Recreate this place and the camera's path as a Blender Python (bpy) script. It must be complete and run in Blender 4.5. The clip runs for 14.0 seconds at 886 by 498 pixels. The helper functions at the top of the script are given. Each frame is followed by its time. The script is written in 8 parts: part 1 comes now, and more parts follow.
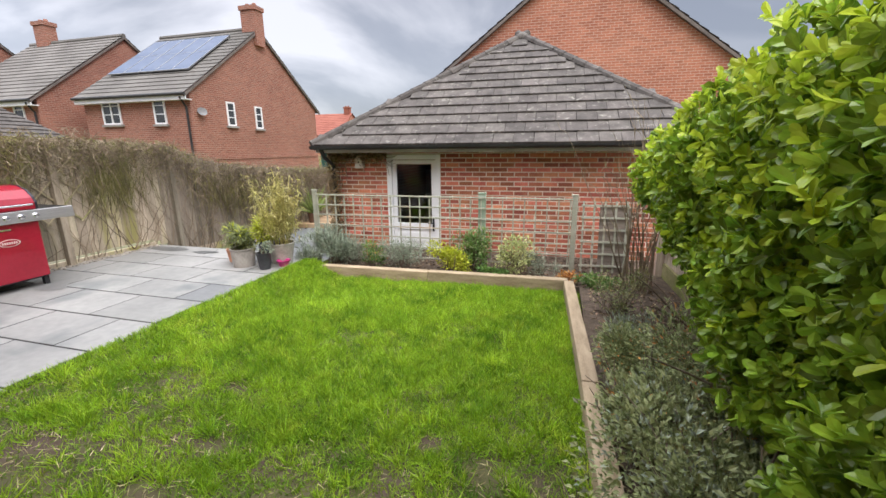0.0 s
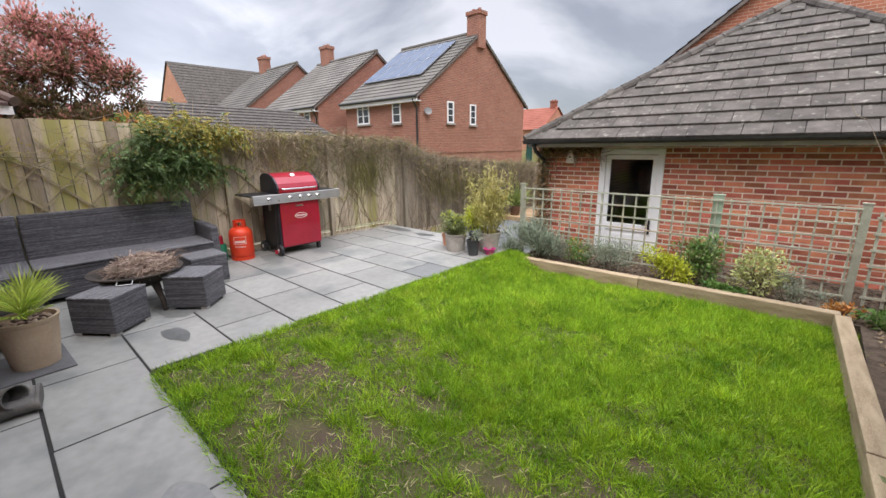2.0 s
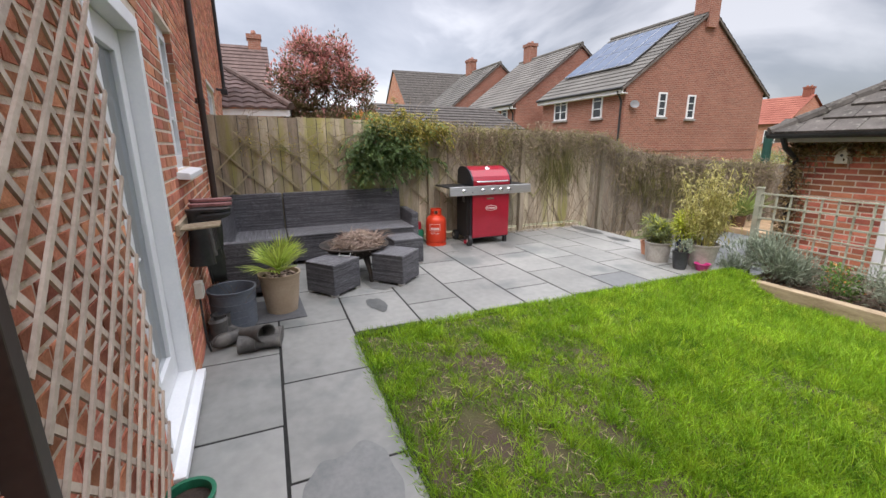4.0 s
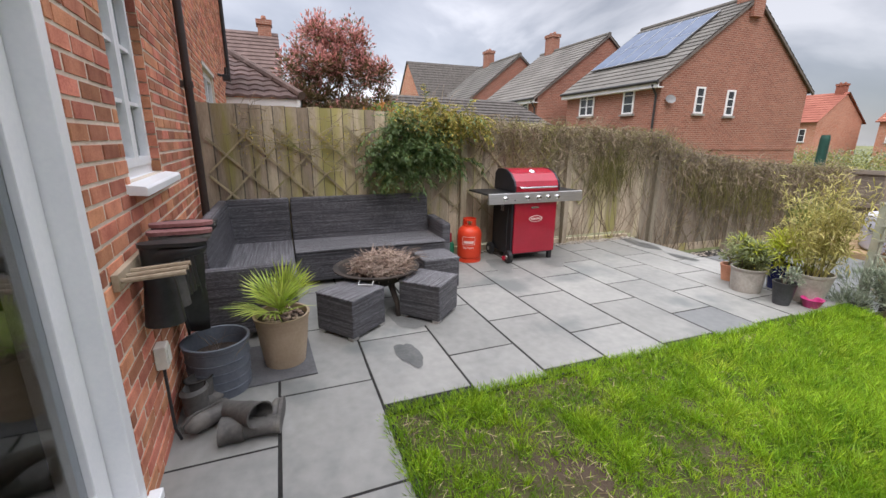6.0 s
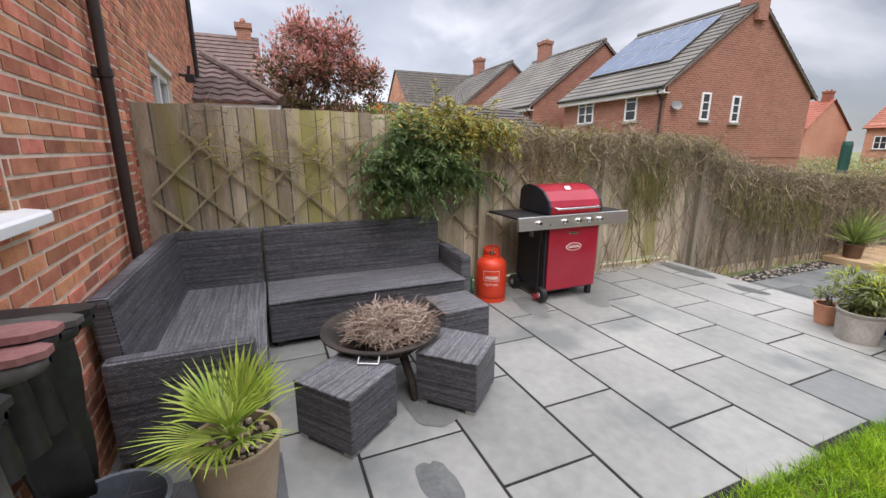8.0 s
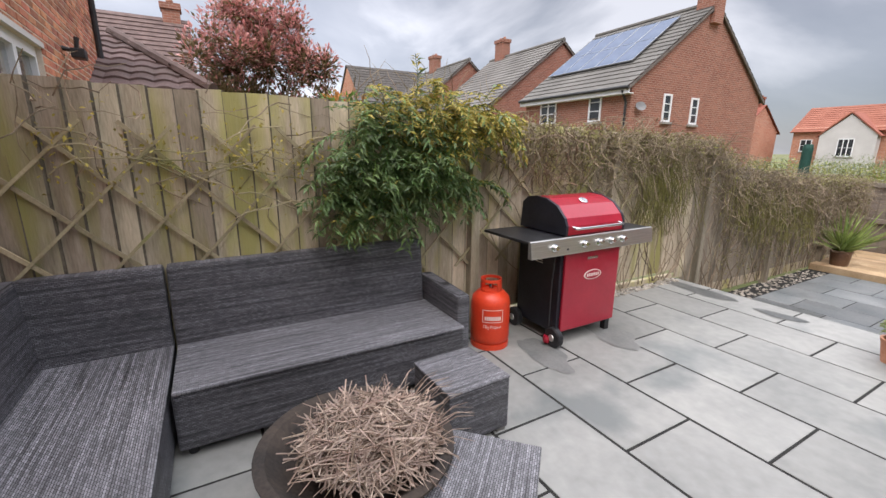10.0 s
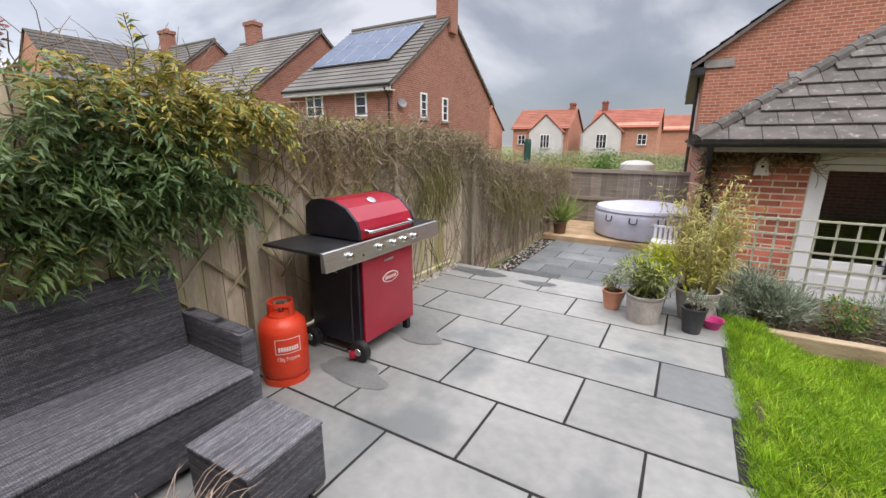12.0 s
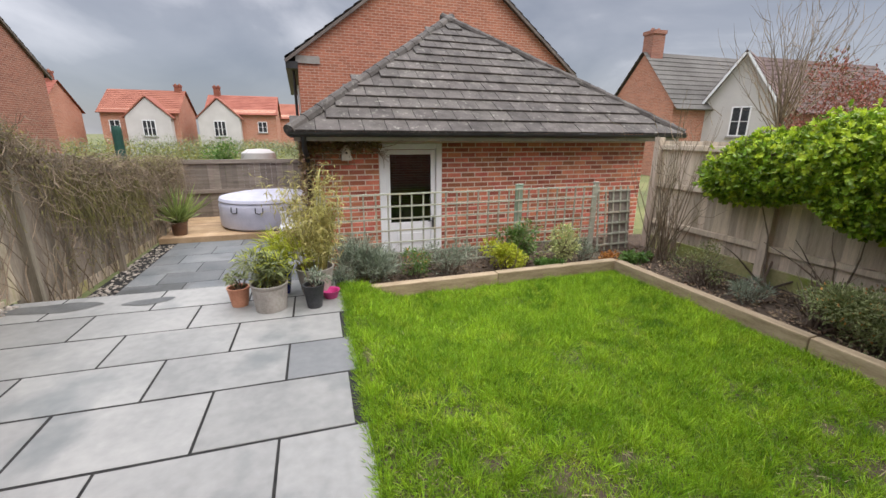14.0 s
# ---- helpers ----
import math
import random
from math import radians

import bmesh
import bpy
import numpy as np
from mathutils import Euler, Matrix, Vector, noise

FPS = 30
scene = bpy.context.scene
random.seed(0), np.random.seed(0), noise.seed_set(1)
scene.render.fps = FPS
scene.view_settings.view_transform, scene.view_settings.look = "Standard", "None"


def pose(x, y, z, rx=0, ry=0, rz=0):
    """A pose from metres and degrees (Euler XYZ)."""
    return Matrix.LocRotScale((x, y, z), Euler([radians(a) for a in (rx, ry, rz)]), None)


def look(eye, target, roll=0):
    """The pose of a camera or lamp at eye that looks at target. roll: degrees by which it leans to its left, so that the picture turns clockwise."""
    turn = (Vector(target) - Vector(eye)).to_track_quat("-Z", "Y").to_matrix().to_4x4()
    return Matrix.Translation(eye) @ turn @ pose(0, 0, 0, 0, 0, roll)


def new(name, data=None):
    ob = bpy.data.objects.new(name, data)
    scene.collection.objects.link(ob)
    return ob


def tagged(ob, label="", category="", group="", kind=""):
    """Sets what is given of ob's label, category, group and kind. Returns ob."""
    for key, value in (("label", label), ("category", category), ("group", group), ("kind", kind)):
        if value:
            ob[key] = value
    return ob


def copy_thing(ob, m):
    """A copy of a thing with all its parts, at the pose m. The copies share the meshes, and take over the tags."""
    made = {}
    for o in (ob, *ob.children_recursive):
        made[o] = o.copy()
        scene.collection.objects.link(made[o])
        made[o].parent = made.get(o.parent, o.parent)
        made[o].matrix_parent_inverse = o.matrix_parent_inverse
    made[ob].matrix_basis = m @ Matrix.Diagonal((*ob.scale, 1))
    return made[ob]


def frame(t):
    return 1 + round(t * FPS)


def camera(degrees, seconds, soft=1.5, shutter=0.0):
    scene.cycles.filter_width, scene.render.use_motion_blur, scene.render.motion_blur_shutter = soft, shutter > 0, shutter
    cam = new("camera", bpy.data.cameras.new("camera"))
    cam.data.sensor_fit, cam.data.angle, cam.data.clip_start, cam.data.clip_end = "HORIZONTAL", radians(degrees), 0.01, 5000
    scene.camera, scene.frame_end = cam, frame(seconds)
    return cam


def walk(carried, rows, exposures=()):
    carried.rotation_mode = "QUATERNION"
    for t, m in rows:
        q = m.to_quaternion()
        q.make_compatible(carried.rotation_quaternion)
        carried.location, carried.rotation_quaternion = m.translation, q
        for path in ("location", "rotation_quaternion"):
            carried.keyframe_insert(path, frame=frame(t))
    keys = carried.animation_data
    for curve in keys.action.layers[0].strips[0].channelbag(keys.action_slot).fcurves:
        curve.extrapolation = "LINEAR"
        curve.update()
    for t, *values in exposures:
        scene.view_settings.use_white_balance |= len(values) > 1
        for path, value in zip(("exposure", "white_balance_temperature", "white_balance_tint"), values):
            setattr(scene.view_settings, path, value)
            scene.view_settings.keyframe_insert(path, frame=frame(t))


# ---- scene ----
cam = camera(94.1, 14.0)
PATH = [
    (0, (0.315, 0.311, 1.571), (-0.214, 2.181, 1.102), -0.5),
    (0.5, (0.272, 0.293, 1.575), (-0.387, 2.121, 1.1), -0.6),
    (1, (0.236, 0.293, 1.581), (-0.619, 2.036, 1.1), -0.6),
    (1.5, (0.174, 0.255, 1.576), (-0.901, 1.87, 1.092), -0.6),
    (2, (0.14, 0.222, 1.572), (-1.169, 1.655, 1.087), -0.7),
    (2.5, (0.115, 0.21, 1.569), (-1.397, 1.425, 1.084), -0.8),
    (3, (0.089, 0.199, 1.552), (-1.572, 1.204, 1.072), -0.7),
    (3.5, (0.064, 0.225, 1.524), (-1.688, 1.062, 1.045), -0.7),
    (4, (-0.045, 0.254, 1.52), (-1.84, 0.99, 1.034), -0.4),
    (4.2, (-0.136, 0.26, 1.514), (-1.941, 0.971, 1.029), -0.5),
    (6.3, (-1.308, 0.337, 1.577), (-3.111, 1.034, 1.065), 0.5),
    (6.5, (-1.426, 0.344, 1.581), (-3.233, 1.037, 1.077), 0.3),
    (7, (-1.72, 0.343, 1.565), (-3.518, 1.06, 1.066), 0.4),
    (7.2, (-1.855, 0.365, 1.558), (-3.653, 1.094, 1.071), 0.2),
    (9.3, (-3.03, 0.571, 1.594), (-4.782, 1.411, 1.122), 0.3),
    (9.5, (-3.171, 0.591, 1.589), (-4.904, 1.473, 1.119), 0.4),
    (10, (-3.4, 0.669, 1.581), (-5.096, 1.62, 1.111), 0.4),
    (10.5, (-3.672, 0.712, 1.597), (-5.294, 1.783, 1.124), 0.3),
    (11, (-3.796, 0.749, 1.602), (-5.281, 1.999, 1.121), 0.3),
    (11.5, (-3.773, 0.814, 1.595), (-5.048, 2.276, 1.109), 0.3),
    (12, (-3.706, 0.873, 1.604), (-4.69, 2.543, 1.111), 0.2),
    (12.5, (-3.636, 0.93, 1.612), (-4.248, 2.766, 1.109), -0.2),
    (13, (-3.568, 0.96, 1.61), (-3.749, 2.885, 1.101), 0.0),
    (13.5, (-3.493, 0.964, 1.617), (-3.258, 2.88, 1.096), 0.2),
    (14, (-3.415, 0.957, 1.633), (-2.854, 2.799, 1.094), 0.4),
]
walk(cam, [(t, look(eye, target, roll)) for t, eye, target, roll in PATH], exposures=[(0, 0.84, 6500, 14), (3.2, 0.62, 6500, 14), (6.5, 0.60, 6500, 14), (9.5, 0.67, 6500, 14), (12, 0.6, 6500, 14), (14, 0.54, 6500, 14)])

# ---- world, sun ----
world = bpy.data.worlds.new("overcast_sky")
scene.world = world
world.use_nodes = True
wn, wl = world.node_tree.nodes, world.node_tree.links
SUN_EL, SUN_AZ = 58.0, 128.0
sky = wn.new("ShaderNodeTexSky")
sky.sky_type, sky.sun_disc = "NISHITA", False
sky.sun_elevation, sky.sun_rotation = radians(SUN_EL), radians(SUN_AZ)
tc = wn.new("ShaderNodeTexCoord")
mp = wn.new("ShaderNodeMapping")
mp.inputs["Scale"].default_value = (1.0, 1.0, 2.0)
mp.inputs["Location"].default_value = (0.35, 0.1, 0.0)
wl.new(tc.outputs["Generated"], mp.inputs["Vector"])
n1 = wn.new("ShaderNodeTexNoise")
n1.inputs["Scale"].default_value, n1.inputs["Detail"].default_value, n1.inputs["Roughness"].default_value = 2.0, 7.0, 0.5
n1.inputs["Distortion"].default_value = 0.5
wl.new(mp.outputs["Vector"], n1.inputs["Vector"])
cr = wn.new("ShaderNodeValToRGB")
cr.color_ramp.elements[0].position, cr.color_ramp.elements[0].color = 0.36, (0.16, 0.172, 0.195, 1)
cr.color_ramp.elements[1].position, cr.color_ramp.elements[1].color = 0.66, (0.49, 0.495, 0.51, 1)
mid = cr.color_ramp.elements.new(0.5)
mid.color = (0.232, 0.242, 0.264, 1)
wl.new(n1.outputs["Fac"], cr.inputs["Fac"])
bg = wn["Background"]
bg2 = wn.new("ShaderNodeBackground")
bg2.inputs["Strength"].default_value = 0.02
bg.inputs["Strength"].default_value = 0.95
# an overcast sky grows brighter towards the zenith
sxyz = wn.new("ShaderNodeSeparateXYZ")
wl.new(tc.outputs["Generated"], sxyz.inputs[0])
zen = wn.new("ShaderNodeMapRange")
zen.inputs["From Min"].default_value, zen.inputs["From Max"].default_value = 0.35, 1.0
zen.inputs["To Min"].default_value, zen.inputs["To Max"].default_value = 1.0, 9.0
wl.new(sxyz.outputs["Z"], zen.inputs["Value"])
vm = wn.new("ShaderNodeVectorMath")
vm.operation = "SCALE"
# the cloud is thinner and brighter towards the west
west = wn.new("ShaderNodeMapRange")
west.interpolation_type = "SMOOTHSTEP"
west.inputs["From Min"].default_value, west.inputs["From Max"].default_value = -0.72, -1.0
west.inputs["To Min"].default_value, west.inputs["To Max"].default_value = 1.0, 2.0
wl.new(sxyz.outputs["X"], west.inputs["Value"])
vw = wn.new("ShaderNodeVectorMath")
vw.operation = "SCALE"
wl.new(cr.outputs["Color"], vw.inputs[0])
wl.new(west.outputs["Result"], vw.inputs["Scale"])
wl.new(vw.outputs["Vector"], vm.inputs[0])
wl.new(zen.outputs["Result"], vm.inputs["Scale"])
wl.new(vm.outputs["Vector"], bg.inputs["Color"])
wl.new(sky.outputs["Color"], bg2.inputs["Color"])
add = wn.new("ShaderNodeAddShader")
wl.new(bg.outputs["Background"], add.inputs[0])
wl.new(bg2.outputs["Background"], add.inputs[1])
wl.new(add.outputs["Shader"], wn["World Output"].inputs["Surface"])

sun = new("sun", bpy.data.lights.new("sun", "SUN"))
sun.data.energy, sun.data.angle, sun.data.color = 2.0, radians(60), (1.0, 0.96, 0.9)
sun_dir = Vector((math.sin(radians(SUN_AZ)) * math.cos(radians(SUN_EL)), math.cos(radians(SUN_AZ)) * math.cos(radians(SUN_EL)), math.sin(radians(SUN_EL))))
sun.matrix_world = look(sun_dir * 30, (0, 0, 0))


# ---- materials ----
def mat(name, c1, c2, rough=0.8, scale=6.0, fine=60.0, bump=0.25, metal=0.0, rnd=0.0, spec=0.4, mix=0.5, stretch=(1, 1, 1), space="Object", c3=None, cover=0.6, coat=0.0, trans=0.0, patch=1.3):
    """A rough surface: two colours in coarse and fine noise, pieces varied at random, relief from the fine noise; c3 is a patchy stain."""
    m = bpy.data.materials.new(name)
    m.use_nodes = True
    N, L = m.node_tree.nodes, m.node_tree.links
    b = N["Principled BSDF"]
    co = N.new("ShaderNodeTexCoord")
    ma = N.new("ShaderNodeMapping")
    ma.inputs["Scale"].default_value = stretch
    if space == "World":
        ge = N.new("ShaderNodeNewGeometry")
        L.new(ge.outputs["Position"], ma.inputs["Vector"])
    else:
        L.new(co.outputs["Object"], ma.inputs["Vector"])
    a = N.new("ShaderNodeTexNoise")
    a.inputs["Scale"].default_value, a.inputs["Detail"].default_value = scale, 5
    f = N.new("ShaderNodeTexNoise")
    f.inputs["Scale"].default_value, f.inputs["Detail"].default_value = fine, 4
    L.new(ma.outputs["Vector"], a.inputs["Vector"])
    L.new(ma.outputs["Vector"], f.inputs["Vector"])
    ad = N.new("ShaderNodeMath")
    ad.operation = "MULTIPLY_ADD"
    ad.inputs[1].default_value, ad.inputs[2].default_value = 0.55, 0.0
    L.new(f.outputs["Fac"], ad.inputs[0])
    ad2 = N.new("ShaderNodeMath")
    ad2.operation = "MULTIPLY_ADD"
    ad2.inputs[1].default_value = 1.0
    L.new(a.outputs["Fac"], ad2.inputs[0])
    L.new(ad.outputs[0], ad2.inputs[2])
    mr = N.new("ShaderNodeMapRange")
    mr.inputs["From Min"].default_value, mr.inputs["From Max"].default_value = 0.775 - 0.36 * (1.1 - mix), 0.775 + 0.36 * (1.1 - mix)
    L.new(ad2.outputs[0], mr.inputs["Value"])
    mx = N.new("ShaderNodeMix")
    mx.data_type = "RGBA"
    mx.inputs["A"].default_value, mx.inputs["B"].default_value = (*c1, 1), (*c2, 1)
    L.new(mr.outputs["Result"], mx.inputs["Factor"])
    col = mx.outputs["Result"]
    if c3:
        s = N.new("ShaderNodeTexNoise")
        s.inputs["Scale"].default_value, s.inputs["Detail"].default_value = patch, 6
        L.new(ma.outputs["Vector"], s.inputs["Vector"])
        sr = N.new("ShaderNodeMapRange")
        sr.inputs["From Min"].default_value, sr.inputs["From Max"].default_value = cover, cover + 0.14
        L.new(s.outputs["Fac"], sr.inputs["Value"])
        m3 = N.new("ShaderNodeMix")
        m3.data_type = "RGBA"
        m3.inputs["B"].default_value = (*c3, 1)
        L.new(sr.outputs["Result"], m3.inputs["Factor"])
        L.new(col, m3.inputs["A"])
        col = m3.outputs["Result"]
    if rnd:
        oi = N.new("ShaderNodeObjectInfo")
        g = N.new("ShaderNodeNewGeometry")
        sm = N.new("ShaderNodeMath")
        sm.operation = "ADD"
        L.new(oi.outputs["Random"], sm.inputs[0])
        L.new(g.outputs["Random Per Island"], sm.inputs[1])
        fr = N.new("ShaderNodeMath")
        fr.operation = "FRACT"
        L.new(sm.outputs[0], fr.inputs[0])
        r2 = N.new("ShaderNodeMath")
        r2.operation = "MULTIPLY_ADD"
        r2.inputs[1].default_value, r2.inputs[2].default_value = 2 * rnd, 1 - rnd
        L.new(fr.outputs[0], r2.inputs[0])
        hs = N.new("ShaderNodeHueSaturation")
        L.new(r2.outputs[0], hs.inputs["Value"])
        h2 = N.new("ShaderNodeMath")
        h2.operation = "MULTIPLY_ADD"
        h2.inputs[1].default_value, h2.inputs[2].default_value = 0.06 * rnd, 0.5 - 0.03 * rnd
        f7 = N.new("ShaderNodeMath")
        f7.operation = "MULTIPLY"
        f7.inputs[1].default_value = 7.31
        L.new(fr.outputs[0], f7.inputs[0])
        f8 = N.new("ShaderNodeMath")
        f8.operation = "FRACT"
        L.new(f7.outputs[0], f8.inputs[0])
        L.new(f8.outputs[0], h2.inputs[0])
        L.new(h2.outputs[0], hs.inputs["Hue"])
        L.new(col, hs.inputs["Color"])
        col = hs.outputs["Color"]
    L.new(col, b.inputs["Base Color"])
    b.inputs["Roughness"].default_value, b.inputs["Metallic"].default_value = rough, metal
    b.inputs["Specular IOR Level"].default_value = spec
    b.inputs["Coat Weight"].default_value = coat
    if bump:
        bu = N.new("ShaderNodeBump")
        bu.inputs["Strength"].default_value, bu.inputs["Distance"].default_value = bump, 0.01
        L.new(ad2.outputs[0], bu.inputs["Height"])
        L.new(bu.outputs["Normal"], b.inputs["Normal"])
    if trans:
        tr = N.new("ShaderNodeBsdfTranslucent")
        L.new(col, tr.inputs["Color"])
        ms = N.new("ShaderNodeMixShader")
        ms.inputs[0].default_value = trans
        L.new(b.outputs[0], ms.inputs[1])
        L.new(tr.outputs[0], ms.inputs[2])
        L.new(ms.outputs[0], N["Material Output"].inputs["Surface"])
    return m


def far_brick(name, c1, c2, mortar, scale=1.0):
    """Brickwork seen from afar: courses of 75 mm by the wall's own two axes."""
    m = mat(name, c1, c2, 0.9, 0.6, 12, 0.15)
    N, L = m.node_tree.nodes, m.node_tree.links
    b = N["Principled BSDF"]
    old = b.inputs["Base Color"].links[0].from_socket
    co = N.new("ShaderNodeTexCoord")
    sp = N.new("ShaderNodeSeparateXYZ")
    L.new(co.outputs["Object"], sp.inputs[0])
    ad = N.new("ShaderNodeMath")
    ad.operation = "ADD"
    L.new(sp.outputs["X"], ad.inputs[0])
    L.new(sp.outputs["Y"], ad.inputs[1])
    cb = N.new("ShaderNodeCombineXYZ")
    L.new(ad.outputs[0], cb.inputs["X"])
    L.new(sp.outputs["Z"], cb.inputs["Y"])
    br = N.new("ShaderNodeTexBrick")
    br.inputs["Scale"].default_value = 1.0
    br.inputs["Brick Width"].default_value, br.inputs["Row Height"].default_value, br.inputs["Mortar Size"].default_value = 0.225 * scale, 0.075 * scale, 0.006 * scale
    br.inputs["Mortar"].default_value = (*mortar, 1)
    hs = N.new("ShaderNodeHueSaturation")
    hs.inputs["Value"].default_value = 0.72
    L.new(old, hs.inputs["Color"])
    L.new(old, br.inputs["Color1"])
    L.new(hs.outputs["Color"], br.inputs["Color2"])
    L.new(cb.outputs[0], br.inputs["Vector"])
    L.new(br.outputs["Color"], b.inputs["Base Color"])
    return m


def glass(name, tint=(0.75, 0.8, 0.82), rough=0.02):
    m = bpy.data.materials.new(name)
    m.use_nodes = True
    b = m.node_tree.nodes["Principled BSDF"]
    b.inputs["Base Color"].default_value = (*tint, 1)
    b.inputs["Roughness"].default_value = rough
    b.inputs["Transmission Weight"].default_value = 1.0
    b.inputs["IOR"].default_value = 1.45
    return m


SLAB = mat("sandstone_slab", (0.20, 0.202, 0.19), (0.295, 0.292, 0.272), 0.55, 1.4, 13, 0.18, rnd=0.16, c3=(0.155, 0.165, 0.16), cover=0.55, patch=1.7, space="World")
LOWSLAB = mat("damp_slab", (0.115, 0.13, 0.135), (0.21, 0.215, 0.21), 0.55, 2.0, 40, 0.25, rnd=0.28, space="World", c3=(0.10, 0.105, 0.10), cover=0.55, patch=1.5)
SLAB_DARK = mat("blue_grey_slab", (0.11, 0.118, 0.12), (0.17, 0.175, 0.172), 0.5, 1.6, 15, 0.18, space="World")
JOINT = mat("dark_joint", (0.010, 0.010, 0.010), (0.026, 0.025, 0.022), 0.95, 20, 120, 0.4, space="World")
COMPOST = mat("dark_compost", (0.025, 0.018, 0.014), (0.07, 0.05, 0.038), 1.0, 12, 90, 1.0)
SOIL = mat("soil", (0.05, 0.036, 0.025), (0.135, 0.10, 0.07), 1.0, 12, 90, 1.0, space="World")
LAWN_SOIL = mat("lawn_soil", (0.045, 0.042, 0.016), (0.08, 0.078, 0.028), 1.0, 6, 70, 0.8, space="World", c3=(0.068, 0.048, 0.032), cover=0.45, patch=2.6)
GROUND = mat("far_ground", (0.08, 0.10, 0.03), (0.20, 0.20, 0.08), 1.0, 0.3, 6, 0.3, space="World", c3=(0.12, 0.11, 0.08), cover=0.52, patch=0.08)
GRASS = mat("grass_blade", (0.105, 0.225, 0.010), (0.30, 0.47, 0.028), 0.55, 2.6, 13, 0, rnd=0.5, c3=(0.36, 0.45, 0.04), cover=0.6, patch=3.0, space="World", trans=0.35, spec=0.25)
TUFT = mat("tuft_blade", (0.17, 0.32, 0.014), (0.40, 0.58, 0.035), 0.5, 2.0, 9, 0, rnd=0.45, c3=(0.48, 0.56, 0.06), cover=0.58, patch=2.2, space="World", trans=0.4, spec=0.3)
STRAW = mat("dead_grass", (0.30, 0.25, 0.12), (0.50, 0.44, 0.24), 0.8, 4, 20, 0, rnd=0.35, space="World")
BRICK = mat("red_brick", (0.36, 0.125, 0.075), (0.58, 0.25, 0.15), 0.9, 9, 130, 0.5, rnd=0.4, space="World", spec=0.2)
BRICK_G = mat("red_brick_weathered", (0.36, 0.11, 0.068), (0.52, 0.19, 0.115), 0.9, 7, 110, 0.5, rnd=0.42, space="World", spec=0.2)
MORTAR = mat("mortar", (0.60, 0.50, 0.40), (0.74, 0.64, 0.53), 0.95, 20, 160, 0.5, space="World")
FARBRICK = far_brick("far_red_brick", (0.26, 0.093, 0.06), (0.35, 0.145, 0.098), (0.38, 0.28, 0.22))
FARBRICK2 = far_brick("far_orange_brick", (0.44, 0.17, 0.10), (0.54, 0.24, 0.15), (0.55, 0.40, 0.32))
TILE = mat("concrete_roof_tile", (0.055, 0.048, 0.042), (0.115, 0.102, 0.09), 0.9, 5, 70, 0.5, rnd=0.2, space="World", c3=(0.21, 0.20, 0.17), cover=0.59, patch=13.0)
TILE_B = mat("brown_roof_tile", (0.085, 0.055, 0.048), (0.15, 0.10, 0.088), 0.9, 4, 60, 0.4, rnd=0.25, space="World")
FARTILE = mat("far_grey_tile", (0.095, 0.088, 0.078), (0.155, 0.145, 0.13), 0.9, 0.7, 9, 0.3, rnd=0.15, space="World")
FARORANGE = mat("far_orange_tile", (0.22, 0.072, 0.046), (0.30, 0.11, 0.072), 0.9, 0.8, 9, 0.3, rnd=0.12, space="World")
WHITE = mat("white_upvc", (0.74, 0.75, 0.76), (0.82, 0.82, 0.82), 0.35, 3, 60, 0.03)
RENDERED = mat("white_render", (0.50, 0.475, 0.455), (0.59, 0.565, 0.54), 0.9, 1, 20, 0.2)
BLACK = mat("black_plastic", (0.012, 0.012, 0.013), (0.03, 0.03, 0.032), 0.45, 6, 60, 0.1)
GUTTER = mat("black_gutter", (0.015, 0.015, 0.016), (0.04, 0.04, 0.04), 0.5, 4, 40, 0.1)
BROWNPIPE = mat("brown_downpipe", (0.03, 0.02, 0.017), (0.05, 0.035, 0.03), 0.4, 4, 40, 0.05)
FENCE = mat("weathered_fence_board", (0.315, 0.262, 0.185), (0.56, 0.475, 0.355), 0.9, 3.0, 26, 0.6, rnd=0.3, stretch=(4, 4, 0.6), c3=(0.37, 0.34, 0.13), cover=0.48, patch=1.0, space="World")
# dark colour standing for the shadow line where fence boards overlap
LAP_SHADE = mat("shaded_board_edge", (0.075, 0.062, 0.045), (0.16, 0.135, 0.10), 0.95, 5, 40, 0.4, space="World")
FENCE_F = mat("grey_fence_board", (0.15, 0.125, 0.10), (0.27, 0.23, 0.19), 0.9, 3.0, 26, 0.5, rnd=0.25, stretch=(0.5, 6, 6), space="World")
LATH = mat("pale_trellis_lath", (0.28, 0.235, 0.14), (0.44, 0.375, 0.24), 0.85, 8, 60, 0.4, rnd=0.2, space="World", c3=(0.24, 0.25, 0.08), cover=0.55, patch=2.5)
LATH_W = mat("wall_trellis_wood", (0.36, 0.28, 0.22), (0.54, 0.44, 0.36), 0.8, 8, 60, 0.3, rnd=0.15, space="World")
LATH_G = mat("sage_painted_trellis", (0.28, 0.29, 0.22), (0.41, 0.41, 0.33), 0.8, 8, 60, 0.3, rnd=0.12, space="World", c3=(0.44, 0.36, 0.26), cover=0.55, patch=3.0)
SAGE = mat("sage_green_paint", (0.24, 0.32, 0.24), (0.31, 0.39, 0.30), 0.75, 6, 60, 0.2)
SLEEPER = mat("timber_sleeper_wood", (0.235, 0.175, 0.105), (0.40, 0.315, 0.205), 0.85, 4, 40, 0.4, rnd=0.1, stretch=(0.8, 4, 4), c3=(0.26, 0.20, 0.12), cover=0.64, patch=1.6)
DECK = mat("deck_board_wood", (0.36, 0.24, 0.13), (0.50, 0.36, 0.22), 0.8, 4, 40, 0.3, rnd=0.15)
DARKGLASS = glass("window_glass")
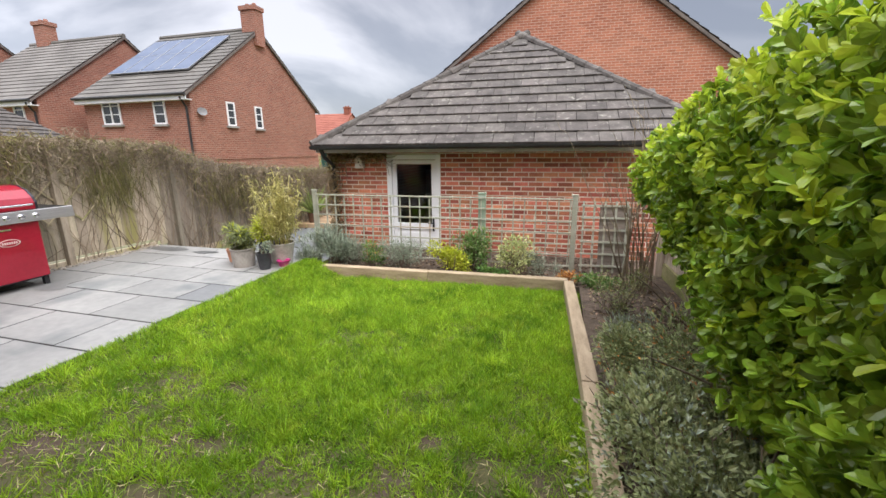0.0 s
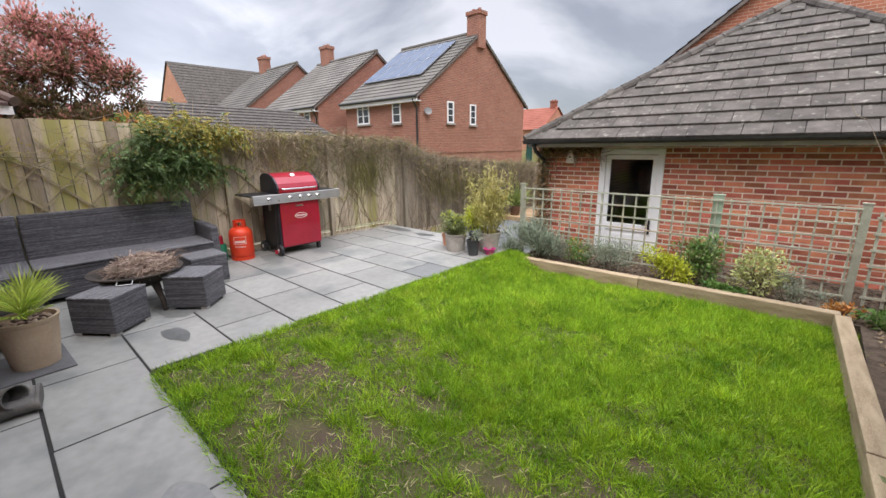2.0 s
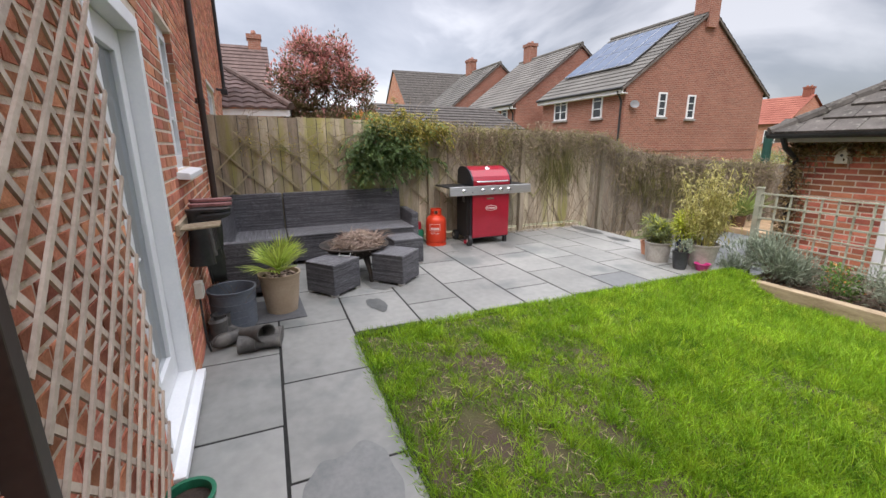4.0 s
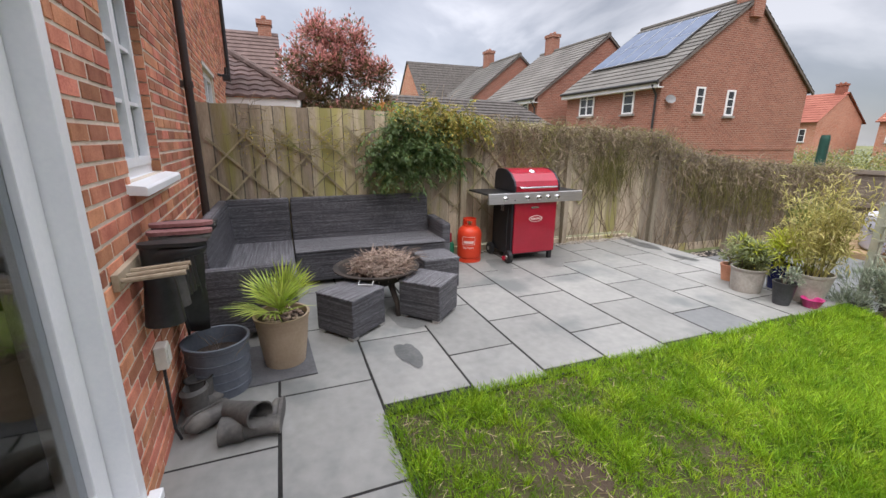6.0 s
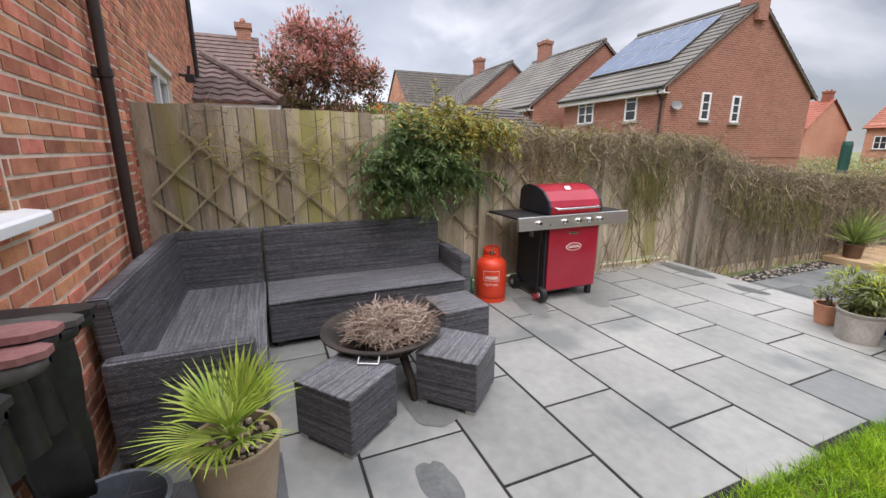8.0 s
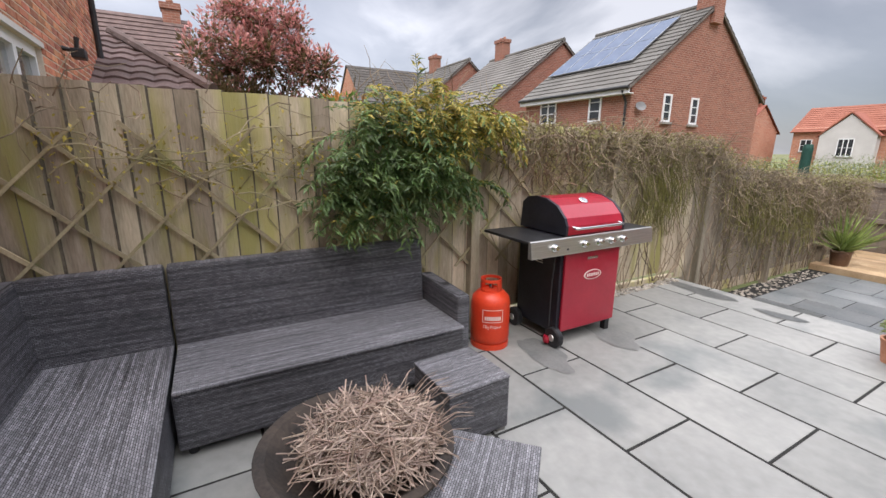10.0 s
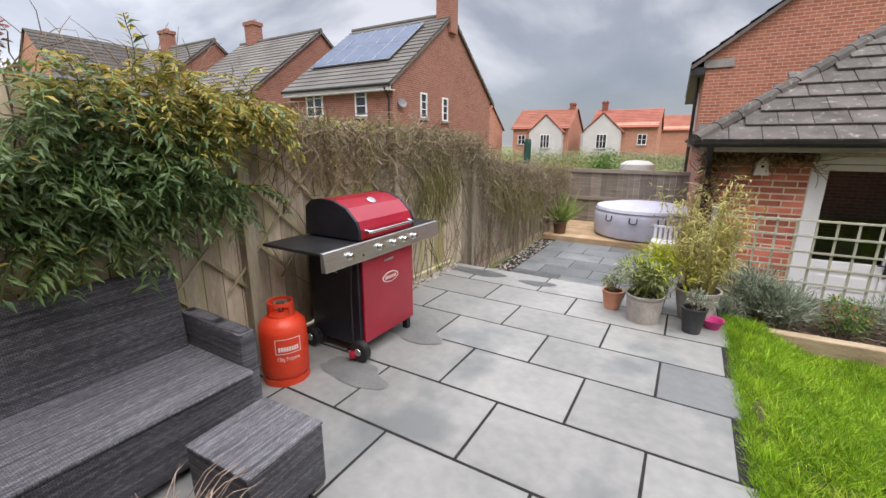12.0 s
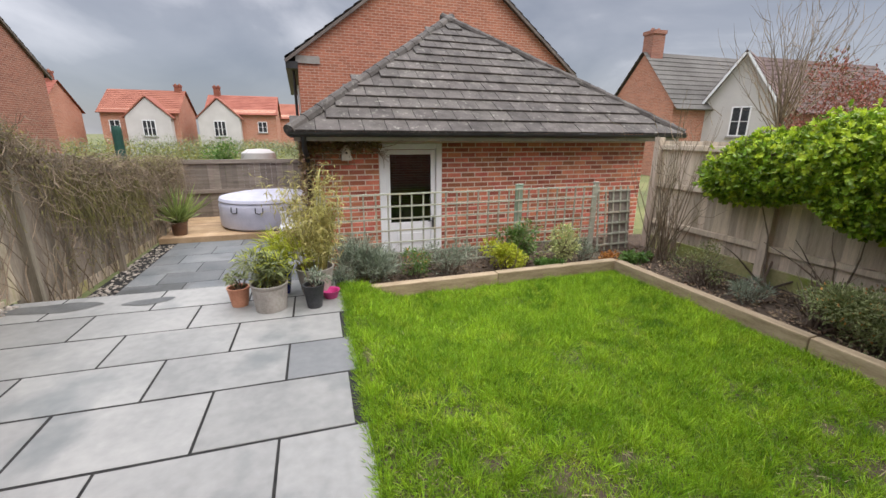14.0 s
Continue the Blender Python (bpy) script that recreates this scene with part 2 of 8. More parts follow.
# near-black walls: the dimness of the unlit rooms is put into the colour
ROOMDARK = mat("room_shade_black", (0.012, 0.012, 0.013), (0.03, 0.03, 0.03), 0.9, 2, 10, 0.0)


# ---- building helpers ----
def box(bm, x0, x1, y0, y1, z0, z1, m=None):
    v = [bm.verts.new(p) for p in ((x0, y0, z0), (x1, y0, z0), (x1, y1, z0), (x0, y1, z0), (x0, y0, z1), (x1, y0, z1), (x1, y1, z1), (x0, y1, z1))]
    for f in ((3, 2, 1, 0), (4, 5, 6, 7), (0, 1, 5, 4), (1, 2, 6, 5), (2, 3, 7, 6), (3, 0, 4, 7)):
        bm.faces.new([v[i] for i in f])
    if m is not None:
        bmesh.ops.transform(bm, matrix=m, verts=v)
    return v


def tube(bm, pts, radii, seg=8, caps=True):
    """A tube through the points; radii: one number or one for each point."""
    pts = [Vector(p) for p in pts]
    if not hasattr(radii, "__len__"):
        radii = [radii] * len(pts)
    rings, side = [], None
    for i, p in enumerate(pts):
        d = (pts[min(i + 1, len(pts) - 1)] - pts[max(i - 1, 0)]).normalized()
        if side is None:
            side = d.orthogonal().normalized()
        side = (side - d * side.dot(d)).normalized()
        up = d.cross(side)
        rings.append([bm.verts.new(p + (side * math.cos(2 * math.pi * k / seg) + up * math.sin(2 * math.pi * k / seg)) * radii[i]) for k in range(seg)])
    for a, b in zip(rings, rings[1:]):
        for k in range(seg):
            bm.faces.new((a[k], a[(k + 1) % seg], b[(k + 1) % seg], b[k]))
    if caps:
        bm.faces.new(rings[0][::-1])
        bm.faces.new(rings[-1])


def lathe(bm, profile, seg=32, centre=(0, 0, 0)):
    """Turns (radius, height) pairs round the upright axis."""
    rings = []
    for r, z in profile:
        if r < 1e-5:
            rings.append([bm.verts.new((centre[0], centre[1], centre[2] + z))])
        else:
            rings.append([bm.verts.new((centre[0] + r * math.cos(2 * math.pi * k / seg), centre[1] + r * math.sin(2 * math.pi * k / seg), centre[2] + z)) for k in range(seg)])
    for a, b in zip(rings, rings[1:]):
        for k in range(seg):
            q = [a[k % len(a)], a[(k + 1) % len(a)], b[(k + 1) % len(b)], b[k % len(b)]]
            q = list(dict.fromkeys(q))
            if len(q) > 2:
                bm.faces.new(q)


def extrude_outline(bm, outline, axis, a, b):
    """A prism of an outline (pairs) between a and b along axis 0, 1 or 2."""
    def at(p, t):
        c = list(p)
        c.insert(axis, t)
        return c
    lo = [bm.verts.new(at(p, a)) for p in outline]
    hi = [bm.verts.new(at(p, b)) for p in outline]
    n = len(outline)
    bm.faces.new(lo)
    bm.faces.new(hi[::-1])
    for i in range(n):
        bm.faces.new((lo[i], hi[i], hi[(i + 1) % n], lo[(i + 1) % n]))


def finish(bm, bevel=0.0, segments=2, angle=0.6):
    bmesh.ops.recalc_face_normals(bm, faces=bm.faces)
    if bevel:
        edges = [e for e in bm.edges if len(e.link_faces) == 2 and e.calc_face_angle(0) > angle]
        bmesh.ops.bevel(bm, geom=edges, offset=bevel, segments=segments, profile=0.6, affect="EDGES", clamp_overlap=True)


def part(name, bm, material, parent=None, label="", bevel=0.0, smooth=False, m=None):
    """Links a bmesh as one mesh object, under a thing or a part where one is given."""
    finish(bm, bevel)
    me = bpy.data.meshes.new(name)
    bm.to_mesh(me)
    bm.free()
    me.materials.append(material)
    if smooth:
        me.polygons.foreach_set("use_smooth", [True] * len(me.polygons))
        me.set_sharp_from_angle(angle=0.7)
    ob = new(name, me)
    if parent is not None:
        ob.parent = parent
    if m is not None:
        ob.matrix_basis = m
    if label:
        tagged(ob, label)
    return ob


def soup(name, verts, faces, material, parent=None, label="", smooth=False):
    me = bpy.data.meshes.new(name)
    me.from_pydata(verts, [], faces)
    me.materials.append(material)
    if smooth:
        me.polygons.foreach_set("use_smooth", [True] * len(me.polygons))
    ob = new(name, me)
    if parent is not None:
        ob.parent = parent
    if label:
        tagged(ob, label)
    return ob


def thing(name, m, label, category, group="", kind=""):
    return tagged(_at(new(name), m), label, category, group, kind)


def _at(ob, m):
    ob.matrix_basis = m
    ob.empty_display_size = 0.1
    return ob


def piece(name, me, parent, m):
    ob = new(name, me)
    ob.parent = parent
    ob.matrix_basis = m
    return ob


def mesh_of(bm, material, bevel=0.0, name="piece"):
    finish(bm, bevel, 1)
    me = bpy.data.meshes.new(name)
    bm.to_mesh(me)
    bm.free()
    me.materials.append(material)
    return me


rng = np.random.default_rng(7)


def frames_for(dirs, roll):
    """Right, ahead and up axes for many directions."""
    d = dirs / np.linalg.norm(dirs, axis=1, keepdims=True)
    ref = np.where(np.abs(d[:, 2:3]) > 0.9, np.array([[1.0, 0, 0]]), np.array([[0, 0, 1.0]]))
    r = np.cross(d, ref)
    r /= np.linalg.norm(r, axis=1, keepdims=True)
    u = np.cross(r, d)
    c, s = np.cos(roll)[:, None], np.sin(roll)[:, None]
    return r * c + u * s, d, u * c - r * s


def leaves(name, pos, dirs, length, width, material, parent=None, label="", droop=0.15, fold=0.12, roll=0.6, vary=0.35):
    """Many folded leaves: base, two sides, midrib and tip each."""
    n = len(pos)
    r, d, u = frames_for(dirs, rng.normal(0, roll, n))
    l = (length * (1 + vary * rng.uniform(-1, 1, n)))[:, None]
    w = l * (width / length)
    v = np.empty((n, 5, 3))
    v[:, 0] = pos
    v[:, 1] = pos + d * l * 0.45 - r * w * 0.5 + u * w * fold * 2
    v[:, 2] = pos + d * l * 0.5
    v[:, 3] = pos + d * l * 0.45 + r * w * 0.5 + u * w * fold * 2
    v[:, 4] = pos + d * l - u * l * droop
    f = np.array([[0, 2, 1], [0, 3, 2], [2, 4, 1], [2, 3, 4]])
    faces = (np.arange(n)[:, None, None] * 5 + f[None]).reshape(-1, 3)
    return soup(name, v.reshape(-1, 3), faces.tolist(), material, parent, label)


def rosettes(name, pos, dirs, per, length, width, material, parent=None, label="", spread=0.9):
    """Shoots, each a whorl of blunt, rounded leaves round its tip."""
    n = len(pos)
    r, d, u = frames_for(dirs, rng.uniform(0, 6.28, n))
    V = []
    for k in range(per):
        a = 2 * math.pi * k / per + rng.normal(0, 0.3, n)[:, None]
        out = r * np.cos(a) + u * np.sin(a)
        lift = (spread * rng.uniform(0.2, 1.0, n))[:, None]
        ld = out * lift + d * (1.15 - lift)
        ld /= np.linalg.norm(ld, axis=1)[:, None]
        side = np.cross(ld, d)
        side /= np.linalg.norm(side, axis=1)[:, None] + 1e-6
        nn = np.cross(side, ld)
        l = (length * rng.uniform(0.6, 1.25, n))[:, None]
        w = l * width / length * 0.5
        b = pos + d * (rng.uniform(-0.02, 0.012, n))[:, None]
        v = np.empty((n, 8, 3))
        v[:, 0] = b
        v[:, 1] = b + ld * l * 0.45 - side * w * 0.85 + nn * w * 0.25
        v[:, 2] = b + ld * l * 0.45 + side * w * 0.85 + nn * w * 0.25
        v[:, 3] = b + ld * l * 0.55
        v[:, 4] = b + ld * l * 0.78 - side * w * 0.9 + nn * w * 0.2
        v[:, 5] = b + ld * l * 0.78 + side * w * 0.9 + nn * w * 0.2
        v[:, 6] = b + ld * l * 0.97 - side * w * 0.35 - nn * l * 0.06
        v[:, 7] = b + ld * l * 0.97 + side * w * 0.35 - nn * l * 0.06
        V.append(v)
    V = np.concatenate(V)
    f = np.array([[0, 3, 1], [0, 2, 3], [3, 4, 1], [3, 2, 5], [3, 6, 4], [3, 5, 7], [3, 7, 6]])
    faces = (np.arange(len(V))[:, None, None] * 8 + f[None]).reshape(-1, 3)
    return soup(name, V.reshape(-1, 3), faces.tolist(), material, parent, label)


def blades(name, pos, dirs, length, width, material, parent=None, label="", bend=0.35, vary=0.4, seg=2):
    """Many narrow bent blades or needles that taper to a tip."""
    n = len(pos)
    r, d, u = frames_for(dirs, rng.uniform(0, 6.28, n))
    l = (length * (1 + vary * rng.uniform(-1, 1, n)))[:, None]
    w = np.broadcast_to(np.asarray(width, float).reshape(-1, 1), (n, 1)) * 0.5
    k = 2 * seg + 1
    v = np.empty((n, k, 3))
    for i in range(seg):
        t = i / seg
        c = pos + d * l * t + u * l * bend * t * t
        v[:, 2 * i], v[:, 2 * i + 1] = c - r * w * (1 - 0.4 * t), c + r * w * (1 - 0.4 * t)
    v[:, k - 1] = pos + d * l + u * l * bend
    f = []
    base = np.arange(n)[:, None] * k
    for i in range(seg - 1):
        f += [base + np.array([[2 * i, 2 * i + 1, 2 * i + 3]]), base + np.array([[2 * i, 2 * i + 3, 2 * i + 2]])]
    f.append(base + np.array([[k - 3, k - 2, k - 1]]))
    return soup(name, v.reshape(-1, 3), np.concatenate(f).tolist(), material, parent, label)


def ball(n, centre, radii, shell=0.6):
    """Points in the outer part of a ball stretched to radii, and their outward directions."""
    d = rng.normal(size=(n, 3))
    d /= np.linalg.norm(d, axis=1, keepdims=True)
    t = (shell + (1 - shell) * rng.random(n))[:, None]
    return np.asarray(centre) + d * t * np.asarray(radii), d


def twigs(bm, n, start, spread, up, length, r0, steps=5, wander=0.25, seg=4):
    """Thin wandering stems from start."""
    for _ in range(n):
        p = Vector(start) + Vector((rng.normal(0, spread), rng.normal(0, spread), 0))
        d = Vector((rng.normal(0, 0.4), rng.normal(0, 0.4), up)).normalized()
        L = length * rng.uniform(0.6, 1.15)
        pts = [p.copy()]
        for _ in range(steps):
            d = (d + Vector(rng.normal(0, wander, 3))).normalized()
            p = p + d * L / steps
            pts.append(p.copy())
        tube(bm, pts, [r0 * (1 - 0.8 * i / steps) for i in range(steps + 1)], seg, False)


# ---- ground, patio, lawn ----
def smooth01(a, b, x):
    t = np.clip((x - a) / (b - a), 0, 1)
    return t * t * (3 - 2 * t)


LOW = -0.42
bm = bmesh.new()
R = 400
for a, b, c, d in ((-R, R, -R, R),):
    bm.faces.new([bm.verts.new(p) for p in ((a, c, LOW - 0.06), (b, c, LOW - 0.06), (b, d, LOW - 0.06), (a, d, LOW - 0.06))])
tagged(part("ground", bm, GROUND), "rough grass and earth around the gardens", "ground", kind="structure")


def lawn_z(x, y):
    s = np.maximum(smooth01(-2.9, -0.9, x), smooth01(3.0, 5.0, y) * smooth01(-3.1, -2.5, x)) * smooth01(0.9, 2.1, y)
    return -0.02 - 0.18 * s


LX0, LX1, LY0, LY1 = -3.2, 0.62, 0.8, 5.45
nx, ny = 60, 72
gx, gy = np.meshgrid(np.linspace(LX0, LX1, nx), np.linspace(LY0, LY1, ny))
gz = lawn_z(gx, gy) + rng.normal(0, 0.004, gx.shape)
vv = np.stack([gx, gy, gz], -1).reshape(-1, 3)
ff = [(j * nx + i, j * nx + i + 1, (j + 1) * nx + i + 1, (j + 1) * nx + i) for j in range(ny - 1) for i in range(nx - 1)]
lawn = tagged(soup("lawn", vv, ff, LAWN_SOIL, smooth=True), "thin damp lawn sloping down from the patio", "lawn", kind="structure")


BARE = ((-1.8, 1.22, 0.30, 0.17), (-2.2, 1.18, 0.22, 0.12), (-1.62, 1.55, 0.20, 0.11), (-1.6, 1.97, 0.16, 0.08), (-0.9, 1.72, 0.22, 0.12), (0.0, 2.25, 0.14, 0.14),
        (-2.42, 1.62, 0.16, 0.08), (-1.88, 2.48, 0.11, 0.06), (-2.65, 2.58, 0.10, 0.06), (-3.14, 3.83, 0.05, 0.12), (-0.36, 2.38, 0.12, 0.08), (-0.95, 1.2, 0.25, 0.12))


def lumpy(x, y, cell, seed):
    """Smooth random heights from 0 to 1 on a grid of that cell size."""
    g = np.random.default_rng(seed).random((64, 64))
    u, v = (x + 9) / cell, (y + 9) / cell
    i, j = np.floor(u).astype(int), np.floor(v).astype(int)
    a, b = u - i, v - j
    a, b = a * a * (3 - 2 * a), b * b * (3 - 2 * b)
    i, j, k, l = i % 64, j % 64, (i + 1) % 64, (j + 1) % 64
    return g[i, j] * (1 - a) * (1 - b) + g[k, j] * a * (1 - b) + g[i, l] * (1 - a) * b + g[k, l] * a * b


def bare(x, y):
    """How bare the lawn is: worn patches near the paving and small ones elsewhere."""
    wob = 0.7 + 0.7 * lumpy(x, y, 0.11, 5)
    out = np.zeros_like(x)
    for cx, cy, rx, ry in BARE:
        out = np.maximum(out, 1.25 * np.exp(-(((x - cx) / rx) ** 2 + ((y - cy) / ry) ** 2) * 0.62 * wob))
    thin = 0.75 * np.clip(1.9 - 0.6 * y, 0, 1) * (lumpy(x, y, 0.23, 8) > 0.42)
    return np.clip(np.maximum(out, thin), 0, 1)


def lush(x, y):
    return 0.55 * lumpy(x, y, 0.42, 11) + 0.3 * lumpy(x, y, 0.15, 12) + 0.15 * lumpy(x, y, 0.06, 13) + 0.10 * smooth01(1.2, 3.4, y)


def grass(n, length, seed):
    g = np.random.default_rng(seed)
    x, y = g.uniform(LX0 - 0.035, LX1, n), g.uniform(LY0 - 0.03, LY1, n)
    f = lush(x, y)
    keep = (g.random(n) > 0.96 * bare(x, y)) & (g.random(n) < 0.25 + 1.25 * f)
    x, y, f = x[keep], y[keep], f[keep]
    z = lawn_z(np.clip(x, LX0, LX1), np.clip(y, LY0, LY1)) - 0.004
    d = np.stack([g.normal(0, 0.7, len(x)), g.normal(0, 0.7, len(x)), np.ones(len(x))], 1)
    return np.stack([x, y, z], 1), d, length * (0.35 + 1.2 * f)


p, d, l = grass(270000, 0.052, 3)
g1 = blades("grass_blades", p, d, l, 0.0046, GRASS, lawn, "bright green uneven grass blades", bend=0.55)
tagged(g1, kind="stuff")
# tufts: blades that fan out from common roots
g = np.random.default_rng(4)
n_t = 2300
tx, ty = g.uniform(LX0 + 0.02, LX1 - 0.02, n_t), g.uniform(LY0 + 0.02, LY1 - 0.02, n_t)
ok = (g.random(n_t) < 0.15 + 1.1 * lush(tx, ty)) & (g.random(n_t) > 0.92 * bare(tx, ty))
tx, ty = tx[ok], ty[ok]
size = g.uniform(0.55, 1.35, len(tx))
per = 34
rx_, ry_ = g.normal(0, 1, (len(tx), per)), g.normal(0, 1, (len(tx), per))
p = np.stack([tx[:, None] + 0.018 * size[:, None] * rx_, ty[:, None] + 0.018 * size[:, None] * ry_], -1).reshape(-1, 2)
p = np.column_stack([p, lawn_z(p[:, 0], p[:, 1]) - 0.004])
d = np.stack([0.45 * rx_ + g.normal(0, 0.2, rx_.shape), 0.45 * ry_ + g.normal(0, 0.2, rx_.shape), np.ones_like(rx_)], -1).reshape(-1, 3)
g2 = blades("grass_tufts", p, d, np.repeat(0.078 * size, per), 0.0048, TUFT, lawn, "taller lush grass tufts", bend=0.6)
tagged(g2, kind="stuff")
# dead straw lying in the turf
n_s = 9000
x, y = g.uniform(LX0 + 0.03, LX1, n_s), g.uniform(LY0 + 0.03, LY1, n_s)
ok = g.random(n_s) < 0.10 + 0.8 * bare(x, y)
x, y = x[ok], y[ok]
d = np.stack([g.normal(0, 1, len(x)), g.normal(0, 1, len(x)), g.uniform(0.05, 0.5, len(x))], 1)
g4 = blades("dead_straw", np.stack([x, y, lawn_z(x, y) + 0.012], 1), d, 0.055, 0.004, STRAW, lawn, "dry straw-coloured dead grass", bend=-0.12)
tagged(g4, kind="stuff")
n_e = 9000
e_t = rng.random(n_e)
ex = np.where(e_t < 0.62, LX0 + rng.normal(-0.012, 0.022, n_e), rng.uniform(LX0, LX1, n_e))
ey = np.where(e_t < 0.62, rng.uniform(LY0, LY1, n_e), LY0 + rng.normal(-0.012, 0.022, n_e))
ed = np.stack([np.where(e_t < 0.62, -0.5, 0) + rng.normal(0, 0.5, n_e), np.where(e_t < 0.62, 0, -0.5) + rng.normal(0, 0.5, n_e), np.ones(n_e)], 1)
g3 = blades("edge_grass", np.stack([ex, ey, np.full(n_e, -0.022)], 1), ed, 0.06, 0.005, GRASS, lawn, "grass overhanging the paving edge", bend=0.5)
tagged(g3, kind="stuff")

# patio base: a raised block with the lawn and beds beside it
bm = bmesh.new()
box(bm, -6.36, -3.2, -0.62, 5.75, LOW - 0.06, -0.0028)
box(bm, -3.2, 3.0, -0.62, 0.8, LOW - 0.06, -0.0028)
patio = tagged(part("patio", bm, JOINT), "grey sandstone patio with dark recessed joints", "patio", kind="structure")
bm = bmesh.new()
box(bm, -3.2, 0.62, 0.8, 5.5, LOW - 0.06, -0.235)
box(bm, -3.2, 0.62, 5.495, 6.98, LOW - 0.06, -0.12)
box(bm, 0.62, 2.2, 0.8, 6.98, LOW - 0.06, -0.12)
bed = tagged(part("planting_bed", bm, SOIL), "dark crumbly soil of the raised planting beds", "planting bed", kind="structure")
bm = bmesh.new()
for _ in range(900):
    if rng.random() < 0.55:
        x, y = rng.uniform(-3.1, 1.5), rng.uniform(5.5, 6.9)
    else:
        x, y = rng.uniform(0.75, 1.6), rng.uniform(1.0, 5.4)
    s = rng.uniform(0.008, 0.028)
    bmesh.ops.create_icosphere(bm, subdivisions=1, radius=s, matrix=Matrix.Translation((x, y, -0.12 + s * 0.3)) @ Matrix.Diagonal((1, rng.uniform(0.6, 1.3), 0.6, 1)))
tagged(part("soil_lumps", bm, SOIL, bed), kind="stuff")

_slabs = {}


def slab_mesh(w, d, material, tag):
    key = (round(w, 2), round(d, 2), tag)
    if key not in _slabs:
        b = bmesh.new()
        box(b, -key[0] / 2, key[0] / 2, -key[1] / 2, key[1] / 2, -0.03, 0.0)
        _slabs[key] = mesh_of(b, material, 0.003, "slab")
    return _slabs[key]


def pave(parent, rows, x0, x1, starts, pitch, z, material, tag, gap=0.018):
    for i, (a, b) in enumerate(zip(rows, rows[1:])):
        lo, hi = (x0(i), x1(i))
        s = starts[i % 2]
        s -= math.ceil((s - lo) / pitch) * pitch
        while s < hi:
            l, r = max(s, lo), min(s + pitch, hi)
            if r - l > 0.08:
                w, d = r - l - gap, b - a - gap
                dark = tag == "a" and i == 5 and r > x1(i) - 0.1
                piece("slab", slab_mesh(w, d, SLAB_DARK if dark else material, "dark" if dark else tag), parent, pose((l + r) / 2, (a + b) / 2, z + rng.normal(0, 0.0005), rng.normal(0, 0.06), rng.normal(0, 0.06), rng.normal(0, 0.18)))
            s += pitch


YROWS = [-0.42, 0.19, 0.778, 1.372, 1.93, 2.478, 3.057, 3.637, 4.165, 4.69, 5.21, 5.75]
pave(patio, YROWS[:3], lambda i: -6.34, lambda i: 2.6, (-3.15, -3.60), 0.905, 0.0, SLAB, "near", 0.017)
pave(patio, YROWS[2:], lambda i: -6.34, lambda i: -3.22, (-4.16, -3.715), 0.866, 0.0, SLAB, "a", 0.018)

bm = bmesh.new()
box(bm, -6.36, -3.5, 5.75, 9.72, LOW - 0.05, LOW - 0.0028)
low = tagged(part("lower_patio", bm, JOINT), "lower path of damp dark grey paving", "patio", kind="structure")
pave(low, [5.76 + 0.5 * i for i in range(9)], lambda i: -6.05, lambda i: -3.55, (-4.5, -4.1), 0.78, LOW, LOWSLAB, "b", 0.014)

# ---- sleepers round the beds ----
GT = 1.8
GM = pose(-2.08, 6.975, 0, 0, 0, GT)


def sleeper(length, m, label="weathered softwood sleeper edging the planting bed"):
    t = thing("timber_sleeper", m, label, "sleeper", "sleepers round the beds")
    b = bmesh.new()
    box(b, 0, length, -0.06, 0.06, -0.24, 0.0)
    part("beam", b, SLEEPER, t, bevel=0.012)
    return t


sleeper(2.0, pose(-3.35, 5.38, -0.035, 0, 0, 2.0))
sleeper(1.82, pose(-1.345, 5.45, -0.03, 0, 0, 2.0))
sleeper(2.35, pose(0.60, 3.12, -0.035, 0, 0, 92.8))
sleeper(2.4, pose(0.70, 0.71, -0.035, 0, 0, 92.5))

# ---- brickwork ----
_bricks = {}


def brick_mesh(w, material):
    key = (round(w, 2), material.name)
    if key not in _bricks:
        b = bmesh.new()
        w2 = key[0] / 2
        v = box(b, -w2, w2, -0.012, 0.005, -0.0315, 0.0315)
        for q in v:
            if q.co.y > 0:
                q.co.x *= 1 - 0.006 / w2
                q.co.z *= 0.9
        _bricks[key] = mesh_of(b, material, 0.0, "brick")
    return _bricks[key]


def bricks(u0, u1, z0, z1, holes, wanted=None):
    """(centre u, centre z, width, whether wanted) of stretcher bond between u0 and u1 that spares the holes."""
    out = []
    for r in range(int((z1 - z0) / 0.075)):
        z = z0 + 0.0375 + r * 0.075
        cuts = sorted([(h[0], h[1]) for h in holes if h[2] - 0.03 < z < h[3] + 0.03])
        spans, a = [], u0
        for h in cuts:
            if h[0] > a:
                spans.append((a, h[0]))
            a = max(a, h[1])
        if a < u1:
            spans.append((a, u1))
        off = 0.1125 if r % 2 else 0.0
        for a, b in spans:
            s = math.floor((a - off) / 0.225) * 0.225 + off
            while s < b:
                l, e = max(s, a), min(s + 0.225, b)
                if e - l > 0.04:
                    out.append(((l + e) / 2, z, e - l - 0.013, bool(wanted and wanted((l + e) / 2, z))))
                s += 0.225
    return out


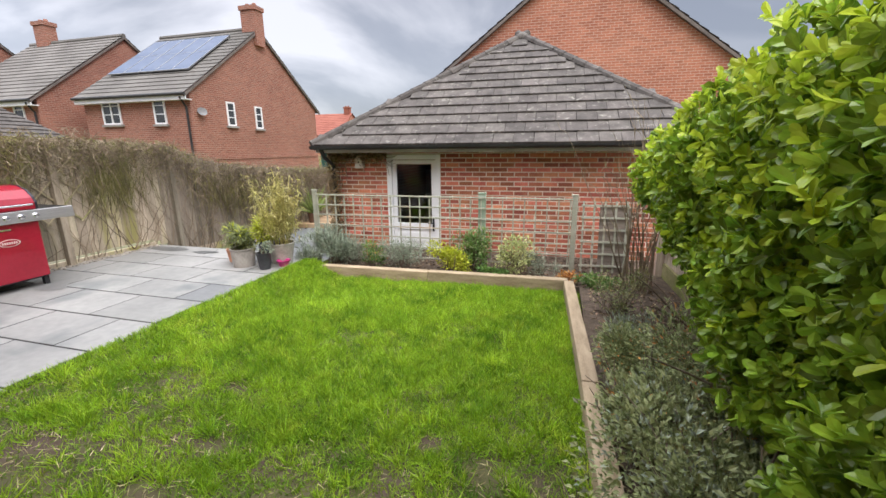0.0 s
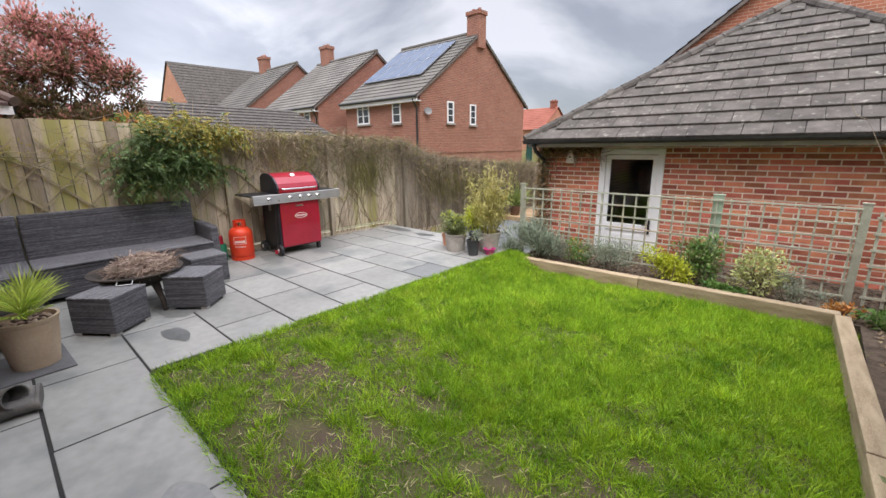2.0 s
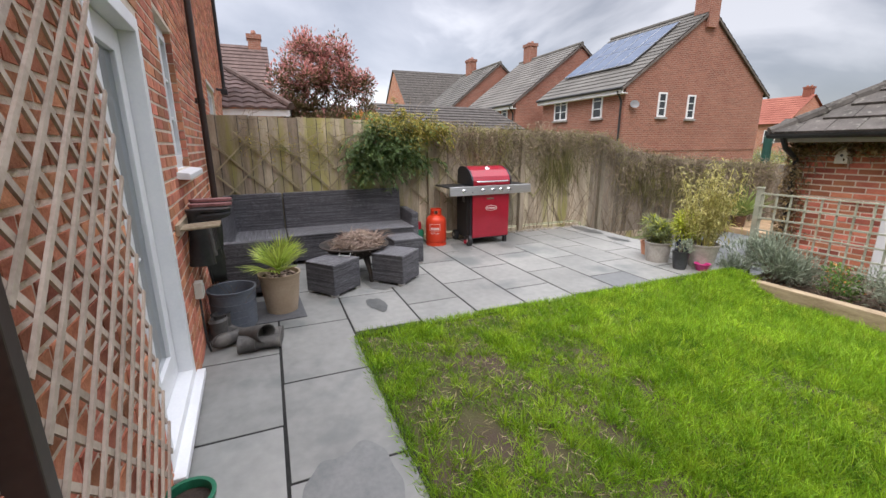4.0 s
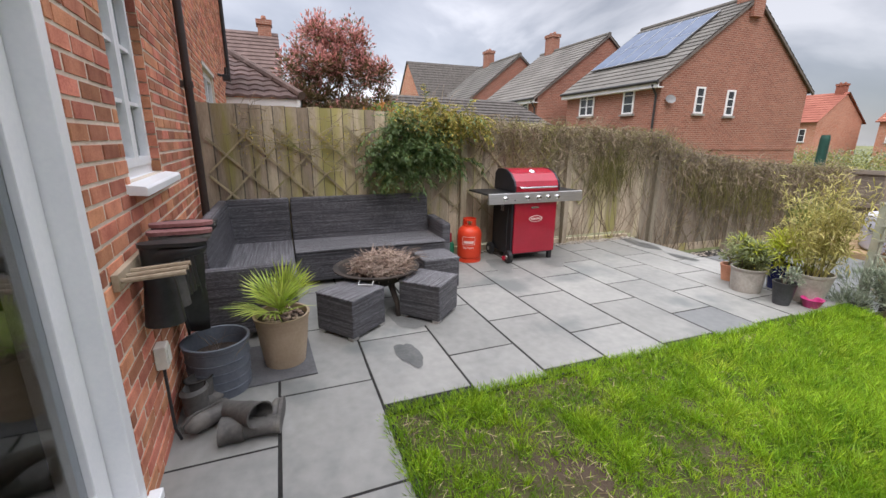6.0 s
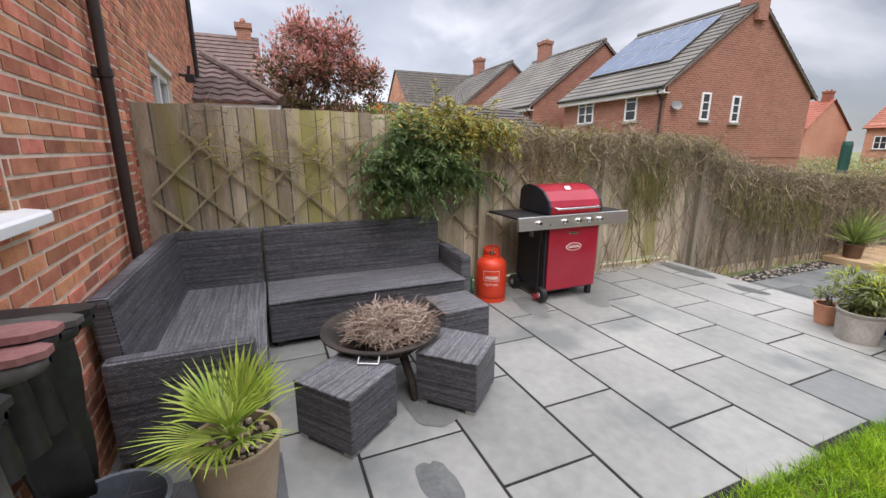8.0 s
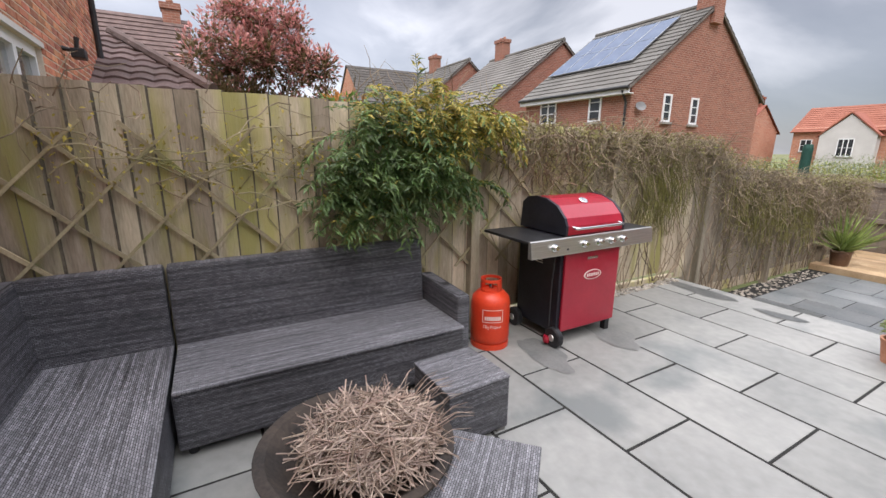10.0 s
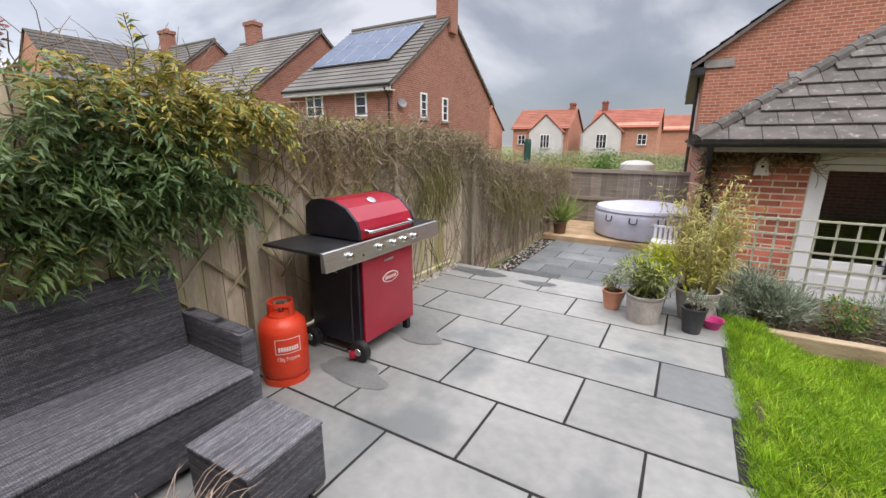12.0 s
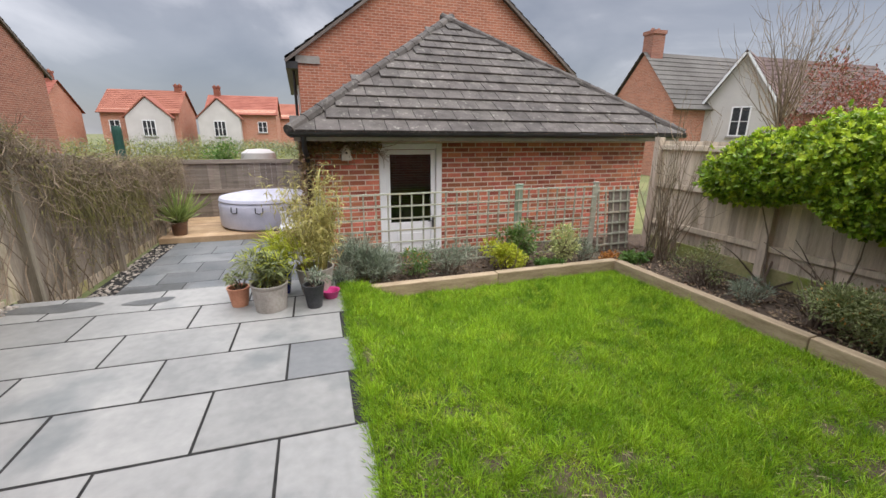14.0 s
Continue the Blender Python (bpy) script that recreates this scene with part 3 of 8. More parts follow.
def lay(wall, courses, material, face_y):
    verts, faces = [], []
    for u, z, w, near in courses:
        if near:
            piece("brick", brick_mesh(w, material), wall, pose(u, face_y + rng.normal(0, 0.001), z, rng.normal(0, 0.3), 0, rng.normal(0, 0.25)))
        else:
            n, w2, y = len(verts), w / 2 - 0.0015, face_y + rng.normal(0, 0.0012)
            for yy, k in ((y - 0.012, 1.0), (y + 0.005, 0.93)):
                verts += [(u - w2, yy, z - 0.03 * k), (u + w2, yy, z - 0.03 * k), (u + w2, yy, z + 0.03 * k), (u - w2, yy, z + 0.03 * k)]
            faces += [(n + 4, n + 7, n + 6, n + 5), (n, n + 4, n + 5, n + 1), (n + 1, n + 5, n + 6, n + 2), (n + 2, n + 6, n + 7, n + 3), (n + 3, n + 7, n + 4, n)]
    if verts:
        tagged(soup("brickwork", verts, faces, material, wall), kind="stuff")


def wall_with_holes(u0, u1, z0, z1, y0, y1, holes):
    """A wall slab cut by rectangular holes (u0, u1, z0, z1), as one bmesh."""
    b = bmesh.new()
    us = sorted({u0, u1, *[h[0] for h in holes], *[h[1] for h in holes]})
    zs = sorted({z0, z1, *[h[2] for h in holes], *[h[3] for h in holes]})
    for a, c in zip(us, us[1:]):
        for e, f in zip(zs, zs[1:]):
            if not any(h[0] <= a and c <= h[1] and h[2] <= e and f <= h[3] for h in holes):
                box(b, a, c, y0, y1, e, f)
    bmesh.ops.remove_doubles(b, verts=b.verts, dist=1e-4)
    b.verts.index_update()
    seen = {}
    for f in b.faces:
        seen.setdefault(tuple(sorted(v.index for v in f.verts)), []).append(f)
    dead = [f for fs in seen.values() if len(fs) > 1 for f in fs]
    bmesh.ops.delete(b, geom=dead, context="FACES_ONLY")
    return b


def framed_window(name, m, w, h, label, cols=2, rows=3, depth=0.07, kind="", bar=0.02, frame_w=0.055):
    """A white window: outer frame, sashes, glazing bars and panes, lower edge at the pose."""
    t = thing(name, m, label, "window", kind=kind)
    b = bmesh.new()
    for x0, x1, z0, z1 in ((-w / 2, w / 2, 0, frame_w), (-w / 2, w / 2, h - frame_w, h), (-w / 2, -w / 2 + frame_w, frame_w, h - frame_w), (w / 2 - frame_w, w / 2, frame_w, h - frame_w)):
        box(b, x0, x1, -depth / 2, depth / 2, z0, z1)
    fr = part("window_frame", b, WHITE, t)
    cw = (w - 2 * frame_w) / cols
    for i in range(cols):
        x0 = -w / 2 + frame_w + i * cw
        b = bmesh.new()
        s = 0.045
        for a, c, e, f in ((x0, x0 + cw, frame_w, frame_w + s), (x0, x0 + cw, h - frame_w - s, h - frame_w), (x0, x0 + s, frame_w + s, h - frame_w - s), (x0 + cw - s, x0 + cw, frame_w + s, h - frame_w - s)):
            box(b, a + 0.002, c - 0.002, -depth / 2 + 0.008, depth / 2 + 0.012, e, f)
        hh = (h - 2 * frame_w - 2 * s) / rows
        for r in range(1, rows):
            z = frame_w + s + r * hh
            box(b, x0 + s, x0 + cw - s, -0.01, depth / 2, z - bar / 2, z + bar / 2)
        part("sash", b, WHITE, t)
        for r in range(rows):
            z = frame_w + s + r * hh
            b = bmesh.new()
            box(b, x0 + s, x0 + cw - s, -0.004, 0.004, z, z + hh)
            o = part("pane", b, DARKGLASS, t)
            o.visible_shadow = False
    return t


# ---- own house ----
HM = pose(-2.74, -0.32, 0, 0, 0, 2.6)
DOOR = (-0.15, 0.80, 0.10, 2.18)
WIN = (-1.52, -0.76, 1.36, 2.42)
NWIN = (-6.18, -4.9, 1.45, 2.46)
bm = wall_with_holes(-3.62, 5.2, -0.05, 5.0, -0.28, 0.0, [DOOR, WIN])
wall = tagged(part("wall_house", bm, MORTAR, m=HM), "red brick house wall with pale mortar joints", "wall", kind="structure")
lay(wall, bricks(-3.62, 5.2, -0.03, 4.95, [DOOR, WIN], lambda u, z: -1.75 < u < 0.1 and 0.3 < z < 1.95), BRICK, 0.0)
bm = bmesh.new()
box(bm, -3.62, 5.2, -6.0, -5.7, -0.05, 5.0)
box(bm, 4.9, 5.2, -5.7, -0.28, -0.05, 5.0)
box(bm, -3.62, -3.4, -5.7, -0.28, -0.05, 5.0)
box(bm, -3.62, 5.2, -6.0, 0.02, 5.0, 5.1)
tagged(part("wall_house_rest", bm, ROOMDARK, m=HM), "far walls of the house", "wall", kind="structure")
w1 = framed_window("window_1", HM @ pose((WIN[0] + WIN[1]) / 2, -0.085, WIN[2], 0, 0, 0), WIN[1] - WIN[0], WIN[3] - WIN[2], "white plastic casement window with thin glazing bars", 2, 3, kind="structure")
bm = bmesh.new()
extrude_outline(bm, [(-0.14, 1.375), (0.075, 1.345), (0.085, 1.335), (0.085, 1.30), (0.075, 1.30), (-0.0, 1.305), (-0.14, 1.31)], 0, WIN[0] - 0.08, WIN[1] + 0.08)
tagged(part("window_sill", bm, WHITE, m=HM, bevel=0.004), "projecting white window sill on the brick wall", "window sill", kind="structure")

bm = bmesh.new()
box(bm, 0.0, 0.012, -0.049, 0.0, -0.0325, 0.0325)
rev_me = mesh_of(bm, BRICK, 0.0, "reveal_brick")
for k in range(14):
    piece("brick", rev_me, wall, pose(WIN[0] + 0.001, -0.001, WIN[2] + 0.0375 + 0.075 * k))

# patio door
dr = thing("door_1", HM @ pose(0, -0.03, 0), "white plastic glazed patio door, closed", "door", kind="structure")
bm = bmesh.new()
for x0, x1, z0, z1 in ((DOOR[0], DOOR[0] + 0.075, 0.1, 2.18), (DOOR[1] - 0.075, DOOR[1], 0.1, 2.18), (DOOR[0] + 0.075, DOOR[1] - 0.075, 2.105, 2.18), (DOOR[0] + 0.075, DOOR[1] - 0.075, 0.1, 0.16)):
    box(bm, x0, x1, -0.105, 0.035, z0, z1)
part("door_frame", bm, WHITE, dr, bevel=0.004)
bm = bmesh.new()
for x0, x1, z0, z1 in ((-0.07, 0.05, 0.165, 2.1), (0.60, 0.72, 0.165, 2.1), (0.05, 0.60, 1.98, 2.1), (0.05, 0.60, 0.165, 0.33)):
    box(bm, x0, x1, -0.10, -0.045, z0, z1)
part("door_leaf", bm, WHITE, dr, bevel=0.006)
bm = bmesh.new()
box(bm, 0.05, 0.60, -0.078, -0.068, 0.33, 1.98)
part("pane", bm, DARKGLASS, dr).visible_shadow = False
bm = bmesh.new()
box(bm, DOOR[0] - 0.04, DOOR[1] + 0.04, -0.05, 0.085, 0.055, 0.10)
part("threshold", bm, WHITE, dr, bevel=0.006)
for x0, zz in ((0.66, 1.0),):
    bm = bmesh.new()
    box(bm, x0 - 0.015, x0 + 0.015, -0.045, -0.035, zz - 0.1, zz + 0.1)
    tube(bm, [(x0, -0.035, zz + 0.04), (x0, 0.0, zz + 0.04), (x0 - 0.11, 0.0, zz + 0.04)], 0.009, 8)
    part("door_handle", bm, WHITE, dr, bevel=0.0)
# added dark sheet, so that the room looks unlit through the glass
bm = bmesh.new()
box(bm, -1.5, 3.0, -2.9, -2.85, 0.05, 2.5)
tagged(part("wall_inner_room", bm, ROOMDARK, m=HM), "near-black sheet standing for the dim room behind the door", "wall", kind="structure")

# downpipe
dp = thing("downpipe", HM @ pose(-2.86, 0.06, 0), "dark brown round downpipe on the brick wall", "downpipe", kind="structure")
bm = bmesh.new()
tube(bm, [(0, 0, 0.02), (0, 0, 5.3)], 0.034, 14)
part("pipe", bm, BROWNPIPE, dp, smooth=True)
for z in (0.35, 2.0, 3.7):
    bm = bmesh.new()
    tube(bm, [(0, 0, z), (0, 0, z + 0.05)], 0.042, 14)
    box(bm, -0.06, 0.06, -0.06, -0.03, z, z + 0.05)
    part("bracket", bm, BROWNPIPE, dp)

# adjoining house beyond the fence
NM = pose(-2.60, -0.33, 0, 0, 0, 1.65)
bm = wall_with_holes(-9.5, -3.66, -0.4, 5.4, -0.35, -0.044, [NWIN])
nw = tagged(part("wall_neighbour", bm, MORTAR, m=NM), "red brick wall of the adjoining house", "wall", kind="structure")
lay(nw, bricks(-9.5, -3.66, 0.0, 5.3, [NWIN]), BRICK, -0.044)
framed_window("window_2", NM @ pose((NWIN[0] + NWIN[1]) / 2, -0.12, NWIN[2]), NWIN[1] - NWIN[0], NWIN[3] - NWIN[2], "white casement window of the adjoining house", 2, 1, kind="structure")
bm = bmesh.new()
box(bm, NWIN[0] - 0.06, NWIN[1] + 0.06, -0.044, -0.028, NWIN[3], NWIN[3] + 0.05)
tagged(part("window_lintel", bm, RENDERED, m=NM), "pale lintel over the window", "lintel", kind="structure")
bm = bmesh.new()
box(bm, -9.5, -3.7, -3.0, -2.9, -0.4, 5.4)
box(bm, -9.5, -9.3, -2.9, -0.35, -0.4, 5.4)
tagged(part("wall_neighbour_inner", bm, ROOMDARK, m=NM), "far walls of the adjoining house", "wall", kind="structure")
dp2 = thing("downpipe", NM @ pose(-9.45, 0.0, 0), "black downpipe at the corner of the adjoining house", "downpipe", kind="structure")
bm = bmesh.new()
tube(bm, [(0, 0, -0.2), (0, 0, 5.3)], 0.04, 10)
part("pipe", bm, GUTTER, dp2)
wlamp = thing("wall_lamp", NM @ pose(-7.04, -0.04, 2.62), "dark floodlight on the adjoining brick wall", "wall lamp")
bm = bmesh.new()
tube(bm, [(0, 0, 0), (0, 0.12, -0.02), (0, 0.14, 0.12)], 0.025, 8)
part("arm", bm, BLACK, wlamp)
bm = bmesh.new()
box(bm, -0.09, 0.09, 0.08, 0.2, -0.1, 0.0)
part("head", bm, BLACK, wlamp, bevel=0.01)

# ---- garage ----
GL, GR = -1.46, 4.25          # wall ends, from the door's middle
GDOOR = (-0.47, 0.47, -0.55, 1.49)
bm = wall_with_holes(GL, GR, LOW - 0.1, 1.60, -0.0, 0.25, [GDOOR])
for v in bm.verts:
    v.co.y += 0.0
gw = tagged(part("wall_garage", bm, MORTAR, m=GM), "weathered red brick garage wall with white joints", "wall", kind="structure")
lay(gw, [(u, z, w, n) for u, z, w, n in bricks(-GR, -GL, LOW - 0.02, 1.60, [(-GDOOR[1], -GDOOR[0], GDOOR[2], GDOOR[3])])], BRICK_G, 0.0)
gw.children[0].matrix_basis = pose(0, 0, 0, 0, 0, 180)
bm = bmesh.new()
box(bm, GL, GL + 0.25, 0.256, 6.2, LOW - 0.1, 1.60)
box(bm, GR - 0.25, GR, 0.256, 6.2, LOW - 0.1, 1.60)
box(bm, GL, GR, 6.2, 6.4, LOW - 0.1, 1.60)
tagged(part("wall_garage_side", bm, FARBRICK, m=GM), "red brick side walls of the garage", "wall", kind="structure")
gd = thing("door_2", GM @ pose(0, 0.05, 0), "white half-glazed garage side door, closed", "door", kind="structure")
bm = bmesh.new()
for x0, x1, z0, z1 in ((-0.47, -0.385, -0.55, 1.49), (0.385, 0.47, -0.55, 1.49), (-0.385, 0.385, 1.41, 1.49)):
    box(bm, x0, x1, -0.06, 0.04, z0, z1)
part("door_frame", bm, WHITE, gd, bevel=0.005)
bm = bmesh.new()
for x0, x1, z0, z1 in ((-0.38, -0.31, -0.53, 1.40), (0.31, 0.38, -0.53, 1.40), (-0.31, 0.31, 1.335, 1.40), (-0.31, 0.31, 0.22, 0.33), (-0.31, 0.31, -0.53, -0.38)):
    box(bm, x0, x1, -0.03, 0.02, z0, z1)
box(bm, -0.31, 0.31, -0.01, 0.015, -0.38, 0.22)
part("door_leaf", bm, WHITE, gd, bevel=0.004)
bm = bmesh.new()
for z in (-0.3, 0.0):
    box(bm, -0.22, 0.22, -0.02, -0.01, z, z + 0.16)
part("panel", bm, WHITE, gd, bevel=0.004)
bm = bmesh.new()
box(bm, -0.31, 0.31, -0.006, 0.002, 0.33, 1.335)
part("pane", bm, DARKGLASS, gd).visible_shadow = False
bm = bmesh.new()
box(bm, 0.325, 0.355, -0.045, -0.03, 0.2, 0.42)
tube(bm, [(0.34, -0.045, 0.34), (0.34, -0.075, 0.34), (0.25, -0.075, 0.34)], 0.009, 6)
part("door_handle", bm, BLACK, gd)

# hipped garage roof: eaves, tiles, hips
EL, ER, EY, EZ = -1.62, 4.65, -0.38, 1.66   # eave ends, front eave, eave height
PX, PY, PZ = 1.55, 2.85, 3.87               # front peak of the ridge
roof = thing("garage_roof", GM, "hipped garage roof of lichen-spotted grey concrete tiles", "roof", kind="structure")
bm = bmesh.new()
v = [bm.verts.new(q) for q in ((EL, EY, EZ), (ER, EY, EZ), (PX, PY, PZ), (EL, 6.6, EZ), (ER, 6.6, EZ), (PX, 6.6, PZ))]
for f in ((0, 1, 2), (1, 4, 5, 2), (0, 2, 5, 3), (0, 3, 4, 1), (3, 5, 4)):
    bm.faces.new([v[i] for i in f])
part("roof_deck", bm, TILE, roof)
bm = bmesh.new()
box(bm, -0.1475, 0.1475, -0.02, 0.34, -0.006, 0.03)
tile_me = mesh_of(bm, TILE, 0.004, "tile")


def tile_slope(e0, e1, top, parent, me, expo=0.285, width=0.30, as_parts=True):
    """Courses of tiles on the triangle e0-e1-top, clipped at the hips."""
    e0, e1, top = Vector(e0), Vector(e1), Vector(top)
    ux = (e1 - e0).normalized()
    nrm = ux.cross(top - e0).normalized()
    uy = nrm.cross(ux)
    L, px, H = (e1 - e0).length, (top - e0).dot(ux), (top - e0).dot(uy)
    tilt = Matrix.Rotation(radians(3.2), 4, "X")
    base = Matrix((ux, uy, nrm)).transposed().to_4x4()
    r = 0
    while r * expo < H - 0.12:
        y = r * expo
        a, b = px * (y + 0.17) / H, L - (L - px) * (y + 0.17) / H
        x = (0.15 if r % 2 else 0.0) - 0.3
        while x < L:
            c = x + width / 2
            if a - 0.02 < c < b + 0.02:
                o = piece("tile", me, parent, Matrix.Translation(e0 + ux * c + uy * (y - 0.035) + nrm * (0.016 + rng.normal(0, 0.0015))) @ base @ pose(0, 0, 0, -5.6, rng.normal(0, 0.25), rng.normal(0, 0.3)))
            x += width
        r += 1


tile_slope((EL, EY, EZ), (ER, EY, EZ), (PX, PY, PZ), roof, tile_me)
bm = bmesh.new()
lathe(bm, [(0.0, -0.17), (0.088, -0.17), (0.078, 0.17), (0.0, 0.17)], 10)
cap_me = mesh_of(bm, TILE, 0, "hip_tile")
for a, b in (((EL, EY, EZ), (PX, PY, PZ)), ((ER, EY, EZ), (PX, PY, PZ)), ((PX, PY, PZ), (PX, 6.6, PZ))):
    a, b = Vector(a), Vector(b)
    n = int((b - a).length / 0.31)
    q = (b - a).to_track_quat("Z", "Y").to_matrix().to_4x4()
    for i in range(n + 1):
        piece("hip_tile", cap_me, roof, Matrix.Translation(a.lerp(b, (i + 0.5) / (n + 0.5)) + Vector((0, 0, -0.005))) @ q)
# left slope, joined
vs, fs = [], []
e0, e1, tp, t2 = Vector((EL, 6.6, EZ)), Vector((EL, EY, EZ)), Vector((PX, PY, PZ)), Vector((PX, 6.6, PZ))
for r in range(13):
    t0, t1 = r / 13.6, (r + 1.15) / 13.6
    n = len(vs)
    h = Vector((-0.03, 0, 0.05))
    vs += [e1.lerp(tp, t0) + h, e0.lerp(t2, t0) + h, e0.lerp(t2, t1) + h * 0.2, e1.lerp(tp, t1) + h * 0.2, e1.lerp(tp, t0), e0.lerp(t2, t0)]
    fs += [(n, n + 1, n + 2, n + 3), (n, n + 4, n + 5, n + 1)]
soup("side_courses", vs, fs, TILE, roof)
bm = bmesh.new()
box(bm, EL + 0.06, ER - 0.06, EY + 0.06, 0.0, EZ - 0.10, EZ - 0.02)
box(bm, EL + 0.06, EL + 0.12, 0.0, 6.5, EZ - 0.10, EZ - 0.02)
part("soffit", bm, GUTTER, roof)
bm = bmesh.new()
box(bm, EL + 0.03, ER - 0.03, EY + 0.03, EY + 0.055, EZ - 0.13, EZ - 0.02)
part("fascia", bm, mat("grey_white_fascia", (0.30, 0.29, 0.28), (0.5, 0.49, 0.47), 0.6, 5, 40, 0.1, stretch=(0.4, 4, 4)), roof)
gut = thing("gutter", GM, "black half-round gutter along the garage eaves", "gutter", kind="structure")
bm = bmesh.new()
extrude_outline(bm, [(EY - 0.09 + 0.055 + 0.058 * math.cos(a), EZ - 0.02 + 0.058 * math.sin(a)) for a in [math.pi + i * math.pi / 8 for i in range(9)]], 0, EL - 0.02, ER + 0.02)
part("channel", bm, GUTTER, gut)
bm = bmesh.new()
tube(bm, [(EL + 0.15, EY - 0.03, EZ - 0.05), (EL + 0.15, EY + 0.08, EZ - 0.2), (EL + 0.18, -0.05, EZ - 0.35), (EL + 0.18, -0.05, LOW)], 0.034, 10)
part("downpipe", bm, GUTTER, gut)


# ---- fences ----
VERGE = mat("mortared_verge", (0.10, 0.085, 0.075), (0.18, 0.15, 0.13), 0.9, 4, 40, 0.2)

def fence_top(y):
    return float(np.interp(y, [-0.5, 1.2, 3.7, 5.7, 6.1, 6.5, 6.9, 8.3, 11.8], [1.93, 1.91, 1.79, 1.72, 1.70, 1.54, 1.40, 1.22, 1.02]))


def fence_base(y):
    return float(np.interp(y, [5.6, 6.2, 12], [-0.02, LOW + 0.0, LOW]))


FX = -6.42
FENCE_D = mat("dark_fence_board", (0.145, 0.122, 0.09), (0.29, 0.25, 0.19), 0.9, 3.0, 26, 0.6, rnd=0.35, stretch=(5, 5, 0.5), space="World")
fl = thing("fence_left", pose(0, 0, 0), "tall weathered close-board timber fence, green with algae", "fence", kind="structure")
y = -0.50
while y < 11.85:
    w = 0.142 + rng.normal(0, 0.006)
    z0, z1 = fence_base(y) + 0.13, fence_top(y) + rng.normal(0, 0.006)
    # feather-edged board: thin under its neighbour, thick at the lapped edge, where the shadow line is painted
    bm = bmesh.new()
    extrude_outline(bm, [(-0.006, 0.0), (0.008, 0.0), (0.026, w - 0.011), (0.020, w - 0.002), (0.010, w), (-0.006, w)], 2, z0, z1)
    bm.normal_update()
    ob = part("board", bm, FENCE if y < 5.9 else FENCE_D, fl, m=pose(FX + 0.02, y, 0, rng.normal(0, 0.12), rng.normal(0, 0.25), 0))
    ob.data.materials.append(LAP_SHADE)
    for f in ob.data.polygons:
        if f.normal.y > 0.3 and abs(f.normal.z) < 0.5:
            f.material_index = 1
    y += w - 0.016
for yy in (2.62, 4.35, 6.15, 8.1, 10.0, 11.8):
    bm = bmesh.new()
    box(bm, FX + 0.03, FX + 0.115, yy - 0.042, yy + 0.042, fence_base(yy) - 0.05, fence_top(yy) - (0.02 if yy != 2.62 else 0.22))
    part("post", bm, FENCE if yy < 5 else FENCE_D, fl, bevel=0.006)
for a, b in ((-0.45, 5.7), (6.1, 11.8)):
    bm = bmesh.new()
    v = box(bm, FX - 0.005, FX + 0.045, a, b, 0, 0.14)
    for q in v:
        q.co.z += fence_base(q.co.y)
    part("gravel_board", bm, FENCE, fl, bevel=0.004)
# diamond laths on the fence
lat = thing("fence_trellis", pose(FX + 0.075, 0, 0), "diamond trellis of thin weathered laths nailed on the fence", "trellis")
for k in range(-4, 14):
    for sgn in (1, -1):
        # the panel runs from 0.6 to 1.72 m up; each lath crosses 0.95 m at c
        c = (0.20 + 0.43 * k) if sgn > 0 else (0.19 + 0.41 * k)
        (ya, za), (yb, zb) = sorted((c + sgn * (z - 0.95) * 0.98, z) for z in (0.60, 1.72))
        if ya < -0.42:
            za, ya = za + (zb - za) * (-0.42 - ya) / (yb - ya), -0.42
        if yb > 5.6:
            zb, yb = za + (zb - za) * (5.6 - ya) / (yb - ya), 5.6
        d = Vector((0, yb - ya, zb - za))
        if yb <= ya or d.length < 0.25:
            continue
        bm = bmesh.new()
        hw = 0.012 if sgn < 0 else 0.009
        box(bm, -0.006, 0.006, 0, d.length, -hw, hw)
        part("lath", bm, LATH, lat, m=pose(0.006 if sgn > 0 else -0.007, ya, za, math.degrees(math.atan2(zb - za, yb - ya)), 0, 0), bevel=0.002)

# far fence behind the tub
ff_ = thing("fence_far", pose(-6.45, 11.8, 0), "grey horizontal-railed timber fence at the end of the garden", "fence", kind="structure")
for i in range(28):
    bm = bmesh.new()
    box(bm, i * 0.125, i * 0.125 + 0.12, 0, 0.02, LOW, 0.98 + rng.normal(0, 0.008))
    part("board", bm, FENCE_F, ff_)
for z in (0.25, 0.93):
    bm = bmesh.new()
    box(bm, 0, 3.5, -0.05, 0.0, z, z + 0.09)
    part("rail", bm, FENCE_F, ff_, bevel=0.006)

# right fence
FRM = pose(1.72, 6.25, 0, 0, 0, -87.6)
fr = thing("fence_right", FRM, "weathered grey timber fence with mossy gravel boards", "fence", kind="structure")
FENCE_R = mat("grey_brown_board", (0.43, 0.36, 0.275), (0.66, 0.57, 0.45), 0.9, 3, 26, 0.5, rnd=0.2, stretch=(6, 6, 0.5), space="World")
MOSSY = mat("mossy_gravel_board", (0.20, 0.20, 0.08), (0.36, 0.33, 0.16), 0.9, 3, 30, 0.5, space="World", c3=(0.22, 0.28, 0.05), cover=0.5, patch=2.0)
for i in range(62):
    bm = bmesh.new()
    box(bm, i * 0.115, i * 0.115 + 0.125, -0.006 + 0.006 * (i % 2), 0.008 + 0.006 * (i % 2), 0.08, 1.55 + rng.normal(0, 0.006))
    part("board", bm, FENCE_R, fr)
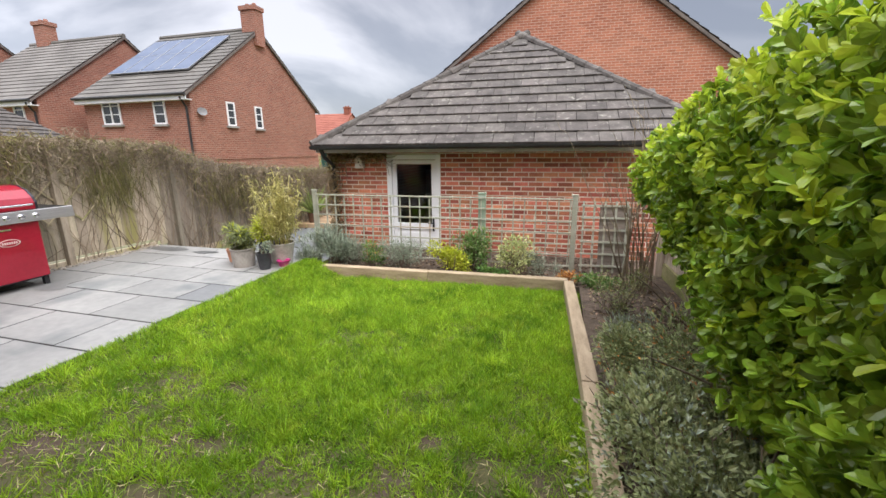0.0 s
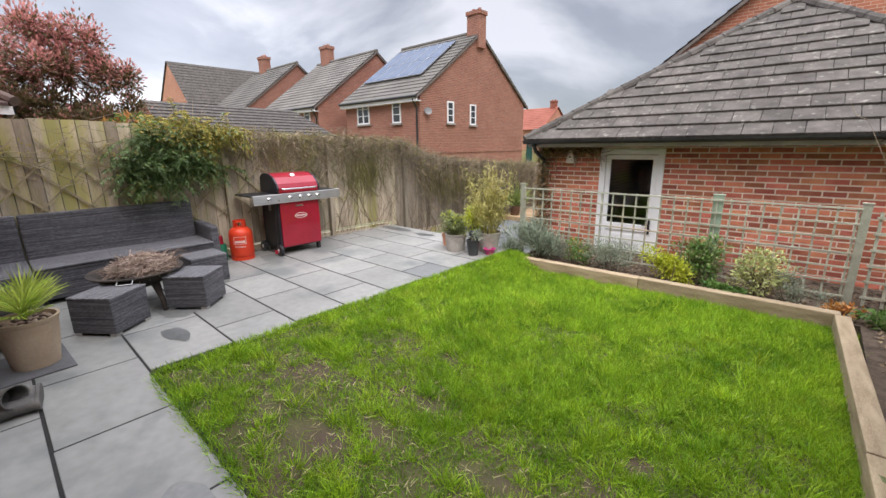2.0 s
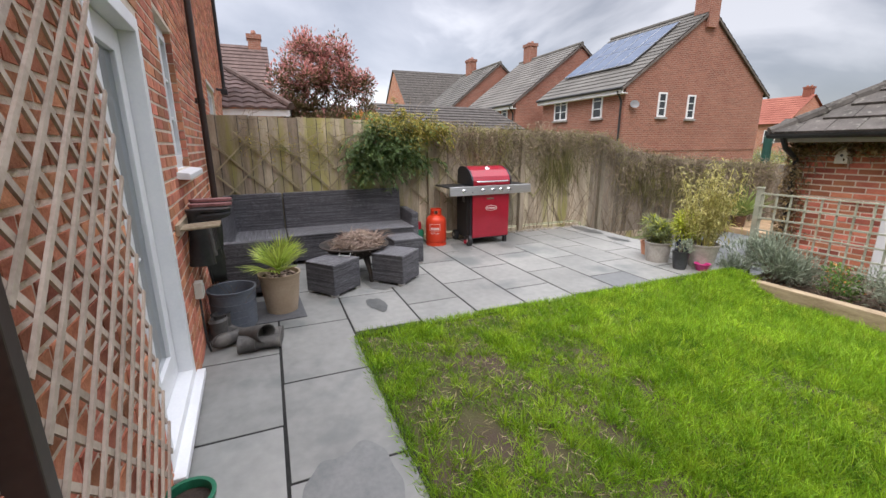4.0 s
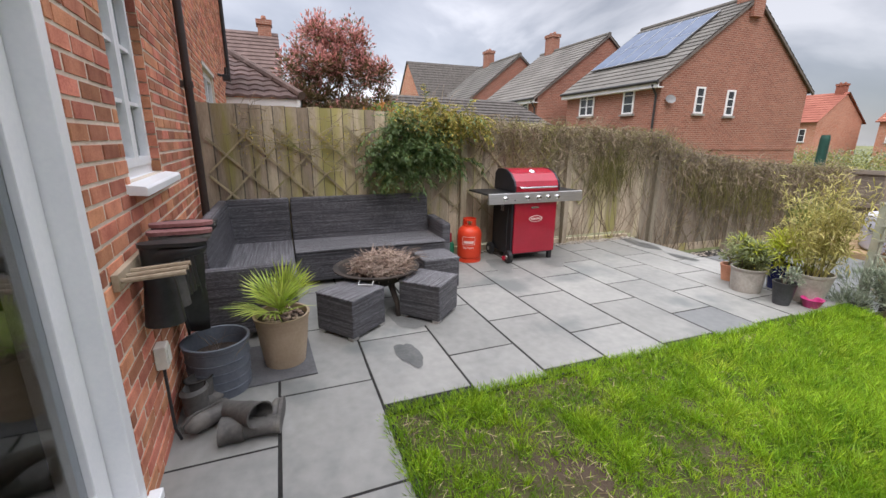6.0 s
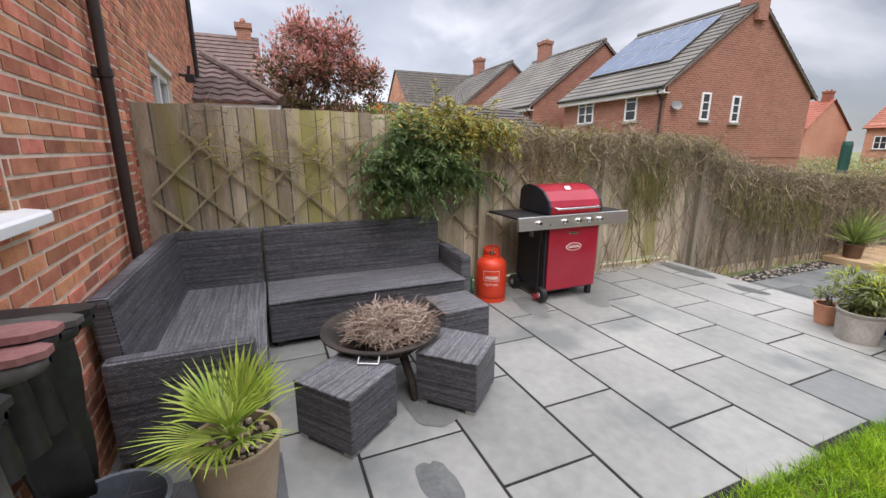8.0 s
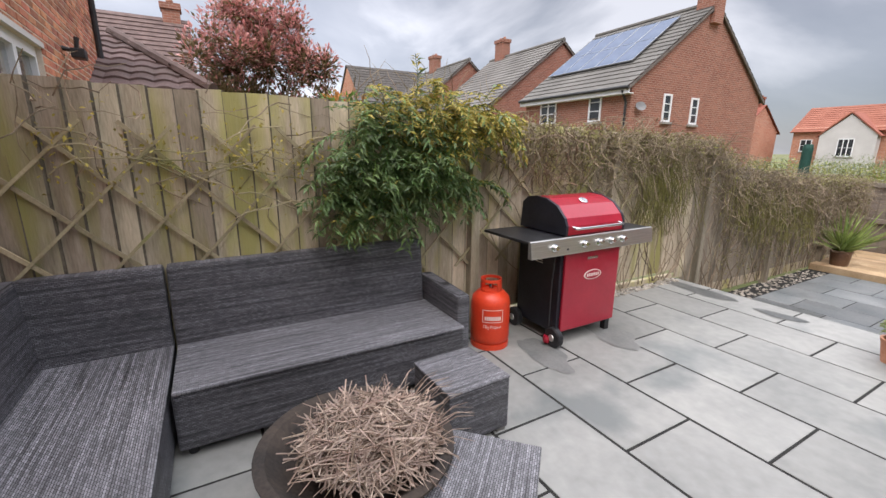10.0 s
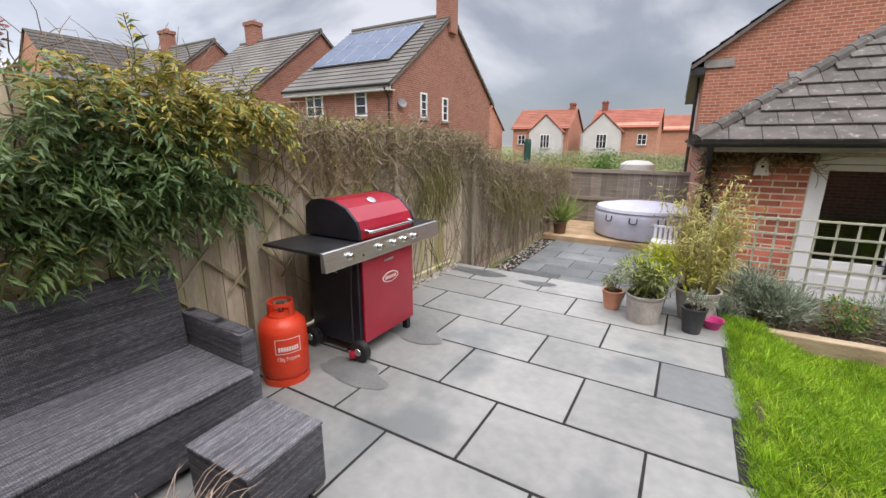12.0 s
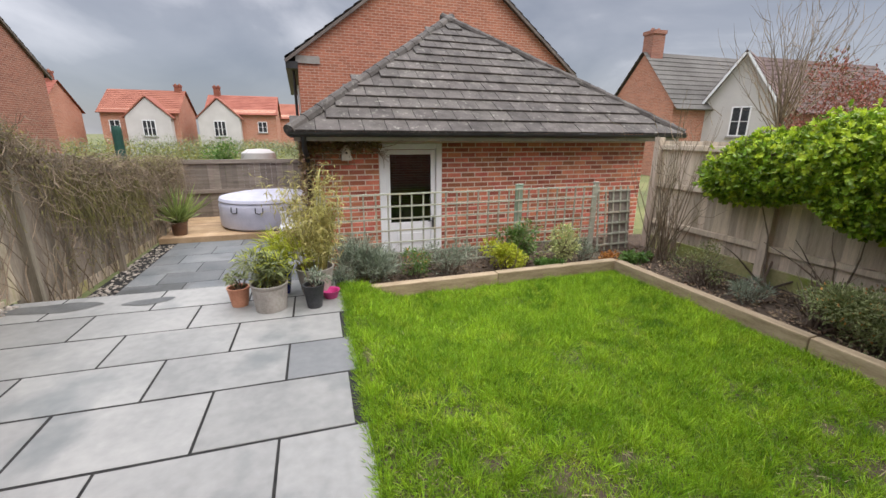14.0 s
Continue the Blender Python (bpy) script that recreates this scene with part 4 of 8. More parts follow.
for x in (0.0, 1.8, 3.6, 5.4, 7.1):
    bm = bmesh.new()
    box(bm, x - 0.05, x + 0.05, -0.11, -0.01, -0.3, 1.6)
    part("post", bm, FENCE_R, fr, bevel=0.006)
for z in (0.28, 0.86, 1.42):
    bm = bmesh.new()
    box(bm, 0.05, 7.1, -0.06, -0.012, z, z + 0.075)
    part("rail", bm, FENCE_R, fr, bevel=0.008)
bm = bmesh.new()
box(bm, 0.05, 7.1, -0.03, 0.02, -0.2, 0.075)
part("gravel_board", bm, MOSSY, fr, bevel=0.005)


# ---- houses round the garden ----
def gable_prism(bm, x0, x1, y0, y1, ze, yr, zr, zb):
    """A gabled block, ridge along x."""
    extrude_outline(bm, [(y0, zb), (y1, zb), (y1, ze), (yr, zr), (y0, ze)], 0, x0, x1)


def roof_plane(bm, a, b, c, d, thick=0.07):
    """A sloped slab: a-b along the eaves, c-d along the ridge above b and a."""
    a, b, c, d = (Vector(q) for q in (a, b, c, d))
    n = (b - a).cross(d - a).normalized() * thick
    if n.z < 0:
        n = -n
    v = [bm.verts.new(q) for q in (a, b, c, d, a + n, b + n, c + n, d + n)]
    for f in ((0, 1, 2, 3), (4, 5, 6, 7), (0, 1, 5, 4), (1, 2, 6, 5), (2, 3, 7, 6), (3, 0, 4, 7)):
        bm.faces.new([v[i] for i in f])


def tile_rows(bm, a, b, c, d, n):
    """Roof slope as overlapping courses, eaves a-b, ridge d-c."""
    a, b, c, d = (Vector(q) for q in (a, b, c, d))
    up = (b - a).cross(d - a).normalized()
    if up.z < 0:
        up = -up
    prev = None
    for i in range(n):
        for t, h in ((i / n, 0.062), ((i + 1) / n, 0.035)):
            row = [bm.verts.new(a.lerp(d, t) + up * h), bm.verts.new(b.lerp(c, t) + up * h)]
            if prev:
                bm.faces.new((prev[0], prev[1], row[1], row[0]))
            else:
                low_ = [bm.verts.new(a - up * 0.03), bm.verts.new(b - up * 0.03)]
                bm.faces.new((low_[0], low_[1], row[1], row[0]))
            prev = row


def chimney(parent, x, y, z0, z1, w=0.75, d=0.55, material=None):
    bm = bmesh.new()
    box(bm, x - w / 2, x + w / 2, y - d / 2, y + d / 2, z0, z1 - 0.18)
    box(bm, x - w / 2 - 0.05, x + w / 2 + 0.05, y - d / 2 - 0.05, y + d / 2 + 0.05, z1 - 0.18, z1)
    c = part("chimney", bm, material or FARBRICK, parent)
    for i in (-0.18, 0.18):
        bm = bmesh.new()
        lathe(bm, [(0.09, 0), (0.11, 0.05), (0.08, 0.14), (0.0, 0.14)], 10, (x + i, y, z1))
        part("chimney_pot", bm, FARBRICK, c)


def small_window(parent, x, y, z, w, h, facing, bars=1, cross=2):
    """A white window flush on a wall; facing 'y' (towards the garden) or 'x'."""
    m = pose(x, y, z) if facing == "y" else pose(x, y, z, 0, 0, 90)
    f = 0.06
    xs = [-w / 2 + f + (w - 2 * f) * i / (bars + 1) for i in range(bars + 2)]
    zs = [f + (h - 2 * f) * i / (cross + 1) for i in range(cross + 2)]
    holes = [(x0 + 0.03 * (i > 0), x1 - 0.03 * (i < bars), z0 + 0.014 * (j > 0), z1 - 0.014 * (j < cross)) for i, (x0, x1) in enumerate(zip(xs, xs[1:])) for j, (z0, z1) in enumerate(zip(zs, zs[1:]))]
    wn_ = part("window", wall_with_holes(-w / 2, w / 2, 0, h, -0.05, 0.05, holes), WHITE, parent, m=m)
    b = bmesh.new()
    box(b, -w / 2 - 0.08, w / 2 + 0.08, -0.1, 0.06, -0.08, -0.004)
    part("window_sill", b, SILL, wn_, "grey stone sill")
    b = bmesh.new()
    box(b, -w / 2 + f, w / 2 - f, -0.015, 0.015, f, h - f)
    part("pane", b, ROOMGLASS, wn_)
    return wn_


SILL = mat("grey_sill_stone", (0.22, 0.20, 0.18), (0.33, 0.31, 0.28), 0.85, 5, 40, 0.2)
ROOMGLASS = mat("dark_far_window", (0.02, 0.022, 0.025), (0.05, 0.055, 0.06), 0.08, 2, 8, 0, spec=0.6)
PANEL = mat("solar_panel_cell", (0.075, 0.10, 0.155), (0.115, 0.145, 0.205), 0.55, 1.5, 10, 0, spec=0.2)
ALU = mat("aluminium_edge", (0.26, 0.27, 0.28), (0.36, 0.37, 0.38), 0.35, 5, 40, 0.05, metal=0.8)


def row_house(name, x0, x1, y0, y1, ze, zr, label, cx=None, wallmat=None, roofmat=None, cz=None, zb=-0.6, front=(), side=()):
    """A brick house with its ridge along x: walls, two tiled slopes, verges, fascia, windows, chimney."""
    t = thing(name, pose(0, 0, 0), label, "house", "houses behind the fence")
    yr = (y0 + y1) / 2
    wallmat, roofmat = wallmat or FARBRICK, roofmat or FARTILE
    bm = bmesh.new()
    gable_prism(bm, x0, x1, y0, y1, ze, yr, zr - 0.1, zb)
    part("wall", bm, wallmat, t)
    s = (zr - ze) / (yr - y0)
    o = 0.3
    bm = bmesh.new()
    tile_rows(bm, (x0 - 0.1, y0 - o, ze - o * s), (x1 + 0.1, y0 - o, ze - o * s), (x1 + 0.1, yr, zr), (x0 - 0.1, yr, zr), 17)
    tile_rows(bm, (x1 + 0.1, y1 + o, ze - o * s), (x0 - 0.1, y1 + o, ze - o * s), (x0 - 0.1, yr, zr), (x1 + 0.1, yr, zr), 17)
    tube(bm, [(x0 - 0.1, yr, zr + 0.04), (x1 + 0.1, yr, zr + 0.04)], 0.11, 8)
    rf = part("roof", bm, roofmat, t)
    bm = bmesh.new()
    for x in (x1 + 0.04,):
        for ya, yb in ((y0 - o, yr), (y1 + o, yr)):
            roof_plane(bm, (x, ya, ze - o * s - 0.1), (x + 0.07, ya, ze - o * s - 0.1), (x + 0.07, yb, zr - 0.1), (x, yb, zr - 0.1), 0.08)
    part("verge", bm, VERGE, t)
    bm = bmesh.new()
    box(bm, x0 - 0.1, x1 + 0.1, y0 - o + 0.02, y0 - o + 0.06, ze - o * s - 0.2, ze - o * s - 0.01)
    box(bm, x0 - 0.1, x1 + 0.1, y0 - o + 0.06, y0, ze - o * s - 0.2, ze - o * s - 0.17)
    part("fascia", bm, WHITE, t)
    bm = bmesh.new()
    tube(bm, [(x0 - 0.1, y0 - o - 0.04, ze - o * s), (x1 + 0.12, y0 - o - 0.04, ze - o * s)], 0.06, 8)
    tube(bm, [(x1 - 0.15, y0 - o, ze - o * s - 0.1), (x1 - 0.15, y0 - 0.06, ze - o * s - 0.45), (x1 - 0.15, y0 - 0.06, zb)], 0.04, 8)
    part("gutter", bm, GUTTER, t)
    for xw, zw, w, h, bars in front:
        small_window(t, xw, y0, zw, w, h, "y", bars, 2)
    for yw, zw, w, h in side:
        small_window(t, x1, yw, zw, w, h, "x", 0, 2)
    if cx is not None:
        chimney(t, cx, yr, zr - 0.7, cz or zr + 0.75, material=wallmat)
    return t


SY0, SY1, SZE, SZR = 13.55, 22.0, 3.88, 6.9
solar = row_house("house", -18.75, -13.3, SY0, SY1, SZE, SZR, "two-storey red brick house with solar panels on a grey roof", cx=-13.5, cz=7.85, front=((-17.28, 2.66, 0.95, 1.10, 1), (-14.80, 2.62, 0.58, 1.08, 0), (-17.2, 0.2, 0.95, 1.1, 1)), side=((15.55, 2.62, 0.46, 0.97), (17.25, 2.58, 0.46, 0.97)))
bm = bmesh.new()
box(bm, -13.3, -13.27, SY0 + 0.05, SY1 - 0.15, 1.25, 1.40)
part("brick_band", bm, FARBRICK, solar)
dish = thing("satellite_dish", pose(-13.2, 13.95, 3.05, 60, 0, 60), "small grey satellite dish on a brick corner", "satellite dish")
bm = bmesh.new()
lathe(bm, [(0.0, 0.0), (0.09, 0.015), (0.17, 0.06), (0.18, 0.065), (0.09, 0.03), (0.0, 0.012)], 16)
part("bowl", bm, mat("grey_dish_paint", (0.13, 0.13, 0.13), (0.20, 0.20, 0.195), 0.6, 5, 40, 0), dish)
sl = (SZR - SZE) / ((SY1 - SY0) / 2)
for i in range(5):
    for j in range(2):
        x, ya = -18.5 + i * 0.86, 14.58 + j * 1.27
        sp_ = thing("solar_panel", Matrix.Translation((x, ya, SZE + (ya - SY0) * sl + 0.15)) @ pose(0, 0, 0, math.degrees(math.atan(sl)), 0, 0), "dark blue framed solar panel on the tiled roof", "solar panel", "solar panels")
        bm = bmesh.new()
        box(bm, 0.02, 0.83, 0.02, 1.56, 0.0, 0.03)
        part("panel_face", bm, PANEL, sp_)
        bm = bmesh.new()
        for a, b, c, d in ((0, 0.85, 0, 0.02), (0, 0.85, 1.56, 1.58), (0, 0.02, 0.02, 1.56), (0.83, 0.85, 0.02, 1.56)):
            box(bm, a, b, c, d, -0.01, 0.04)
        part("frame", bm, ALU, sp_)
row_house("house", -26.3, -20.2, 12.8, 21.0, 3.85, 6.92, "red brick house with a grey tiled roof and chimney", cx=-25.2, cz=7.95, front=((-24.6, 2.6, 0.95, 1.1, 1), (-21.3, 2.6, 0.6, 1.08, 0)))
row_house("house", -33.0, -26.9, 11.6, 19.6, 3.8, 7.0, "red brick house farther along the row", cx=-31.4, cz=8.0, front=((-31.0, 2.6, 0.95, 1.1, 1),))
h4 = thing("house", pose(-38.5, 14.4, 0.35), "pale brick house with a dark grey gabled roof", "house", "houses behind the fence")
bm = bmesh.new()
extrude_outline(bm, [(-3.4, -0.6), (3.0, -0.6), (3.0, 4.7), (-0.2, 7.7), (-3.4, 4.7)], 1, -3.0, 5.0)
part("wall", bm, FARBRICK2, h4)
bm = bmesh.new()
tile_rows(bm, (3.3, -3.1, 4.5), (3.3, 5.0, 4.5), (-0.2, 5.0, 7.8), (-0.2, -3.1, 7.8), 14)
tile_rows(bm, (-3.7, 5.0, 4.5), (-3.7, -3.1, 4.5), (-0.2, -3.1, 7.8), (-0.2, 5.0, 7.8), 14)
part("roof", bm, TILE, h4)

# large gabled house behind the garage, ridge along y
gh = thing("house", pose(0, 14.2, 0, 0, 0, 1.8), "tall red brick gable of the house behind the garage", "house")
XL, XR, XA, ZE, ZA = -3.7, 5.05, 0.72, 3.85, 7.1
bm = bmesh.new()
extrude_outline(bm, [(XL, -0.6), (XR, -0.6), (XR, ZE - 0.1), (XA, ZA - 0.1), (XL, ZE - 0.1)], 1, 0.0, 9.0)
part("wall", bm, far_brick("gable_brick", (0.36, 0.12, 0.07), (0.48, 0.19, 0.11), (0.50, 0.36, 0.28)), gh)
bm = bmesh.new()
tile_rows(bm, (XL - 0.3, 9.1, ZE - 0.25), (XL - 0.3, -0.12, ZE - 0.25), (XA, -0.12, ZA), (XA, 9.1, ZA), 17)
tile_rows(bm, (XR + 0.3, -0.12, ZE - 0.25), (XR + 0.3, 9.1, ZE - 0.25), (XA, 9.1, ZA), (XA, -0.12, ZA), 17)
part("roof", bm, FARTILE, gh)
bm = bmesh.new()
for xa, xb in ((XL - 0.3, XA), (XR + 0.3, XA)):
    roof_plane(bm, (xa, -0.16, ZE - 0.36), (xa, -0.08, ZE - 0.36), (xb, -0.08, ZA - 0.1), (xb, -0.16, ZA - 0.1), 0.08)
part("verge", bm, VERGE, gh)
bm = bmesh.new()
box(bm, XL - 0.32, XL, -0.1, 9.0, ZE - 0.5, ZE - 0.32)
part("fascia", bm, GUTTER, gh)
bm = bmesh.new()
box(bm, XL - 0.05, XL + 0.6, -0.05, 0.0, ZE - 0.35, ZE - 0.15)
part("kneeler_stone", bm, SILL, gh)
bm = bmesh.new()
tube(bm, [(XL - 0.12, 0.5, ZE - 0.5), (XL - 0.12, 0.5, -0.4)], 0.04, 8)
part("downpipe", bm, GUTTER, gh)
small_window(gh, XL, 2.2, 2.0, 0.6, 1.1, "x", 0, 1)


# far houses with orange roofs and white gables
def far_house(x, y, yaw=0, w=9.0, zr=6.6):
    t = thing("house", pose(x, y, 0, 0, 0, yaw), "distant house with an orange tiled roof and white rendered gable", "house", "far houses")
    bm = bmesh.new()
    gable_prism(bm, -w / 2, w / 2, 0, 7, 3.6, 3.5, zr - 0.1, -0.6)
    part("wall", bm, FARBRICK2, t)
    bm = bmesh.new()
    tile_rows(bm, (-w / 2 - 0.2, -0.3, 3.35), (w / 2 + 0.2, -0.3, 3.35), (w / 2 + 0.2, 3.5, zr), (-w / 2 - 0.2, 3.5, zr), 12)
    tile_rows(bm, (w / 2 + 0.2, 7.3, 3.35), (-w / 2 - 0.2, 7.3, 3.35), (-w / 2 - 0.2, 3.5, zr), (w / 2 + 0.2, 3.5, zr), 12)
    part("roof", bm, FARORANGE, t)
    return t


def white_gable(t, x, zt=5.3):
    bm = bmesh.new()
    extrude_outline(bm, [(x - 1.9, -0.6), (x + 1.9, -0.6), (x + 1.9, 3.0), (x, zt), (x - 1.9, 3.0)], 1, -0.9, 0.2)
    part("gable", bm, RENDERED, t)
    bm = bmesh.new()
    for s in (-1, 1):
        roof_plane(bm, (x + s * 2.1, -1.0, 2.85), (x + s * 2.1, 3.0, 2.85), (x, 3.0, zt + 0.1), (x, -1.0, zt + 0.1), 0.1)
    part("gable_roof", bm, FARORANGE, t)
    small_window(t, x, -0.92, 1.2, 1.1, 1.5, "y", 2, 1)


for xx, wx, ch in ((-19.5, 0.9, 2.8), (-10.4, -2.0, -2.6)):
    t = far_house(xx, 50, 1, 6.6, 5.75 if wx > 0 else 5.45)
    white_gable(t, wx, 4.75)
    chimney(t, ch, 3.5, 5.0, 6.35, 0.6, 0.6, FARORANGE)
    small_window(t, -2.2 if wx > 0 else 1.9, 0, 1.6, 0.9, 1.1, "y", 1, 1)
t = far_house(-29.2, 46.5, 0, 7.0, 6.1)
chimney(t, 3.0, 3.5, 5.3, 6.9, 0.7, 0.6, FARORANGE)
small_window(t, 2.2, 0, 1.6, 1.1, 1.2, "y", 1, 1)
t = far_house(-4.0, 62, 0, 9, 5.4)
t = far_house(8.5, 58, 0, 12, 6.0)

# houses seen over the right fence
rh = thing("house", pose(-1.05, 0, 0), "red brick house with grey tiled roof and a chimney", "house")
bm = bmesh.new()
gable_prism(bm, 14.8, 23.0, 18.3, 23.2, 3.1, 20.75, 5.75, -0.6)
part("wall", bm, FARBRICK2, rh)
bm = bmesh.new()
tile_rows(bm, (14.65, 18.0, 2.85), (23.0, 18.0, 2.85), (23.0, 20.75, 5.85), (14.65, 20.75, 5.85), 12)
tile_rows(bm, (23.0, 23.5, 2.85), (14.65, 23.5, 2.85), (14.65, 20.75, 5.85), (23.0, 20.75, 5.85), 12)
part("roof", bm, FARTILE, rh)
chimney(rh, 15.3, 20.75, 5.0, 6.9, 0.75, 0.7, FARBRICK)
rw = thing("house", pose(16.5, 17.1, 0, 0, 0, -60), "white rendered gabled wing with a brown tiled roof", "house")
RW = 1.6
bm = bmesh.new()
extrude_outline(bm, [(-RW, -0.6), (RW, -0.6), (RW, 2.95), (0, 5.4), (-RW, 2.95)], 1, 0, 4.5)
part("wall", bm, RENDERED, rw)
bm = bmesh.new()
tile_rows(bm, (-RW - 0.25, 4.5, 2.65), (-RW - 0.25, -0.3, 2.65), (0, -0.3, 5.5), (0, 4.5, 5.5), 11)
tile_rows(bm, (RW + 0.25, -0.3, 2.65), (RW + 0.25, 4.5, 2.65), (0, 4.5, 5.5), (0, -0.3, 5.5), 11)
part("roof", bm, TILE_B, rw)
bm = bmesh.new()
for s_ in (-1, 1):
    roof_plane(bm, (s_ * (RW + 0.25), -0.34, 2.52), (s_ * (RW + 0.25), -0.26, 2.52), (0, -0.26, 5.36), (0, -0.34, 5.36), 0.1)
part("bargeboard", bm, WHITE, rw)
small_window(rw, 0.15, 0, 1.6, 0.8, 1.4, "y", 1, 1)
rr = thing("house", pose(24.5, 17.5, 0), "red brick house with a brown tiled roof behind the hedge", "house")
bm = bmesh.new()
gable_prism(bm, -3.5, 7, 0, 6, 3.0, 3.0, 5.9, -0.6)
part("wall", bm, FARBRICK, rr)
bm = bmesh.new()
tile_rows(bm, (-3.7, -0.3, 2.75), (7.2, -0.3, 2.75), (7.2, 3.0, 6.0), (-3.7, 3.0, 6.0), 12)
tile_rows(bm, (7.2, 6.3, 2.75), (-3.7, 6.3, 2.75), (-3.7, 3.0, 6.0), (7.2, 3.0, 6.0), 12)
part("roof", bm, TILE_B, rr)

# low neighbour roofs over the left fence
sh = thing("outbuilding", pose(-14.6, 0, 0), "low neighbouring outbuilding with grey lapped roof tiles", "outbuilding")
bm = bmesh.new()
extrude_outline(bm, [(-4.2, -0.5), (0, -0.5), (0, 2.05), (-2.1, 3.0), (-4.2, 2.05)], 1, 4.2, 9.3)
part("wall", bm, FARBRICK, sh)
bm = bmesh.new()
tile_rows(bm, (0.25, 4.1, 2.02), (0.25, 9.9, 1.96), (-2.1, 9.4, 3.05), (-2.1, 4.1, 3.12), 9)
tile_rows(bm, (-4.4, 9.9, 1.96), (-4.4, 4.1, 2.0), (-2.1, 4.1, 3.12), (-2.1, 9.4, 3.05), 9)
part("roof", bm, TILE, sh)

lt = thing("lean_to", pose(0, 0, 0), "lean-to with a brown pantiled hipped roof beside the adjoining house", "lean-to")
bm = bmesh.new()
box(bm, -15.6, -11.15, -2.6, 0.65, -0.5, 2.35)
part("wall", bm, FARBRICK2, lt)
bm = bmesh.new()


def pantiles(bm, eave, inward, along, rise, n_rows, row_len, width_at):
    """Rows of rolled tiles: eave start point, inward and along directions, rise for each metre inward."""
    e, i_, a_ = Vector(eave), Vector(inward), Vector(along)
    for r in range(n_rows):
        grid = []
        lo, hi = width_at((r + 0.5) * row_len)
        n = max(3, int((hi - lo) / 0.05))
        for s_, lift in ((r * row_len - 0.03, 0.045), ((r + 1) * row_len, 0.012)):
            row = []
            for k in range(n + 1):
                t_ = lo + (hi - lo) * k / n
                row.append(bm.verts.new(e + i_ * s_ + a_ * t_ + Vector((0, 0, rise * s_ + lift + 0.035 * abs(math.sin(math.pi * t_ / 0.3))))))
            grid.append(row)
        lip = [bm.verts.new(v_.co - Vector((0, 0, 0.05))) for v_ in grid[0]]
        for k in range(n):
            bm.faces.new((grid[0][k], grid[0][k + 1], grid[1][k + 1], grid[1][k]))
            bm.faces.new((lip[k], lip[k + 1], grid[0][k + 1], grid[0][k]))


pantiles(bm, (-10.95, -2.6, 2.38), (-1, 0, 0), (0, 1, 0), 0.455, 9, 0.29, lambda d: (0.0, 3.45 - 0.57 * d))
pantiles(bm, (-16.0, 0.87, 2.38), (0, -1, 0), (1, 0, 0), 0.80, 5, 0.29, lambda d: (0.0, 5.05 - 1.75 * d))
tube(bm, [(-10.95, 0.86, 2.45), (-13.5, -0.6, 3.62)], 0.09, 8)
part("roof", bm, TILE_B, lt)
bm = bmesh.new()
box(bm, -11.0, -10.97, -2.6, 0.85, 2.22, 2.37)
box(bm, -16.0, -10.97, 0.82, 0.85, 2.22, 2.37)
part("fascia", bm, WHITE, lt)
bh = thing("house", pose(0, 0, 0), "house with a brown tiled roof and chimney beyond the lean-to", "house")
bm = bmesh.new()
extrude_outline(bm, [(-24.0, -0.6), (-18.2, -0.6), (-18.2, 3.3), (-21.0, 5.6), (-24.0, 3.3)], 1, -9, 0.55)
part("wall", bm, FARBRICK2, bh)
bm = bmesh.new()
tile_rows(bm, (-17.9, -9, 3.1), (-17.9, 0.65, 3.1), (-21.0, 0.65, 5.7), (-21.0, -9, 5.7), 16)
tile_rows(bm, (-24.3, 0.65, 3.1), (-24.3, -9, 3.1), (-21.0, -9, 5.7), (-21.0, 0.65, 5.7), 16)
part("roof", bm, TILE_B, bh)
chimney(bh, -21.0, 0.15, 4.9, 6.15, 0.5, 0.5, FARBRICK)


